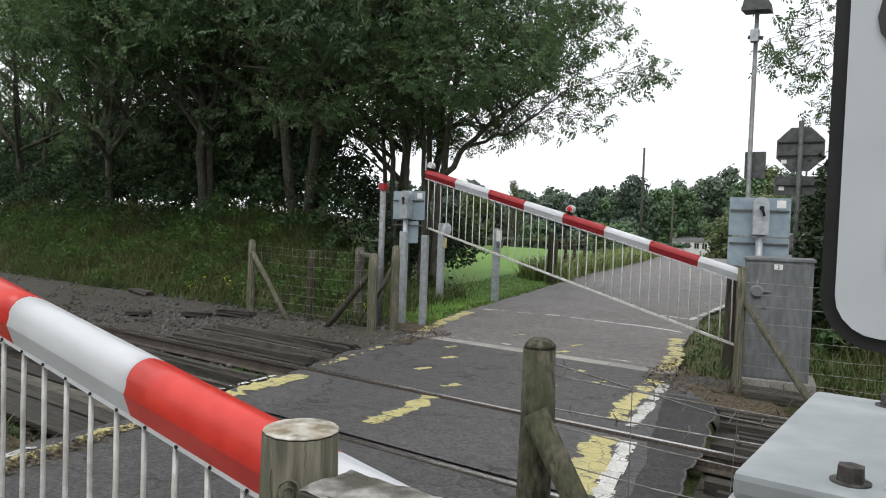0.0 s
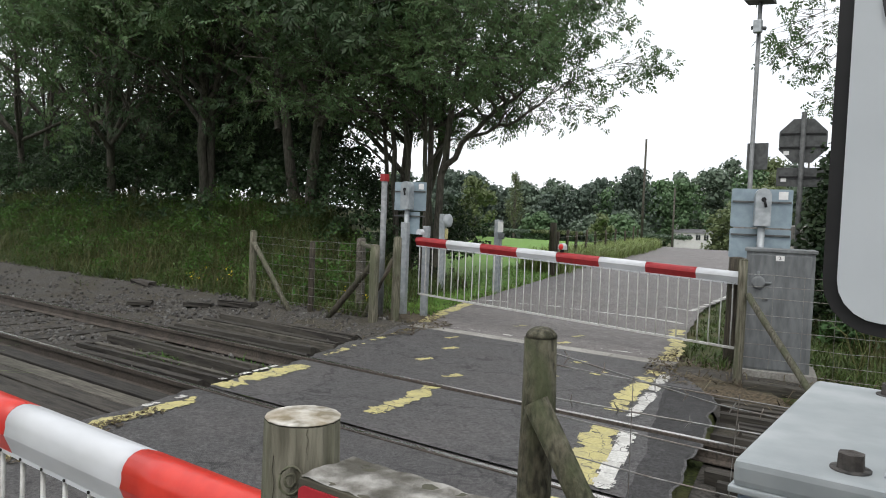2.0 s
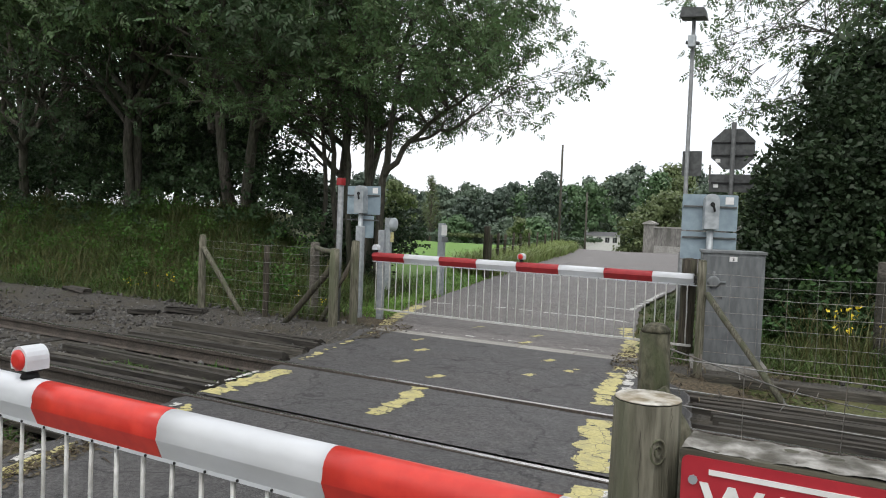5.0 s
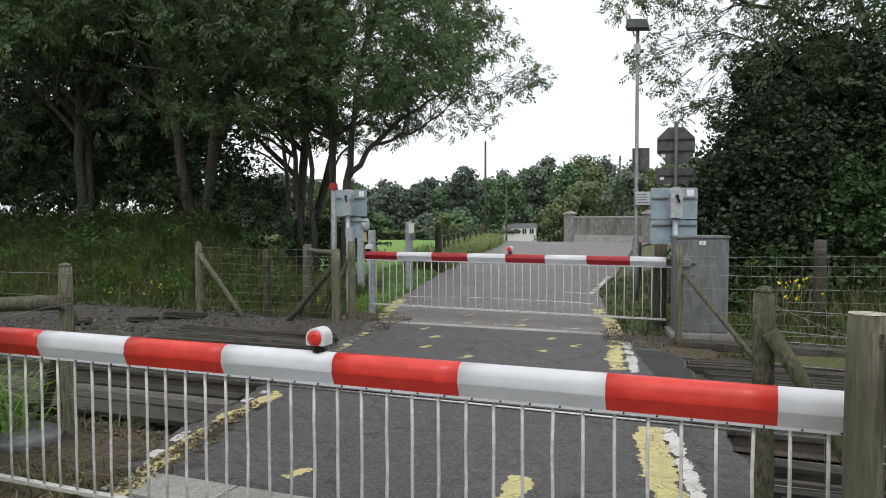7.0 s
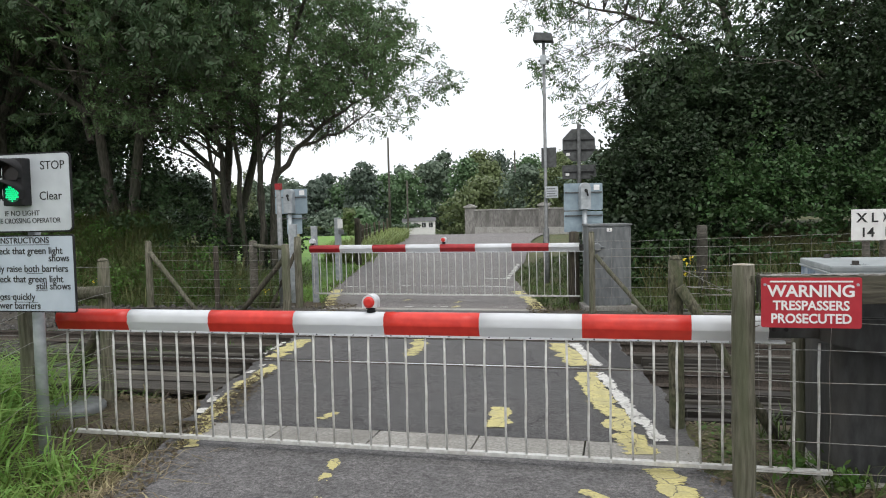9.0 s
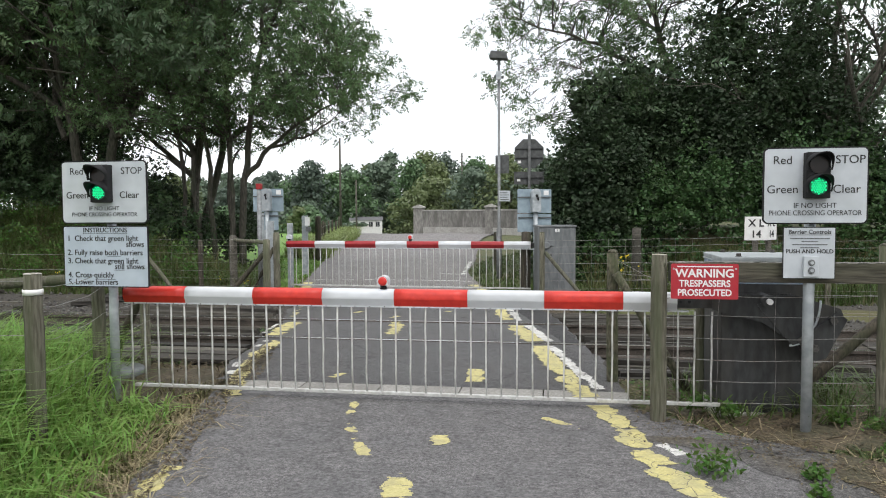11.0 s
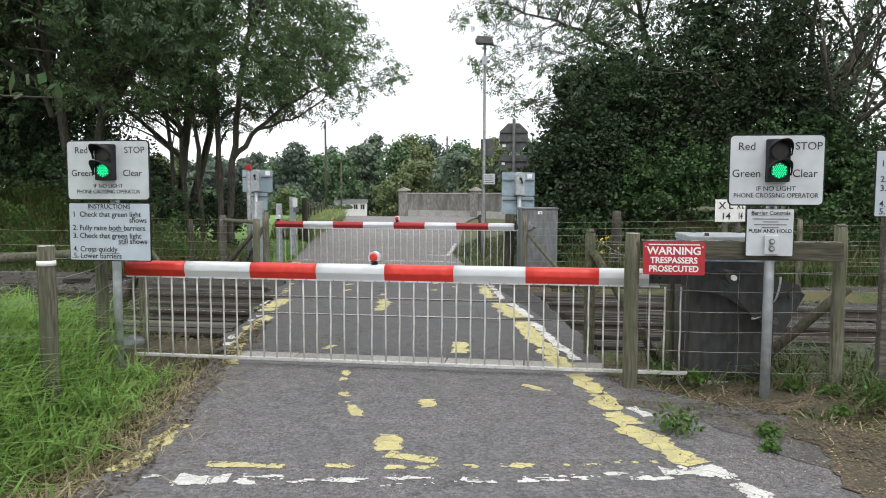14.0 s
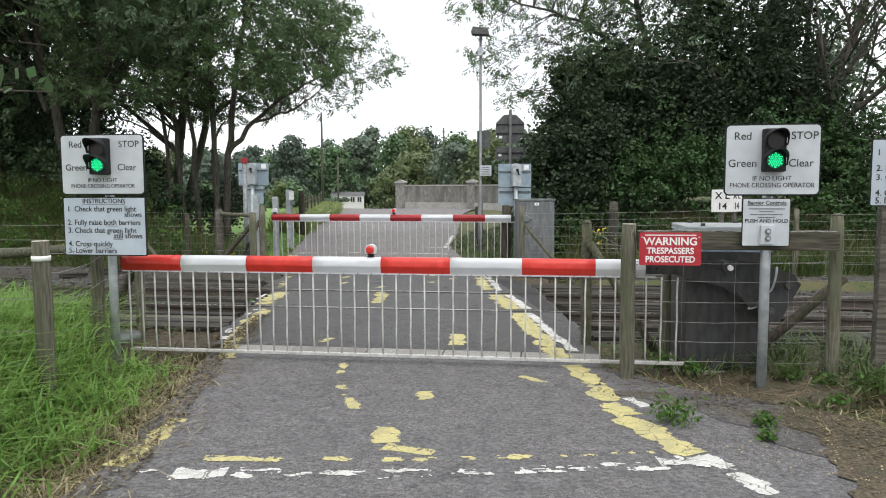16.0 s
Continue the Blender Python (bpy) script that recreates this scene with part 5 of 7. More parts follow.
def stop_back():
    t = thing("stop_sign", pose(-2.55, 13.4, 0.15, 0, 0, 8), "dark back of octagonal sign on grey post", "road sign")
    bm = bmesh.new()
    r = 0.42
    prism(bm, [(r * math.cos(radians(22.5 + 45 * k)), 3.12 + r * math.sin(radians(22.5 + 45 * k))) for k in range(8)], 0, 0.008)
    part("octagon_plate", bm, M_DARKBACK, t)
    bm = bmesh.new()
    box(bm, -0.40, 0.40, 0, 0.008, 2.30, 2.64, 0.002)
    part("lower_plate", bm, M_DARKBACK, t)
    for z in (3.24, 3.0, 2.47):
        bm = bmesh.new()
        box(bm, -0.36, 0.36, -0.02, 0.0, z - 0.015, z + 0.015, 0.002)
        part("back_rail", bm, M_BLACK, t)
    for x, z in ((-0.26, 2.90), (-0.28, 2.42)):
        bm = bmesh.new()
        box(bm, x - 0.045, x + 0.045, -0.006, -0.001, z - 0.035, z + 0.035)
        part("label", bm, M_WHITELETTER, t, "small white label")
    bm = bmesh.new()
    tube(bm, [(0, -0.05, -0.3), (0, -0.05, 3.62)], 0.045, 12)
    part("post", bm, M_DARKBACK, t)


stop_back()


def wire_pole(x, y, top, r, label):
    t = thing("telegraph_pole", pose(x, y, 0), label, "pole", "telegraph poles")
    bm = bmesh.new()
    z0 = ground_z(x, y)
    tube(bm, [(0, 0, z0 - 0.5), (0, 0, (z0 + top) / 2), (0, 0, top)], [r, r * 0.85, r * 0.7], 10)
    part("shaft", bm, M_TIMBER_GREY, t)
    if top > 7.4 and y < 60:
        return
    bm = bmesh.new()
    box(bm, -0.16, 0.16, -0.05, 0.05, top - 0.42, top - 0.36)
    part("crossbar", bm, M_TIMBER_GREY, t)


wire_pole(-18.7, 48.8, 7.5, 0.10, "tall bare wooden pole beside the lane")
wire_pole(-23.1, 68.7, 5.1, 0.11, "weathered wooden pole beyond the lane")
wire_pole(-12.5, 74, 8.2, 0.12, "weathered wooden pole among far trees")


def boundary_wall():
    t = thing("roadside_wall", pose(-0.55, 0, 0), "grey rendered wall with pale plinth and capped piers", "wall", kind="structure")
    runs = [((-13.3, 56.0), (-7.0, 52.6)), ((-6.4, 52.0), (-2.0, 47.5)), ((-2.0, 47.5), (3.0, 38))]
    for (x0, y0), (x1, y1) in runs:
        ln, ang = math.hypot(x1 - x0, y1 - y0), math.degrees(math.atan2(y1 - y0, x1 - x0))
        z = -0.4
        for nm, a, b, wd, mt in (("plinth", z, 0.42, 0.17, M_WALLPALE), ("wall_face", 0.42, 1.78, 0.14, M_WALLSTONE), ("coping", 1.78, 1.88, 0.20, M_WALLPALE)):
            bm = bmesh.new()
            box(bm, 0, ln, -wd, wd, a, b, 0.01)
            part(nm, bm, mt, t, m=pose(x0, y0, 0, 0, 0, ang))
    for x, y in ((-13.3, 56.0), (-6.7, 52.3), (-2.0, 47.5)):
        bm = bmesh.new()
        box(bm, x - 0.42, x + 0.42, y - 0.42, y + 0.42, -0.5, 2.05, 0.015)
        pr = part("pier", bm, M_WALLSTONE, t)
        bm = bmesh.new()
        prism(bm, [(x - 0.52, 2.05), (x + 0.52, 2.05), (x + 0.52, 2.14), (x, 2.34), (x - 0.52, 2.14)], y - 0.52, y + 0.52)
        part("pier_cap", bm, M_WALLPALE, pr)


boundary_wall()


def cottage(x, y, z, rz):
    t = thing("cottage", pose(x, y, z, 0, 0, rz) @ Matrix.Diagonal((0.62, 0.62, 0.62, 1)), "low white cottage with slate roof and chimney", "house")
    bm = bmesh.new()
    box(bm, 0, 7.5, 0, 4.5, -3.6, 2.35)
    part("wall", bm, M_HOUSEWHITE, t)
    bm = bmesh.new()
    a = [(-0.2, -0.25, 2.35), (7.7, -0.25, 2.35), (7.7, 2.25, 3.2), (-0.2, 2.25, 3.2), (-0.2, 4.75, 2.35), (7.7, 4.75, 2.35)]
    v = [bm.verts.new(p) for p in a]
    for f in ((0, 1, 2, 3), (3, 2, 5, 4), (0, 3, 4), (1, 5, 2), (0, 4, 5, 1)):
        bm.faces.new([v[i] for i in f])
    part("roof", bm, M_SLATE, t)
    bm = bmesh.new()
    box(bm, 0.1, 0.65, 1.95, 2.5, 2.8, 4.1, 0.02)
    ch = part("chimney", bm, M_HOUSEWHITE, t)
    for x0 in (0.8, 2.6, 4.4, 6.0):
        bm = bmesh.new()
        box(bm, x0, x0 + 0.9, -0.03, 0.0, 0.9, 2.0)
        w = part("window", bm, M_GLASS, t)
        bm = bmesh.new()
        box(bm, x0 - 0.06, x0 + 0.96, -0.07, 0.0, 0.80, 0.89)
        box(bm, x0 + 0.42, x0 + 0.48, -0.05, -0.03, 0.9, 2.0)
        part("window_frame", bm, M_HOUSEWHITE, w)


cottage(-31.6, 95.0, -0.95, 14)
gb = bmesh.new()
for k in range(7):
    box(gb, k * 0.16, k * 0.16 + 0.14, 0, 0.04, -2.5, 1.5 if k % 6 else 1.8)
solid("driveway_gate", gb, M_HOUSEWHITE, "pale boarded gate beside the cottage", "gate", m=pose(-15.6, 62.5, -0.6))


# ---- trees and plants ----
def leaves_mesh(name, centres, size, material, rng, flat=0.35, slim=0.42):
    """Pointed leaves, one small folded diamond each, at the given centres."""
    c = np.asarray(centres)
    n = len(c)
    d = rng.normal(size=(n, 3))
    d[:, 2] = d[:, 2] * 0.7 - flat
    d /= np.linalg.norm(d, axis=1)[:, None]
    s = np.cross(d, rng.normal(size=(n, 3)))
    s /= np.linalg.norm(s, axis=1)[:, None]
    ln = (size * rng.uniform(0.6, 1.3, n))[:, None]
    wd = ln * slim
    v = np.stack((c - d * ln * 0.5, c + s * wd * 0.5, c + d * ln * 0.5, c - s * wd * 0.5), axis=1).reshape(-1, 3)
    return fast_quads(name, v, material)


def sprays_mesh(name, heads, leaf, material, rng):
    """Feathered leaves: nine pointed leaflets along each hanging stalk."""
    n = len(heads)
    d = rng.normal(size=(n, 3))
    d[:, 2] = d[:, 2] * 0.5 - 0.55
    d /= np.linalg.norm(d, axis=1)[:, None]
    s = np.cross(d, rng.normal(size=(n, 3)))
    s /= np.linalg.norm(s, axis=1)[:, None]
    up = np.cross(d, s)
    size = (leaf * rng.uniform(0.75, 1.25, n))[:, None]
    out = []
    for k in range(9):
        row, side = k // 2, (1 if k % 2 else -1) if k < 8 else 0
        base = heads + d * size * (0.42 * row)
        ld = d * (0.55 if side else 1.0) + s * side * 0.85 + up * rng.normal(scale=0.22, size=(n, 1)) - np.array([0, 0, 0.18])
        ld /= np.linalg.norm(ld, axis=1)[:, None]
        w = np.cross(ld, up + rng.normal(scale=0.3, size=(n, 3)))
        w /= np.linalg.norm(w, axis=1)[:, None]
        ln = size * rng.uniform(0.75, 1.1, (n, 1))
        out.append(np.stack((base, base + ld * ln * 0.45 + w * ln * 0.19, base + ld * ln, base + ld * ln * 0.45 - w * ln * 0.19), axis=1))
    v = np.concatenate(out, axis=1).reshape(-1, 3)
    return fast_quads(name, v, material)


def grow(rng, start, direction, length, radius, depth, out, tips, droop=0.0, bend=0.25, split=(2, 4), upward=0.15):
    """Branches by halves: writes limbs (points, radii) and leafy tips."""
    pts, rad = [np.array(start)], [radius]
    d = np.array(direction, float)
    n = 4
    for k in range(n):
        d = d + rng.normal(scale=bend * 0.35, size=3) + np.array([0, 0, upward * 0.3 - droop * 0.3 * k / n])
        d /= np.linalg.norm(d)
        pts.append(pts[-1] + d * length / n)
        rad.append(radius * (1 - 0.5 * (k + 1) / n))
        if depth <= 2:
            tips.append((pts[-1], length))
    out.append((pts, rad))
    if depth == 0:
        return
    for _ in range(rng.randint(split[0], split[1] + 1)):
        f = rng.uniform(0.45, 1.0)
        i = min(n - 1, int(f * n))
        p = pts[i] + (pts[i + 1] - pts[i]) * (f * n - i)
        side = rng.normal(size=3)
        side -= d * side.dot(d)
        side /= np.linalg.norm(side)
        nd = d * 0.62 + side * rng.uniform(0.5, 0.95)
        nd[2] += upward
        nd /= np.linalg.norm(nd)
        grow(rng, p, nd, length * rng.uniform(0.58, 0.80), rad[i] * 0.62, depth - 1, out, tips, droop, bend, split, upward)


def tree(name, x, y, height, label, seed, trunks=1, spread=1.0, leaves=26000, leaf=0.15, material=None, trunk_r=0.16, lean=(0, 0), clear=0.28, depth=4, clump=0.55, droop=0.1, extra=(), z=None, cull=None):
    rng = np.random.RandomState(seed)
    t = thing(name, pose(x, y, 0), label, "tree", "trees")
    z0 = ground_z(x, y) - 0.2 if z is None else z
    limbs, tips = [], []
    for k in range(trunks):
        a = rng.uniform(0, 6.28)
        d = np.array([lean[0] + 0.16 * math.cos(a) * (trunks > 1), lean[1] + 0.16 * math.sin(a) * (trunks > 1), 1.0])
        p = np.array([0.35 * math.cos(a) * (trunks > 1), 0.35 * math.sin(a) * (trunks > 1), z0])
        h = height * clear * rng.uniform(0.85, 1.2)
        pts, rad = [p], [trunk_r * 1.25]
        for j in range(4):
            d = d / np.linalg.norm(d) + rng.normal(scale=0.05, size=3)
            pts.append(pts[-1] + d * h / 4)
            rad.append(trunk_r * (1 - 0.08 * j))
        limbs.append((pts, rad))
        top = pts[-1]
        m = 5
        for j in range(m):
            ang = a + 6.28 * j / m + rng.uniform(-.4, .4)
            up = rng.uniform(0.5, 1.5)
            nd = np.array([spread * math.cos(ang), spread * math.sin(ang), up])
            nd /= np.linalg.norm(nd)
            grow(rng, top - (0, 0, rng.uniform(0, h * 0.35)), nd, height * 0.30 * rng.uniform(0.8, 1.15), trunk_r * 0.6, depth - 1, limbs, tips, droop)
        nd = np.array([lean[0], lean[1], 1.4])
        grow(rng, top, nd / np.linalg.norm(nd), height * 0.34, trunk_r * 0.75, depth - 1, limbs, tips, droop)
    for start, direction, length, radius in extra:
        grow(rng, np.array(start), np.array(direction) / np.linalg.norm(direction), length, radius, depth - 1, limbs, tips, droop)
    bm = bmesh.new()
    for pts, rad in limbs:
        q = np.array(pts)
        if cull and rad[0] < 0.1 and not cull(q[:, 0] + x, q[:, 1] + y, q[:, 2]).all():
            continue
        if rad[0] > 0.011:
            tube(bm, [Vector(p) for p in pts], rad, 8 if rad[0] > 0.08 else 4 if rad[0] > 0.03 else 3, False)
    part("trunk", bm, M_BARK, t, "grey-brown bark")
    tp = np.array([p for p, _ in tips])
    pick = rng.randint(0, len(tp), leaves // 9)
    ball = rng.normal(size=(len(pick), 3))
    ball *= (clump * rng.uniform(0, 1, len(pick)) ** 0.5 / np.linalg.norm(ball, axis=1))[:, None]
    heads = tp[pick] + ball
    heads = heads[heads[:, 2] > z0 + height * 0.10]
    if cull:
        heads = heads[cull(heads[:, 0] + x, heads[:, 1] + y, heads[:, 2])]
    ob = new("crown", sprays_mesh("crown", heads, leaf, material or M_LEAF, rng))
    ob.parent = t
    return t


def thicket(name, x0, x1, y0, y1, h, n, leaf, material, label, seed, base=None, shape=None, category="shrub", lump_r=0.22):
    """A dense bank of leaves with an uneven front and top."""
    rng = np.random.RandomState(seed)
    out = []
    while len(out) < n:
        x, y = rng.uniform(x0, x1), rng.uniform(y0, y1)
        lump = 0.74 + 0.55 * noise.noise(Vector((x * 0.85, y * 0.85, seed))) + 0.45 * noise.noise(Vector((x * 2.3, y * 2.3, seed)))
        edge = smoothstep(y0 - 0.05, y0 + 0.9, y)
        top_h = h * max(0.05, lump) * (0.18 + 0.82 * edge)
        if shape:
            top_h *= shape(x, y)
        if top_h < 0.05:
            continue
        u = 1 - abs(rng.normal(scale=0.28))
        z = (ground_z(x, y) if base is None else base) + max(0.02, top_h * max(0.0, u))
        many = rng.randint(14, 40)
        d = rng.normal(size=(many, 3))
        d *= (lump_r * rng.uniform(0.6, 1.5) * rng.uniform(0.1, 1, (many, 1)) ** 0.4) / np.linalg.norm(d, axis=1)[:, None]
        d[:, 2] *= 0.7
        out += [tuple(q) for q in d + (x, y, max(0.05, z))]
    ob = new(name, leaves_mesh(name, out, leaf, material, rng, 0.1, 0.62))
    return tagged(ob, label, category, kind="stuff")


def blades(name, spots, material, label, seed, lo=0.2, hi=0.5, width=0.006, lean=0.35, category="grass"):
    """Grass: each blade two bent faces that taper to a point."""
    rng = np.random.RandomState(seed)
    p = np.asarray(spots)
    n = len(p)
    a = rng.uniform(0, 6.28, n)
    h = rng.uniform(lo, hi, n)
    if p.shape[1] > 3:
        h = h * p[:, 3]
        p = p[:, :3]
    w = width * rng.uniform(0.7, 1.4, n)
    l1 = rng.uniform(0.05, lean, n)
    l2 = l1 + rng.uniform(0.1, lean * 1.6, n)
    dx, dy = np.cos(a), np.sin(a)
    side = np.stack((-dy * w, dx * w, np.zeros(n)), axis=1)
    mid = p + np.stack((dx * l1 * h, dy * l1 * h, h * 0.6), axis=1)
    tip = p + np.stack((dx * l2 * h, dy * l2 * h, h * (1 - 0.25 * l2)), axis=1)
    v = np.stack((p - side, p + side, mid + side * 0.8, mid - side * 0.8, mid - side * 0.8, mid + side * 0.8, tip + side * 0.12, tip - side * 0.12), axis=1).reshape(-1, 3)
    return tagged(new(name, fast_quads(name, v, material)), label, category, kind="stuff")


def scatter(n, x0, x1, y0, y1, rng, keep=None, tuft=0.0, gain=None):
    out = []
    while len(out) < n:
        x, y = rng.uniform(x0, x1), rng.uniform(y0, y1)
        if keep and not keep(x, y):
            continue
        for _ in range(6 if tuft else 1):
            xx, yy = x + rng.normal(scale=tuft) if tuft else x, y + rng.normal(scale=tuft) if tuft else y
            z = ground_z(xx, yy)
            out.append((xx, yy, z - 0.01, gain(xx, yy) if gain else 1.0))
    return out


def off_road(x, y, margin=0.05):
    return x < along(ROAD_L, y) - margin or x > along(ROAD_R, y) + margin


rg = np.random.RandomState(3)
# tall trees on the left bank
def shaped_tree(name, x, y, label, seed, stems, inside, bounds, clumps, per, leaf, material, clump_r, limbs=(), apart=0.55):
    """Several stems, forked limbs, and leaf clumps that fill a given outline with gaps between them."""
    rng = np.random.RandomState(seed)
    t = thing(name, pose(x, y, 0), label, "tree", "trees")
    bm = bmesh.new()
    lines = []
    for pts, r0, r1 in stems + list(limbs):
        p = [np.array(pts[0], float)]
        for a, b in zip(pts, pts[1:]):
            for k in range(1, 5):
                p.append(np.array(a) + (np.array(b) - np.array(a)) * k / 4 + rng.normal(scale=0.035, size=3))
        rad = [r0 + (r1 - r0) * k / (len(p) - 1) for k in range(len(p))]
        tube(bm, [Vector(q) for q in p], rad, 10, False)
        lines += list(zip(p, rad))
    knots = np.array([p for p, _ in lines])
    lo, hi = np.array(bounds[0]), np.array(bounds[1])
    centres = []
    tries = 0
    while len(centres) < clumps and tries < clumps * 60:
        tries += 1
        c = rng.uniform(lo, hi)
        if not inside(*c):
            continue
        if centres and min(np.linalg.norm(c - q) for q in centres[-90:]) < apart:
            continue
        centres.append(c)
    heads = []
    for c in centres:
        score = np.linalg.norm(knots - c, axis=1) + 1.2 * np.maximum(0, knots[:, 2] - c[2] + 0.25)
        k = int(np.argmin(score))
        a = knots[k]
        mid = (a + c) / 2 + rng.normal(scale=0.12, size=3) + (0, 0, 0.10 * np.linalg.norm(c - a))
        length = np.linalg.norm(c - a)
        r = float(min(lines[k][1] * 0.6, 0.010 + 0.011 * length))
        tube(bm, [Vector(a), Vector((a + mid) / 2 + (0, 0, 0.04 * length)), Vector(mid), Vector((mid + c) / 2), Vector(c)], [r, r * 0.85, r * 0.65, r * 0.45, r * 0.25], 5, False)
        n = int(per * rng.uniform(0.6, 1.4))
        d = rng.normal(size=(n, 3))
        d *= (clump_r * rng.uniform(0.75, 1.25) * rng.uniform(0, 1, n) ** 0.45 / np.linalg.norm(d, axis=1))[:, None]
        d[:, 2] *= 0.75
        heads.append(c + d)
        for q in heads[-1][:4]:
            tube(bm, [Vector((mid + c) / 2), Vector(q)], [0.008, 0.004], 3, False)
    part("trunk", bm, M_BARK, t, "grey-brown bark")
    ob = new("crown", sprays_mesh("crown", np.vstack(heads), leaf, material, rng))
    ob.parent = t
    return t


ASH_R = [(2.9, 1.8), (3.5, 2.8), (4.2, 4.1), (5.1, 5.0), (6.0, 4.6), (7.1, 3.7), (9.0, 2.4), (11.0, 1.4), (12.0, 0.3)]


def ash_outline(x, y, z):
    lump = 0.55 * noise.noise(Vector((x * 0.7, y * 0.7, z * 0.7)))
    if x > along(ASH_R, z) + lump or x < -3.6 or abs(y) > 3.2 + lump:
        return False
    low = 4.35 + 0.5 * lump if x > 0.7 else 3.9 + lump
    if x > 4.0:
        low += 0.45 * (x - 4.0)
    return z > low


Z0 = ground_z(-11.3, 13.9) - 0.2
shaped_tree("ash_tree", -11.3, 13.9, "spreading ash tree with several slim pale stems", 21,
            [([(0.35, 0, Z0), (0.45, 0, 2.6), (0.7, 0.1, 4.6), (1.0, 0.3, 7.5), (1.1, 0.4, 10.5)], 0.115, 0.035), ([(0.0, 0.2, Z0), (-0.1, 0.2, 3.0), (-0.2, 0.3, 6.5), (0.2, 0.2, 10.8)], 0.10, 0.035),
             ([(-0.45, -0.1, Z0), (-0.6, -0.1, 3.0), (-0.9, -0.2, 6.5), (-0.7, 0, 10.5)], 0.085, 0.025), ([(-0.9, 0.1, Z0), (-1.2, 0.1, 3.4), (-1.7, 0.0, 7.0), (-1.8, 0.2, 10.0)], 0.09, 0.025),
             ([(-1.5, 0.3, Z0), (-1.6, 0.3, 3.0), (-2.4, 0.3, 7.5), (-2.6, 0.3, 10.0)], 0.075, 0.025), ([(0.2, -0.3, Z0), (0.25, -0.4, 3.0), (0.35, -0.9, 6.0), (0.6, -1.4, 8.8)], 0.075, 0.025)],
            ash_outline, ((-3.6, -3.4, 3.2), (6.4, 3.4, 12.0)), 680, 21, 0.118, M_LEAF, 0.52,
            [([(0.47, 0, 2.75), (1.3, -0.15, 3.6), (2.3, -0.2, 4.4), (3.5, -0.3, 4.9)], 0.085, 0.02), ([(1.3, -0.15, 3.6), (2.2, 0.2, 3.9), (3.2, 0.4, 4.5)], 0.05, 0.015), ([(0.7, 0.1, 4.6), (2.0, 0.4, 5.9), (3.5, 0.6, 6.5)], 0.07, 0.015), ([(0.9, 0.3, 6.4), (1.8, -0.4, 7.6), (2.6, -0.8, 8.4)], 0.06, 0.015)])


def thin_outline(x, y, z):
    lump = 0.9 * noise.noise(Vector((x * 0.55, y * 0.55, z * 0.55)))
    return ((x + 1.8) / 5.3) ** 2 + (y / 3.2) ** 2 + ((z - 8.1) / 4.1) ** 2 < 1 + lump and z > 4.4 + 0.95 * max(0.0, -5.1 - x)


Z1 = ground_z(2.2, 16.6) - 0.2
shaped_tree("ash_tree", 2.2, 16.6, "thin airy tree leaning over the lane", 31,
            [([(0, 0, Z1), (-0.3, 0, 4.5), (-1.2, -0.2, 7.5), (-2.4, -0.3, 10.5)], 0.16, 0.03), ([(0.4, 0.2, Z1), (0.5, 0.2, 4.5), (0.8, 0.3, 8), (0.6, 0.2, 11.5)], 0.15, 0.03)],
            thin_outline, ((-7.6, -3.4, 4.2), (4.2, 3.4, 12.4)), 430, 10, 0.12, M_LEAF, 0.50,
            [([(-0.4, 0, 4.8), (-2.0, -0.3, 6.2), (-3.6, -0.5, 7.0), (-5.6, -0.6, 7.6)], 0.08, 0.015), ([(-1.0, -0.2, 7.0), (-2.8, 0.5, 8.4), (-4.6, 0.8, 9.6)], 0.06, 0.012), ([(-0.3, 0, 4.2), (-1.8, -0.9, 5.4), (-3.4, -1.3, 5.8)], 0.05, 0.012)])
for x, y, h, s, mt, lv in ((-13.6, 15.6, 12.5, 5, M_LEAF_SHADED, 27000), (-15.2, 13.6, 12.0, 6, M_LEAF, 32000), (-17.6, 15.8, 13.0, 7, M_LEAF_SHADED, 24000), (-19.4, 13.2, 11.5, 8, M_LEAF, 38000), (-22.0, 15.6, 13.0, 9, M_LEAF_SHADED, 28000), (-24.5, 13.4, 12.0, 10, M_LEAF, 32000), (-28.5, 14.6, 12.5, 12, M_LEAF_SHADED, 25000), (-33.5, 14.5, 12.5, 13, M_LEAF, 22000), (-21.0, 19.5, 12.0, 16, M_LEAF_SHADED, 9000)):
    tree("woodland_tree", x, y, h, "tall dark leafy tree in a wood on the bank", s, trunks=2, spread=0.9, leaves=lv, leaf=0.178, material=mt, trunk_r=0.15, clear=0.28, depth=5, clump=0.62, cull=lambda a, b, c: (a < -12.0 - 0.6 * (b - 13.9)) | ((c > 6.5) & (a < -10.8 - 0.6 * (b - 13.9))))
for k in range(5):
    tree("woodland_tree", -27.0 - 5.0 * k, 21.5 + (k % 3) * 1.7, 9.0 + k % 2, "tall dark leafy tree deep in the wood", 150 + k, trunks=1, spread=1.0, leaves=4000, leaf=0.34, material=M_LEAF_SHADED, trunk_r=0.18, clear=0.22, depth=4, clump=0.9)
thicket("understorey", -46, -17.5, 15.5, 19.5, 4.6, 22000, 0.28, M_LEAF_SHADED, "dark undergrowth beneath the wood", 44, lump_r=0.5)
thicket("ivy_understorey", -40, -10.7, 13.4, 15.6, 4.3, 56000, 0.11, M_IVY_SHADED, "dark ivy and elder growing up through the wood", 47, lump_r=0.36, shape=lambda x, y: (0.42 + 0.58 * smoothstep(-12.4, -16.0, x)) * (1 - 0.55 * smoothstep(-25, -31, x)))
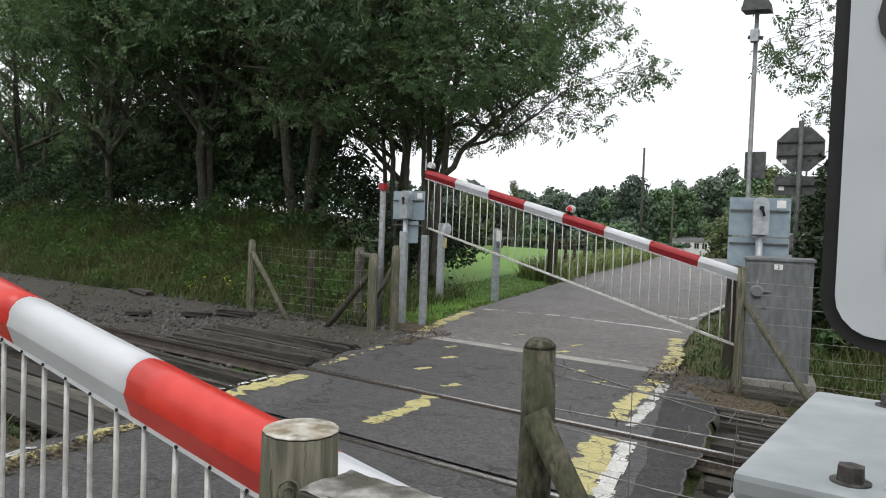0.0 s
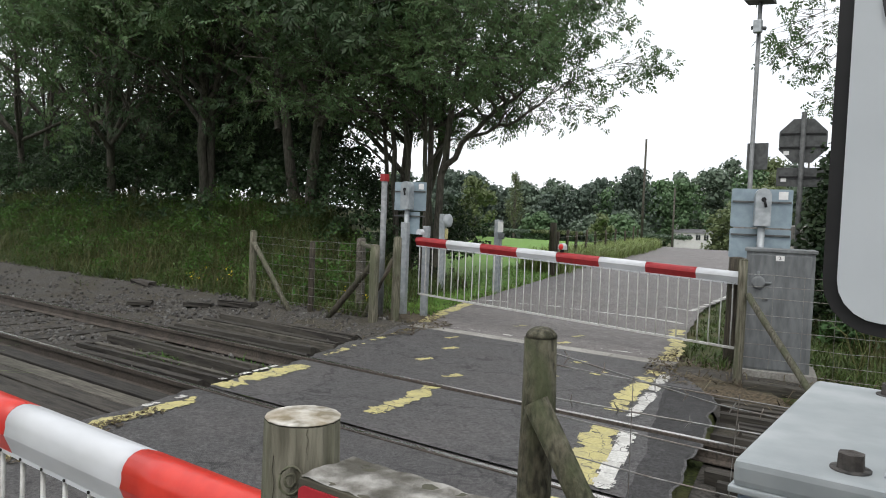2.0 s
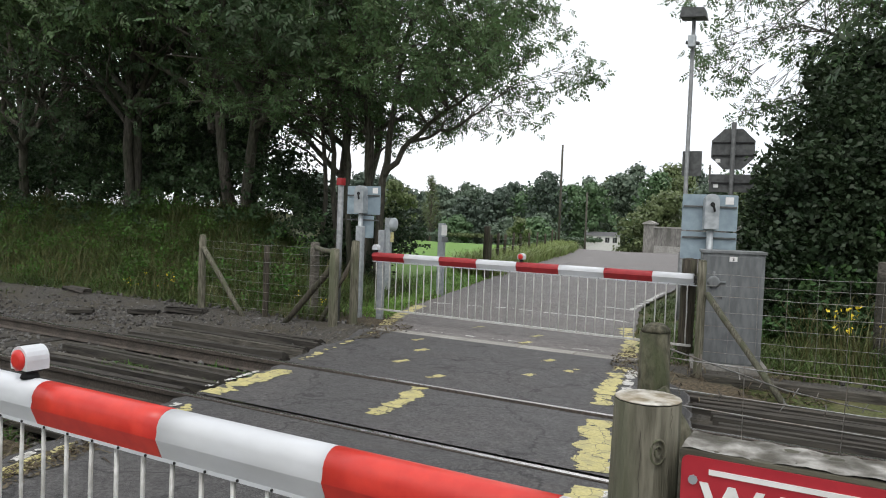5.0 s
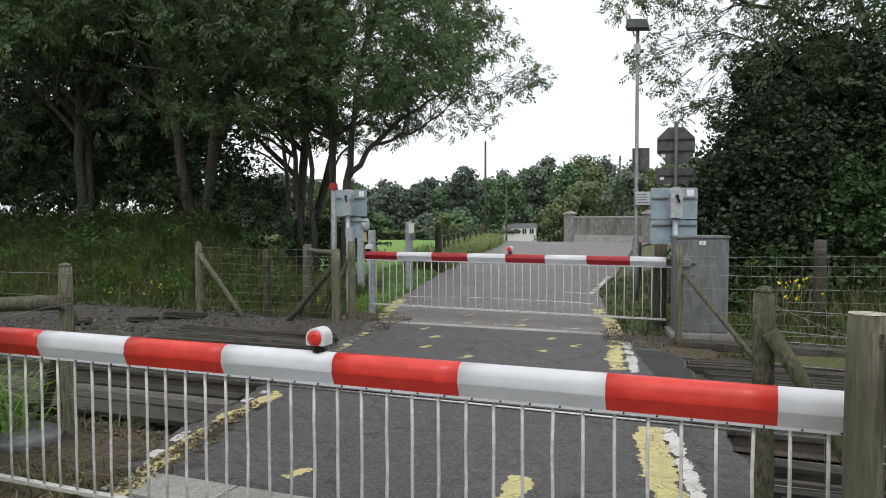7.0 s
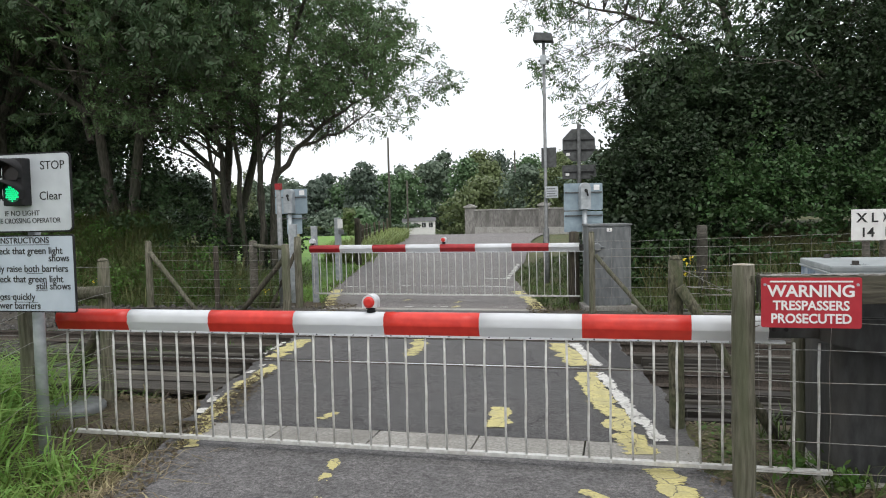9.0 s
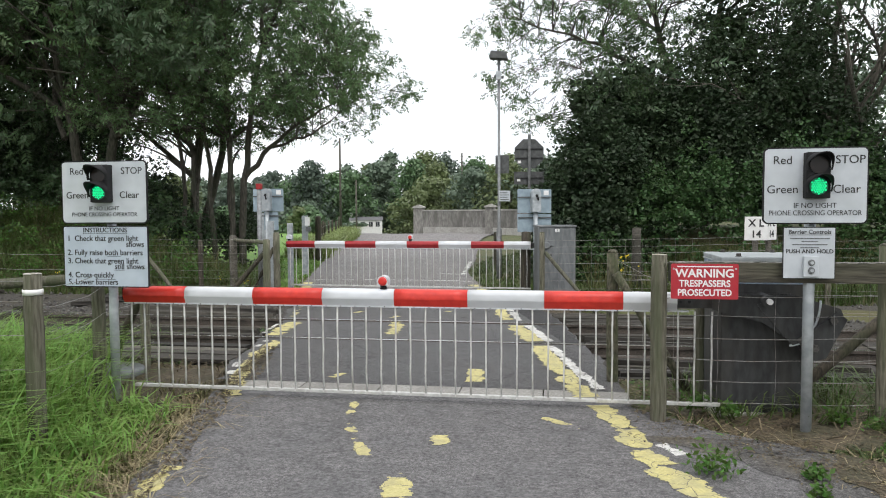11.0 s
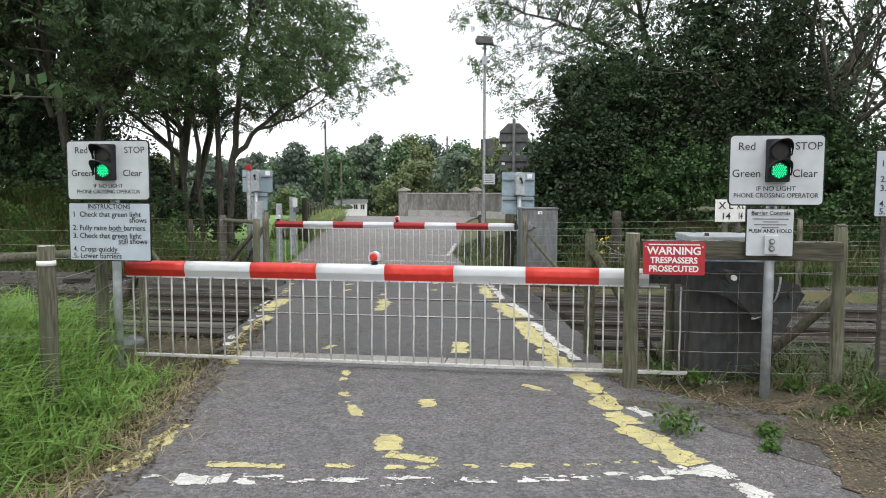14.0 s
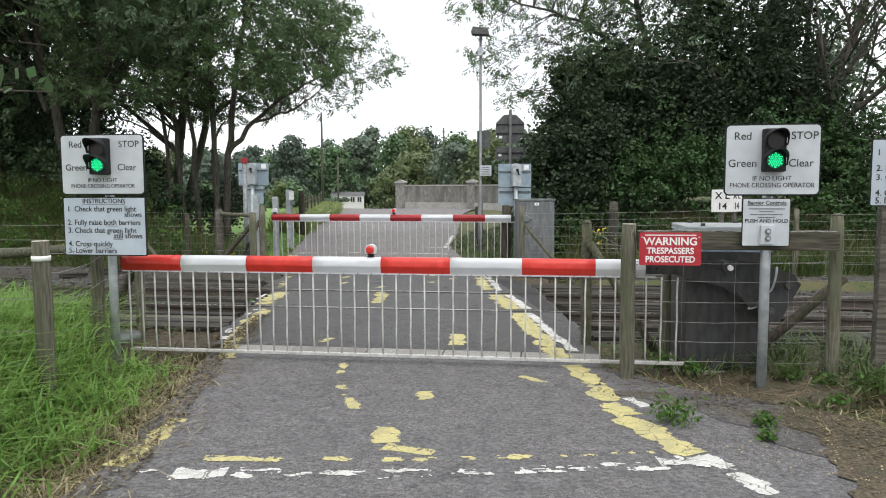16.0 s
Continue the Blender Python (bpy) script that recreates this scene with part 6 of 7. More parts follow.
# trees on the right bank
for x, y, h, s, mt, lv, tr in ((5.2, 14.4, 11.2, 32, M_LEAF_SHADED, 9500, 2), (9.4, 15.6, 11.0, 33, M_LEAF_SHADED, 4500, 1), (13.5, 13.0, 12.0, 35, M_LEAF, 5000, 1), (18.5, 13.5, 12.0, 36, M_LEAF_SHADED, 7000, 2)):
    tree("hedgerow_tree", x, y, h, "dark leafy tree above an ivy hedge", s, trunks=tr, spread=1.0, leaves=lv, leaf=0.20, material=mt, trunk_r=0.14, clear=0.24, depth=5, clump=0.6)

# banks of bramble and ivy
thicket("bramble_bank", -40, -11.4, 11.6, 17.5, 1.8, 40000, 0.12, M_BRAMBLE, "dark bramble and nettle bank under trees", 41)
thicket("ivy_hedge", -1.6, 18, 10.4, 12.9, 2.7, 50000, 0.105, M_IVY, "thick ivy and bramble hedge on the bank", 42, shape=lambda x, y: 0.35 + 0.65 * smoothstep(-1.6, 1.0, x))
IVY_TOP = [(-2.3, 0.22), (-2.0, 0.42), (-1.0, 0.58), (0.0, 0.70), (1.5, 0.76), (3.0, 0.90), (5.2, 1.0), (5.8, 0.5), (7.0, 0.24), (14, 0.2)]
thicket("ivy_clad_trees", -2.3, 14, 12.4, 15.2, 7.0, 84000, 0.115, M_IVY_SHADED, "tall mass of ivy-clad trees behind the hedge", 45, lump_r=0.46, shape=lambda x, y: along(IVY_TOP, x))
# Extra layer of large dark leaves, added to block sky and deepen the shade.
thicket("ivy_clad_stems", -1.9, 6.0, 14.2, 15.6, 6.2, 20000, 0.24, M_IVY_SHADED, "added dark leaf layer blocking sky behind the ivy mass", 48, lump_r=0.5, shape=lambda x, y: 1.15 * along(IVY_TOP, x))
thicket("elder_bush", -2.25, 0.6, 11.0, 12.9, 3.7, 15000, 0.115, M_IVY_SHADED, "leafy bush beside a road sign", 43, shape=lambda x, y: math.sqrt(max(0.02, 1 - ((x + 0.8) / 1.45) ** 2)))

thicket("nettle_patch", -34, -8.6, 8.6, 12.8, 0.8, 22000, 0.07, M_WEED, "nettles and docks among bank grass", 46, shape=lambda x, y: smoothstep(-0.2, 0.2, noise.noise(Vector((x * 0.5, y * 0.5, 3)))) * (x + 0.55 * (y + 0.86) < -4.2))
# distant trees and hedges, with haze put into their leaf colours
def far_tree(x, y, h, w, seed, material, dense=290, label="distant leafy tree beyond the fields"):
    rng = np.random.RandomState(seed)
    t = thing("distant_tree", pose(x, y, 0), label, "tree", "distant trees")
    z0 = ground_z(x, y)
    bm = bmesh.new()
    tube(bm, [(0, 0, z0 - 0.3), (0, 0, z0 + h * 0.55)], [w * 0.05, w * 0.02], 6, False)
    part("trunk", bm, M_BARK, t)
    nl = max(26, int(18 * w))
    lobes = []
    for k in range(nl):
        f = rng.uniform(0.10, 1.0)
        rr = w * 0.5 * math.sqrt(max(0.05, 1 - (2 * f - 0.95) ** 2)) * rng.uniform(0.1, 1.0)
        a = rng.uniform(0, 6.28)
        lobes.append((rr * math.cos(a), rr * math.sin(a), z0 + h * f * 0.93, w * rng.uniform(0.07, 0.15)))
    lobes = np.array(lobes)
    n = int(dense * w)
    pick = lobes[rng.randint(0, nl, n)]
    d = rng.normal(size=(n, 3))
    d /= np.linalg.norm(d, axis=1)[:, None]
    c = pick[:, :3] + d * pick[:, 3:4] * rng.uniform(0.55, 1.15, (n, 1)) * (1.2, 1.2, 0.85)
    face = d + rng.normal(scale=0.38, size=(n, 3))
    face /= np.linalg.norm(face, axis=1)[:, None]
    u = np.cross(face, rng.normal(size=(n, 3)))
    u /= np.linalg.norm(u, axis=1)[:, None]
    v = np.cross(face, u)
    size = (0.0042 * math.hypot(x, y) + 0.012 * w) * rng.uniform(0.5, 1.25, (n, 1))
    quads = np.stack((c - u * size * 0.5, c + v * size * 0.4, c + u * size * 0.5, c - v * size * 0.4), axis=1).reshape(-1, 3)
    ob = new("crown", fast_quads("crown", quads, material))
    ob.parent = t


rf = random.Random(5)
SKYLINE = [(-90, 8.6), (-71, 8.4), (-64, 7.8), (-53, 8.2), (-46, 7.4), (-39, 9.6), (-33, 8.6), (-28, 9.8), (-21, 10.4), (-12, 9.4), (10, 10.0)]
for k in range(46):
    u = -84 + k * 2.0 + rf.uniform(-1, 1)
    y = rf.uniform(96, 132)
    x = -1 + (u + 1) * y / 100
    top = 1.7 + (along(SKYLINE, u) + rf.uniform(-1.8, 1.3) - 1.7) * y / 100
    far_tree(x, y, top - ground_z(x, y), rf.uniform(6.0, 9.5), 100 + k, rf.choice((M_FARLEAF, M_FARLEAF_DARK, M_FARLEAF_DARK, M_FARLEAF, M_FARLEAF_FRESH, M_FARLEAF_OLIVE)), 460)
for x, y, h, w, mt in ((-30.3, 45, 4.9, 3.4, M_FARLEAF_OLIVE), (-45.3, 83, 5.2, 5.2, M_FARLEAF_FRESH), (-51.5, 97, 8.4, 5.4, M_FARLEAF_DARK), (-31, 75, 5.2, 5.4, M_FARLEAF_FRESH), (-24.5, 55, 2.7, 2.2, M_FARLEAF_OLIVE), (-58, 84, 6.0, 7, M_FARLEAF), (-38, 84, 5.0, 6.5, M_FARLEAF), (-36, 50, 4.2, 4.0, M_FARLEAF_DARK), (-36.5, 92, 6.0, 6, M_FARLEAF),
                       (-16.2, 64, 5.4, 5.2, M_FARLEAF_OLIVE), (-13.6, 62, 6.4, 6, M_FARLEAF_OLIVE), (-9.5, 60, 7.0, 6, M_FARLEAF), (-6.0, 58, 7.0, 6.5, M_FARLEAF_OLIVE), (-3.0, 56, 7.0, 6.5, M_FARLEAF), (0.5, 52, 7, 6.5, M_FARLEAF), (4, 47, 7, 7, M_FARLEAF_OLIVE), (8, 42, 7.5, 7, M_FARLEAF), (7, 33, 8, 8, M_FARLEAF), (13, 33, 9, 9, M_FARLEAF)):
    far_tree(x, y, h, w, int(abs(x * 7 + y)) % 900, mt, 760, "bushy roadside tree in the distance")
# thin poplar
def poplar(x, y, h, seed):
    rng = np.random.RandomState(seed)
    t = thing("poplar", pose(x, y, 0), "thin half-bare poplar beyond the field", "tree")
    z0 = ground_z(x, y)
    limbs, pts = [], []
    bm = bmesh.new()
    tube(bm, [(0, 0, z0 - 0.3), (0.1, 0, z0 + h)], [0.22, 0.02], 6, False)
    for k in range(60):
        f = rng.uniform(0.2, 0.97)
        a = rng.uniform(0, 6.28)
        ln = (1 - f) * h * 0.30 + 0.5
        p = Vector((0, 0, z0 + h * f))
        q = p + Vector((math.cos(a) * ln * 0.45, math.sin(a) * ln * 0.45, ln))
        tube(bm, [p, q], [0.05, 0.012], 4, False)
        for j in range(36):
            pts.append(np.array(p.lerp(q, rng.uniform(0.35, 1.05))) + rng.normal(scale=0.18, size=3))
    part("trunk", bm, M_BARK, t)
    ob = new("crown", leaves_mesh("crown", pts, 0.26, M_FARLEAF_OLIVE, rng))
    ob.parent = t


poplar(-50.5, 85.5, 10.4, 77)
for k in range(7):
    x0 = -66 + 5.5 * k
    y0 = 63 + 3.6 * k
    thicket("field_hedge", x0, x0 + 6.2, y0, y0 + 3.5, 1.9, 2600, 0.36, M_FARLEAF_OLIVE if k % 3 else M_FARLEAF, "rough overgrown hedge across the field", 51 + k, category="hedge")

# meadow sheet inside the field fence
mv, mf = [], []
mys = np.arange(10.4, 86, 0.7)
for y in mys:
    b = along(ROAD_L, y) - 0.35
    a = min(b - 0.4, -0.77 * (y + 0.86) - 0.6)
    for k in range(25):
        x = b + (a - b) * (k / 24) ** 1.6
        mv.append((x, y, ground_z(x, y) + 0.035))
for j in range(len(mys) - 1):
    for k in range(24):
        i = j * 25 + k
        mf.append((i, i + 25, i + 26, i + 1))
tagged(new("meadow", raw("meadow", mv, mf, M_LAWN, True)), "bright green mown meadow beyond the crossing", "field", kind="structure")

# grass
blades("long_grass", scatter(15000, -9.5, -4.2, -4.6, 1.2, rg, lambda x, y: x < along(ROAD_L, y) - 0.24 - (0.75 if y > -0.35 else 0) and not (y > -0.1 and x > -6.6), 0.05, lambda x, y: 0.45 + 0.75 * smoothstep(0.3, 1.6, along(ROAD_L, y) - x)), M_GRASS, "long lush green grass on the verge", 61, 0.24, 0.68, 0.0085, 0.8)
blades("verge_grass", scatter(4200, -9.5, -4.0, -5.0, 0.6, rg, lambda x, y: x < along(ROAD_L, y) - 0.05, 0.06), M_GRASS_DRY, "short dry grass at the lane edge", 62, 0.08, 0.24, 0.005, 0.6)
blades("bank_grass", scatter(30000, -32, -7.9, 8.1, 13.6, rg, lambda x, y: off_road(x, y, 0.9), 0.10, lambda x, y: 0.32 + 0.4 * smoothstep(8.2, 10, y) + 0.55 * noise.noise(Vector((x * 0.8, y * 0.8, 7)))), M_GRASS_BANK, "rough tall grass on the bank", 63, 0.22, 0.75, 0.008, 1.1)
blades("seeding_grass", scatter(9000, -32, -8.0, 8.2, 13.8, rg, lambda x, y: off_road(x, y, 0.9), 0.16, lambda x, y: 0.7 + 0.6 * noise.noise(Vector((x * 0.6, y * 0.6, 9)))), M_GRASS_DRY, "tall seeding grass on the bank", 64, 0.4, 1.0, 0.005, 0.5)
blades("verge_grass", scatter(12000, -2.6, 14, 8.1, 11.4, rg, lambda x, y: x > along(ROAD_R, y) + 0.3, 0.09, lambda x, y: 0.35 + 0.65 * smoothstep(-1.0, 1.0, x)), M_GRASS_BANK, "rough green grass below the hedge", 65, 0.25, 0.65, 0.009, 0.4)
blades("seeding_grass", scatter(3500, -1.2, 16, 8.4, 11.4, rg, None, 0.1), M_GRASS_DRY, "tall dry grass below the hedge", 66, 0.4, 0.95, 0.007, 0.3)
blades("verge_grass", scatter(9000, -4.4, -1.0, 8.2, 22, rg, lambda x, y: x > along(ROAD_R, y) + 0.1, 0.08), M_GRASS_BANK, "short grass on the far verge", 67, 0.06, 0.18, 0.009, 0.9)
blades("verge_grass", scatter(13000, -14, -7.2, 9.2, 22, rg, lambda x, y: x < along(ROAD_L, y) - 0.15 and x > along(ROAD_L, y) - 2.2, 0.08), M_GRASS, "short grass on the far verge", 68, 0.05, 0.15, 0.009, 0.9)
blades("fence_grass", scatter(15000, -20, -10.4, 20, 48, rg, lambda x, y: abs(x - along(ROAD_L, y) + 0.75) < 0.7, 0.15), M_GRASS_PALE, "tall pale grass along the field fence", 69, 0.3, 0.95, 0.016, 0.45)
blades("verge_grass", scatter(5000, -0.6, 7, -0.9, 1.5, rg, lambda x, y: x > along(ROAD_R, y) + 0.1 and (y > 0.1 or x > 0.9) and not (-0.4 < x < 0.5 and 0.5 < y < 1.4), 0.07), M_GRASS_BANK, "weeds and grass round the posts", 70, 0.08, 0.36, 0.007, 0.9)
blades("track_weeds", scatter(420, -8.2, -6.3, 3.4, 4.8, rg, lambda x, y: noise.noise(Vector((x * 1.6, y * 1.6, 2))) > 0.18, 0.07), M_WEED, "weeds growing between the rails", 71, 0.08, 0.2, 0.010, 0.7)
blades("dead_stalks", scatter(420, -7.2, -4.5, -0.2, 2.2, rg, lambda x, y: x < along(ROAD_L, y) + 0.1, 0.08), M_STRAW, "dead stalks and litter on the verge", 72, 0.05, 0.2, 0.006, 2.2)
blades("dead_stalks", scatter(1500, -1.0, 5, -3.2, 0.6, rg, lambda x, y: x > along(ROAD_R, y) - 0.6 - 0.5 * (y < -0.8), 0.09), M_STRAW, "dead stalks and litter on old asphalt", 73, 0.04, 0.16, 0.006, 2.4)
blades("dead_stalks", scatter(220, -2.8, -1.0, 6.9, 8.6, rg, lambda x, y: x > along(ROAD_R, y) - 0.25, 0.08), M_STRAW, "dead stalks beside the far cabinet", 74, 0.05, 0.22, 0.007, 2.0)
blades("dead_stalks", scatter(600, -9.5, -6.6, 7.3, 8.4, rg, lambda x, y: x < along(ROAD_L, y), 0.09), M_STRAW, "dead stalks along the far fence", 75, 0.05, 0.25, 0.007, 2.0)


def flowers(name, spots, label):
    t = thing(name, pose(0, 0, 0), label, "flower", "yellow weeds")
    rng = np.random.RandomState(int(abs(spots[0][0]) * 100))
    heads, stems = [], bmesh.new()
    for x, y, h in spots:
        z = ground_z(x, y)
        tube(stems, [(x, y, z), (x + 0.02, y, z + h * 0.6), (x, y, z + h)], 0.006, 4, False)
        for _ in range(9 if h < 0.6 else 36):
            heads.append((x + rng.normal(scale=0.05 + 0.05 * (h > 0.6)), y + rng.normal(scale=0.05), z + h + rng.normal(scale=0.03) - (rng.uniform(0, 0.35) if h > 0.6 else 0)))
    part("stem", stems, M_WEED, t)
    ob = new("blossom", leaves_mesh("blossom", heads, 0.05 if spots[0][2] > 0.6 else 0.028, M_FLOWER, rng, 0.0, 0.9))
    ob.parent = t


flowers("ragwort", [(-0.5, 8.7, 0.9)], "yellow flowering ragwort by the wire fence")
for k in range(8):
    x = rf.uniform(-15, -8.2)
    flowers("buttercup", [(x, rf.uniform(8.15, 8.9), rf.uniform(0.2, 0.45))], "small yellow flowers in the bank grass")


def weed(x, y, s, seed):
    rng = np.random.RandomState(seed)
    c = [(rng.normal(scale=0.10 * s), rng.normal(scale=0.10 * s), 0.02 + abs(rng.normal(scale=0.10 * s))) for _ in range(int(260 * s))]
    ob = new("weed", leaves_mesh("weed", c, 0.05, M_WEED, rng, -0.3, 0.5))
    ob.matrix_basis = pose(x, y, 0.0)
    tagged(ob, "low leafy weed growing through the asphalt", "weed", "weeds", "stuff")


for x, y, s in ((-0.72, -1.33, 0.8), (-0.10, -1.35, 0.4), (-0.16, -1.66, 0.3), (-0.55, 0.3, 0.7), (-0.3, 0.12, 0.5), (0.5, -0.05, 0.45), (0.75, -0.2, 0.5), (1.0, -0.35, 0.8), (1.15, -0.3, 0.7), (0.62, -0.75, 0.35)):
    weed(x, y, s, int(1000 + x * 100 + y * 10))


# twig beside the lane
tw = thing("hanging_twig", pose(-3.42, -4.4, 2.06), "leafy twig hanging beside the lane", "twig")
bm = bmesh.new()
tube(bm, [(-1.6, 0.1, 0.35), (-0.6, 0.05, 0.12), (-0.1, 0, -0.02), (0.12, 0, -0.03)], [0.012, 0.008, 0.004, 0.002], 5, False)
part("stem", bm, M_BARK, tw)
rng = np.random.RandomState(9)
c = [(-0.9 + 1.0 * f + rng.normal(scale=0.03), rng.normal(scale=0.04), 0.17 - 0.2 * f + rng.normal(scale=0.03)) for f in rng.uniform(0, 1, 30)]
ob = new("leaf_spray", leaves_mesh("leaf_spray", c, 0.075, M_LEAF, rng))
ob.parent = tw
# unseen trees added behind the viewer, to close the place and block sky
for x, y, s in ((-9, -12, 81), (7, -11, 82), (-1, -20, 83), (-14, -4, 84), (11, -3, 85)):
    tree("unseen_lane_tree", x, y, 9.5, "unseen leafy tree added beside the lane", s, trunks=1, leaves=3000, leaf=0.36, depth=3, clump=0.7)


def litter(name, n, x0, x1, y0, y1, keep, label, seed, size=0.035, material=None):
    """Fallen leaves and crumbs lying flat."""
    rng = np.random.RandomState(seed)
    c = []
    while len(c) < n:
        x, y = rng.uniform(x0, x1), rng.uniform(y0, y1)
        if keep(x, y):
            z = max(ground_z(x, y), road_z(x, y) + 0.004 if not off_road(x, y, 0.0) else -9)
            c.append((x, y, z + 0.006 + rng.uniform(0, 0.012)))
    c = np.array(c)
    a = rng.uniform(0, 6.28, n)
    d = np.stack((np.cos(a), np.sin(a), rng.normal(scale=0.25, size=n)), axis=1)
    s = np.stack((-np.sin(a), np.cos(a), rng.normal(scale=0.25, size=n)), axis=1)
    ln = (size * rng.uniform(0.4, 1.3, n))[:, None]
    v = np.stack((c - d * ln * 0.5, c + s * ln * 0.28, c + d * ln * 0.5, c - s * ln * 0.28), axis=1).reshape(-1, 3)
    tagged(new(name, fast_quads(name, v, material or M_STRAW)), label, "leaf litter", kind="stuff")


edge_l = lambda x, y: along(ROAD_L, y) - x
edge_r = lambda x, y: x - along(ROAD_R, y)
patch = lambda x, y, k: noise.noise(Vector((x * 1.3, y * 1.3, k)))
litter("leaf_litter", 7000, -7.4, -4.0, -3.5, 2.2, lambda x, y: -0.22 + 0.2 * patch(x, y, 1) < edge_l(x, y) < 1.2 and rg.uniform() < 1.2 - edge_l(x, y), "brown dead leaves along the lane edge", 91)
litter("leaf_litter", 7000, -7.2, -4.6, 0.3, 2.6, lambda x, y: edge_l(x, y) > -0.15 + 0.25 * patch(x, y, 2), "brown dead leaves beside the barrier", 92, 0.04)
litter("leaf_litter", 9000, -1.2, 5, -4.0, 0.6, lambda x, y: edge_r(x, y) > -1.1 + 1.3 * patch(x, y, 3) + 0.5 * (y < -1.5), "brown dead leaves and twigs on old asphalt", 93, 0.026)
litter("leaf_litter", 4500, -3.2, -0.6, 6.8, 9.0, lambda x, y: edge_r(x, y) > -0.35 + 0.5 * patch(x, y, 4), "brown dead leaves beside the far post", 94, 0.045)
litter("leaf_litter", 4500, -9, -6.2, 6.6, 9.0, lambda x, y: edge_l(x, y) > -0.3 + 0.5 * patch(x, y, 5), "brown dead leaves along the far fence", 95, 0.045)
litter("moss_crumbs", 1200, -6.8, -5.2, 2.6, 5.1, lambda x, y: 0.12 < edge_l(x, y) < 0.5, "green mossy crumbs beside the rail", 96, 0.03, M_WEED)
litter("leaf_litter", 5000, -10.5, -5.6, 1.7, 3.1, lambda x, y: edge_l(x, y) > 0.1 and patch(x, y, 12) > -0.15, "brown leaf crumbs over old boards", 101, 0.035)
blades("track_weeds", scatter(500, -9.5, -6.0, 1.8, 3.0, rg, lambda x, y: noise.noise(Vector((x * 1.4, y * 1.4, 6))) > 0.1, 0.07), M_WEED, "weeds growing between old boards", 76, 0.05, 0.16, 0.009, 0.9)
blades("bank_grass", scatter(2500, -24, -8.2, 7.5, 8.5, rg, lambda x, y: noise.noise(Vector((x * 1.1, y * 1.1, 13))) > 0.35 - 0.7 * (y - 7.5), 0.08), M_GRASS_BANK, "thin grass creeping onto the ballast", 77, 0.08, 0.3, 0.007, 0.9)
blades("dead_straw", scatter(1700, -5.4, -3.9, -4.2, 0.1, rg, lambda x, y: -0.16 + 0.15 * patch(x, y, 21) < edge_l(x, y) < 0.32, 0.05), M_STRAW_PALE, "bleached dead grass along the lane edge", 78, 0.05, 0.2, 0.004, 2.6, "dead grass")
blades("dead_straw", scatter(1500, -0.9, 3.5, -3.8, 0.4, rg, lambda x, y: edge_r(x, y) > -0.7 and patch(x, y, 22) > 0.05, 0.08), M_STRAW_PALE, "bleached dead grass on crumbling asphalt", 79, 0.05, 0.18, 0.004, 2.6, "dead grass")
blades("apron_grass", scatter(900, -0.6, 3.5, -3.4, 0.0, rg, lambda x, y: edge_r(x, y) > -0.5 and patch(x, y, 23) > 0.22, 0.07), M_GRASS_BANK, "thin green grass in crumbling asphalt", 80, 0.04, 0.16, 0.006, 1.2)
litter("leaf_litter", 9000, -0.9, 3.6, -4.0, 0.2, lambda x, y: edge_r(x, y) > -0.75 + 0.9 * patch(x, y, 24), "brown dead leaves and crumbs over old asphalt", 102, 0.026)
litter("leaf_litter", 9000, -0.3, 3.6, -3.6, -0.2, lambda x, y: x > 0.25 + 0.9 * patch(x, y, 31) - 0.25 * (y + 1.0), "brown leaf crumbs and bark on the verge", 103, 0.024)
strip("verge_mould", lambda y: 0.15 + 0.08 * (y + 1.3) + rag(y, 14.0, 0.22), lambda y: along(ROAD_R, y) + 0.04, -4.4, -0.7, 0.08, 0.0095, M_LITTER, "brown leaf mould over crumbling asphalt", "leaf mould")
litter("pale_crumbs", 3500, -0.6, 3.6, -3.6, -0.2, lambda x, y: x > 0.1 + 0.9 * patch(x, y, 32), "bleached straw crumbs on the verge", 104, 0.022, M_STRAW_PALE)
# patch of old dark asphalt and earth at the right of the stopping place
strip("old_apron", lambda y: along(ROAD_R, y) - 1.0 + rag(y, 4.0, 0.25), lambda y: along(ROAD_R, y) + 0.02, -4.5, -0.55, 0.12, 0.004, M_ASPHALT_OLD, "crumbling dark asphalt apron beside the lane", "road")

def bed(x_of, wide, y0, y1, label):
    """Leaf mould lying on the soil."""
    ys = np.arange(y0, y1 + 0.01, 0.11)
    verts, faces = [], []
    for y in ys:
        for k in range(17):
            x = x_of(y) + wide * k / 16 + rag(y, 6.0 + k, 0.05)
            e = min(k, 16 - k, (y - y0) / 0.11, (y1 - y) / 0.11)
            verts.append((x, y, max(ground_z(x, y), -0.075) + (0.022 if e > 1.2 else -0.03) + 0.012 * noise.noise(Vector((x * 9, y * 9, 2)))))
    for j in range(len(ys) - 1):
        for k in range(16):
            a = j * 17 + k
            faces.append((a, a + 1, a + 18, a + 17))
    tagged(new("leaf_mould", raw("leaf_mould", verts, faces, M_LITTER, True)), label, "leaf mould", kind="structure")


bed(lambda y: along(ROAD_L, y) - 2.3, 2.3, -0.5, 1.7, "dark leaf mould beside the barrier tip")
bed(lambda y: along(ROAD_R, y) + 0.02, 3.4, -0.7, 1.75, "brown leaf mould round the posts")
bed(lambda y: along(ROAD_R, y) + 0.02, 1.1, 7.0, 8.9, "brown leaf mould by the far post")
bed(lambda y: along(ROAD_L, y) - 1.3, 1.3, 7.6, 9.4, "brown leaf mould by the far gate post")
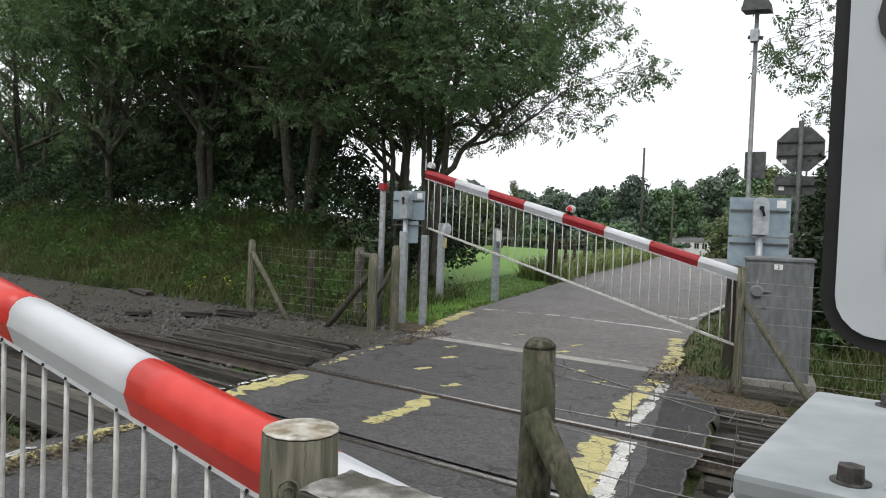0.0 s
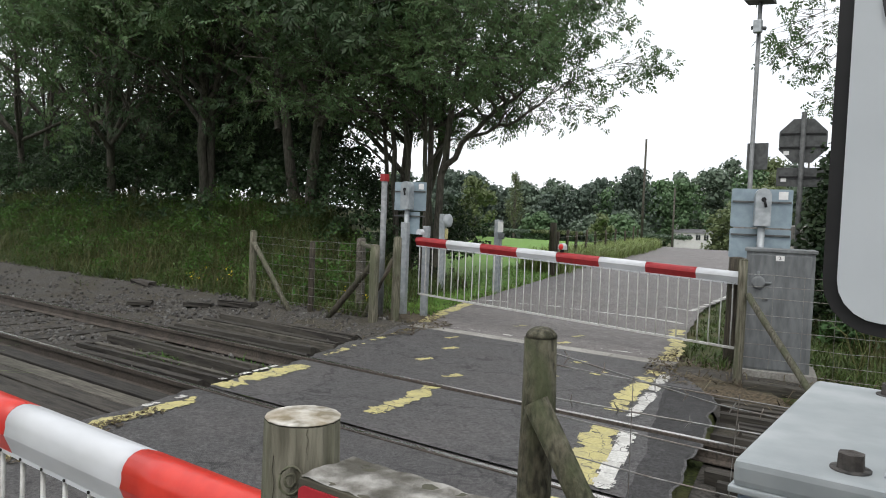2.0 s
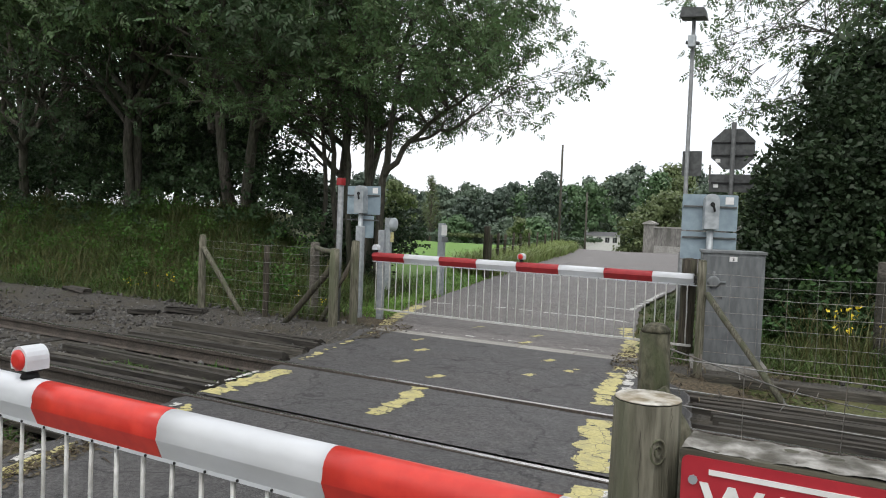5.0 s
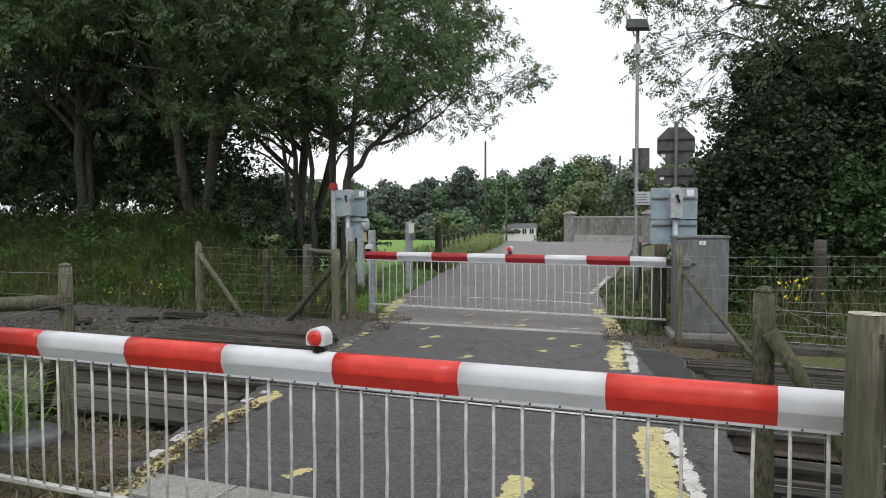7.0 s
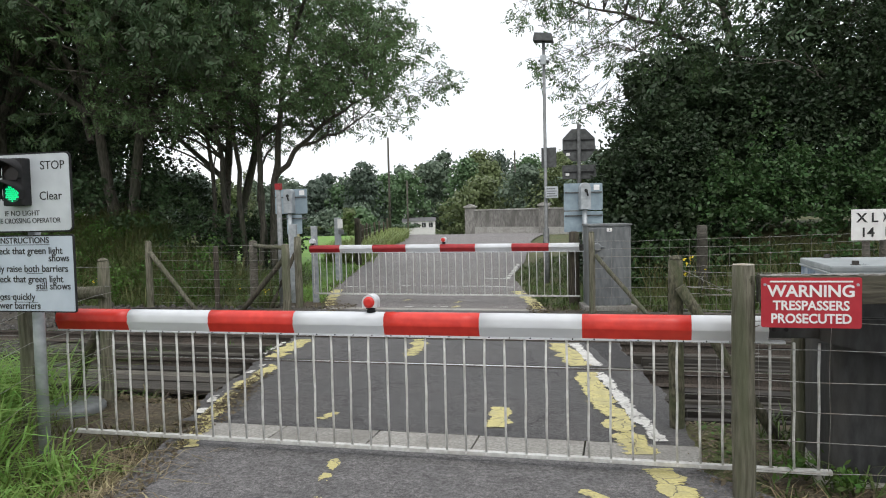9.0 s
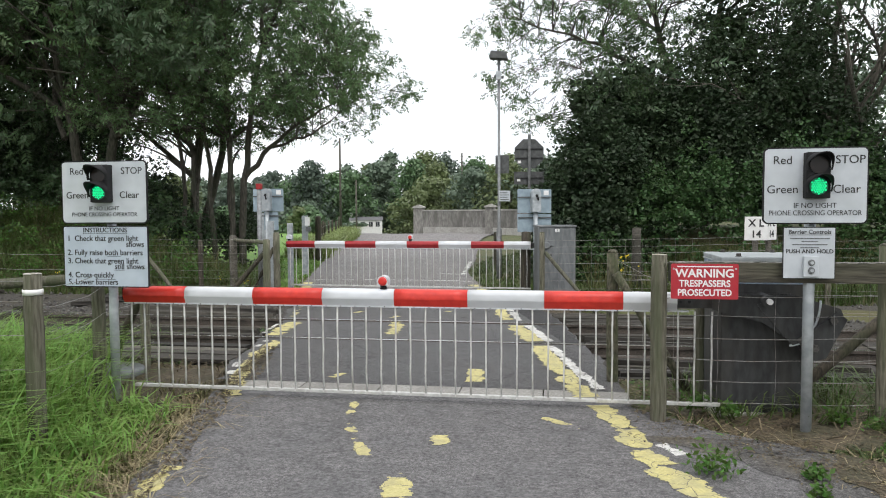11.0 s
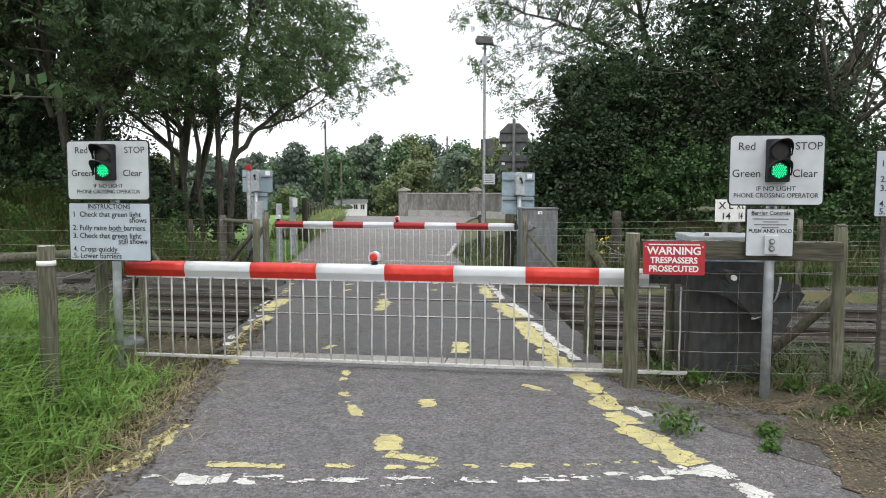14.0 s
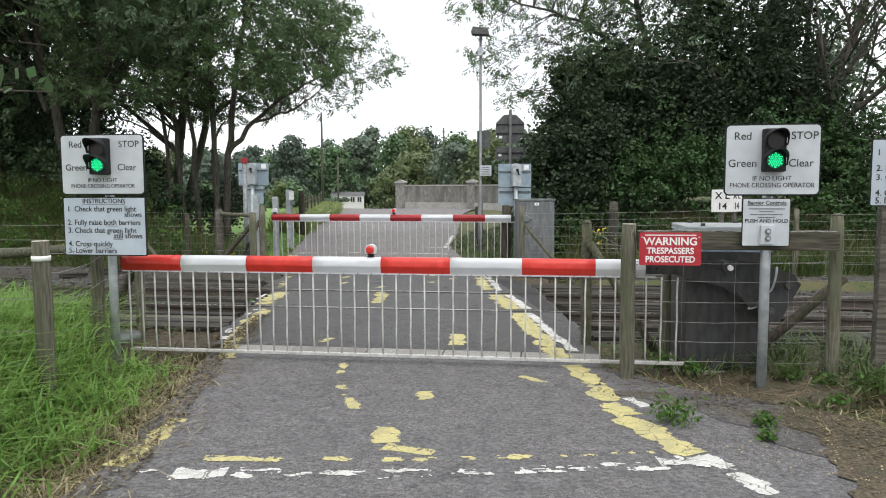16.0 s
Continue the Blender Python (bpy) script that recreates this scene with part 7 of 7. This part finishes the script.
litter("leaf_litter", 6000, -1.1, 4, -0.8, 1.8, lambda x, y: edge_r(x, y) > -0.1 + 0.2 * patch(x, y, 8) and not (-0.45 < x < 0.5 and 0.45 < y < 1.4), "brown dead leaves under the fence", 97, 0.05)
litter("leaf_litter", 3500, -7.2, -4.6, -0.6, 1.8, lambda x, y: edge_l(x, y) > 0, "brown dead leaves behind the sign", 98, 0.05)
litter("green_sprigs", 1800, -1.1, 4, -0.9, 1.7, lambda x, y: edge_r(x, y) > 0.15 and patch(x, y, 9) > 0.0 and not (-0.45 < x < 0.5 and 0.45 < y < 1.4), "small green sprigs under the fence", 99, 0.05, M_WEED)


# ---- road markings: flaking paint ----
def paint(name, path, width, keep, material, label, seed, lift=0.0025, cell=0.013, scale=4.0):
    """A worn painted band along a path; flakes have come away."""
    lift += 0.0002 * (int(abs(seed) * 7) % 9)
    pts = [Vector((*p, 0)) for p in path]
    verts, faces = [], []
    if path[0][1] < 2.0:
        cell = 0.009
    for p, q in zip(pts, pts[1:]):
        lift += 0.0002
        d = q - p
        n = max(1, int(d.length / cell))
        s = Vector((-d.y, d.x, 0)).normalized()
        m = max(2, int(width / cell))
        for i in range(n):
            for j in range(m):
                off = 1.3 * ((j + 0.5) / m - 0.5)
                c = p + d * ((i + 0.5) / n) + s * (off * width)
                v = noise.noise(Vector((c.x * scale * 0.75, c.y * scale * 1.3, seed))) + 0.55 * noise.noise(Vector((c.x * scale * 2.3, c.y * scale * 4.2, seed + 4))) + 0.16 * noise.noise(Vector((c.x * 24, c.y * 34, seed))) + 0.12 * noise.noise(Vector((c.x * 60, c.y * 70, seed)))
                if v > keep + 1.5 * max(0, abs(off) * 2 - 0.45) - 0.12:
                    h = 0.5 * cell * 1.04
                    u = d.normalized() * (d.length / n * 0.52)
                    w = s * (1.3 * width / m * 0.52)
                    z = Vector((0, 0, lift + road_z(c.x, c.y)))
                    k = len(verts)
                    verts += [tuple(c - u - w + z), tuple(c + u - w + z), tuple(c + u + w + z), tuple(c - u + w + z)]
                    faces.append((k, k + 1, k + 2, k + 3))
    if faces:
        tagged(new(name, raw(name, verts, faces, material)), label, "road marking", kind="structure")


Y, W = "flaking yellow line painted on the asphalt", "flaking white line painted on the asphalt"
# right-hand edge
paint("yellow_line", [(-0.68, -1.96), (-0.92, -1.6), (-1.12, -1.05), (-1.18, -0.45), (-1.38, 0.3)], 0.25, -0.42, M_YELLOW, Y, 1.0)
paint("yellow_line", [(-1.48, 0.55), (-1.68, 1.5), (-1.88, 2.45), (-2.0, 3.1)], 0.25, -0.50, M_YELLOW, Y, 2.0, 0.0080)
paint("yellow_line", [(-2.04, 3.42), (-2.16, 3.9), (-2.42, 4.75)], 0.32, -0.45, M_YELLOW, Y, 3.0, 0.0080)
paint("yellow_line", [(-2.54, 5.3), (-2.72, 6.2), (-2.88, 7.3)], 0.25, -0.30, M_YELLOW, Y, 4.0, 0.0080)
paint("yellow_line", [(-2.98, 8.05), (-3.3, 9.3), (-3.75, 10.8)], 0.27, -0.32, M_YELLOW, Y, 5.0)
paint("white_line", [(-1.33, 0.86), (-1.49, 1.5), (-1.69, 2.4), (-1.83, 3.1)], 0.13, -0.5, M_WHITELINE, W, 6.0, 0.0108)
paint("white_line", [(-1.86, 3.42), (-2.20, 4.75)], 0.14, -0.6, M_WHITELINE, W, 7.0, 0.0108)
paint("white_line", [(-2.35, 5.2), (-2.53, 6.2), (-2.73, 7.2)], 0.13, -0.4, M_WHITELINE, W, 8.0, 0.0108)
# left-hand edge
paint("yellow_line", [(-4.30, -2.62), (-4.28, -2.25), (-4.33, -1.7)], 0.19, -0.22, M_YELLOW, Y, 9.0)
paint("yellow_line", [(-4.80, 0.15), (-5.08, 0.95), (-5.36, 1.95), (-5.48, 3.05)], 0.24, -0.12, M_YELLOW, Y, 10.0, 0.0080)
paint("white_line", [(-5.22, 1.0), (-5.52, 2.0), (-5.64, 3.0)], 0.12, 0.25, M_WHITELINE, W, 33.0, 0.0108)
paint("yellow_line", [(-5.74, 3.42), (-5.86, 4.66)], 0.28, -0.42, M_YELLOW, Y, 11.0, 0.0080)
paint("white_line", [(-5.94, 3.6), (-6.06, 4.5)], 0.10, 0.16, M_WHITELINE, W, 12.0, 0.0108)
paint("yellow_line", [(-6.1, 5.15), (-6.45, 6.6), (-6.65, 7.5)], 0.16, 0.28, M_YELLOW, Y, 13.0, 0.0080)
paint("yellow_line", [(-6.95, 8.2), (-7.4, 9.4), (-7.9, 11.0)], 0.30, -0.12, M_YELLOW, Y, 14.0)
# middle dashes
paint("yellow_dash", [(-2.58, 1.02), (-2.66, 1.62)], 0.22, -0.25, M_YELLOW, "worn yellow centre dash", 15.0, 0.0080)
paint("yellow_dash", [(-4.09, 3.72), (-4.12, 4.2), (-4.27, 4.86)], 0.22, -0.42, M_YELLOW, "worn yellow centre dash", 16.0, 0.0080)
for x, y in ((-4.05, 1.13), (-5.15, 5.9), (-5.35, 6.7), (-5.79, 7.39), (-4.5, 8.2), (-4.4, 5.4), (-3.6, 6.2), (-3.75, 7.1), (-4.6, 8.9), (-5.7, 9.1), (-3.3, 6.7)):
    paint("yellow_dash", [(x - 0.04, y - 0.11), (x + 0.02, y + 0.11)], 0.14, -0.1, M_YELLOW, "worn yellow paint flake", x + y, 0.0080)
paint("yellow_dash", [(-3.05, -1.4), (-3.28, -0.9), (-3.47, -0.45)], 0.13, 0.16, M_YELLOW, "worn yellow centre dash", 17.0)
paint("yellow_dash", [(-2.80, -1.62), (-2.68, -2.0)], 0.20, -0.35, M_YELLOW, "worn yellow centre dash", 18.0)
paint("yellow_dash", [(-2.70, -2.08), (-2.36, -2.16)], 0.15, -0.30, M_YELLOW, "worn yellow centre dash", 18.5)
paint("yellow_dash", [(-2.60, -1.0), (-2.63, -0.76)], 0.17, -0.25, M_YELLOW, "worn yellow centre dash", 19.0)
paint("yellow_dash", [(-3.5, -0.3), (-3.6, 0.2)], 0.12, 0.25, M_YELLOW, "worn yellow centre dash", 20.0)
paint("yellow_dash", [(-2.0, -0.05), (-1.55, -0.42)], 0.12, 0.15, M_YELLOW, "worn yellow paint flake", 21.0)
# stop lines
paint("yellow_line", [(-3.85, -2.42), (-2.4, -2.28), (-0.95, -1.95)], 0.13, 0.24, M_YELLOW, Y, 22.0, scale=7.0)
paint("yellow_line", [(-3.78, -2.44), (-3.35, -2.38)], 0.11, -0.15, M_YELLOW, Y, 22.5)
paint("white_line", [(-4.25, -2.74), (-2.4, -2.5), (-0.9, -2.18)], 0.22, 0.30, M_WHITELINE, W, 23.0, scale=8.0)
paint("white_line", [(-0.95, -2.10), (-0.66, -2.06)], 0.24, -0.35, M_WHITELINE, W, 24.0)
paint("white_line", [(-3.86, -2.68), (-3.55, -2.62)], 0.20, -0.4, M_WHITELINE, W, 25.0)
paint("white_line", [(-0.68, -2.0), (-0.55, -2.18), (-0.40, -2.55)], 0.20, -0.05, M_WHITELINE, W, 26.0)
paint("white_line", [(-0.98, -0.74), (-0.85, -0.96)], 0.14, -0.3, M_WHITELINE, W, 27.0)
paint("white_line", [(-8.0, 11.6), (-6.5, 12.05), (-4.6, 11.8), (-3.8, 11.5)], 0.16, -0.02, M_WHITELINE, W, 28.0)
paint("white_line", [(-6.8, 8.15), (-5.5, 8.2), (-3.0, 8.25)], 0.10, 0.30, M_WHITELINE, W, 29.0)
paint("white_line", [(-4.35, 13.4), (-4.5, 15.5), (-4.75, 18.5)], 0.16, -0.05, M_WHITELINE, W, 30.0)
paint("white_line", [(-5.0, 13.7), (-4.3, 13.5)], 0.14, -0.2, M_WHITELINE, W, 31.0)


# ---- what moves ----
def motions():
    near = [(0, 9.1), (0.2, 6.8), (0.35, 5.7), (0.5, 5.3), (1, 3.5), (1.5, 1.6), (1.8, 0.6), (2.1, 0.0), (16, 0.0)]
    far = [(0, 14.4), (0.2, 11.2), (0.5, 9.5), (1, 7.2), (1.5, 4.6), (2, 1.9), (2.3, 0.5), (2.6, 0.0), (16, 0.0)]
    for (t, boom, skirt, pickets, zb, zs), turns in ((NEAR, near), (FAR, far)):
        walk(boom, [(s, pose(0, 0, zb, 0, a, 0)) for s, a in turns])
        walk(skirt, [(s, pose(0, 0, zs, 0, a, 0)) for s, a in turns])
        for ob, x in pickets:
            walk(ob, [(s, pose(0, 0, zb, 0, a, 0) @ pose(x, 0, -0.085, 0, -a, 0)) for s, a in turns])


motions()
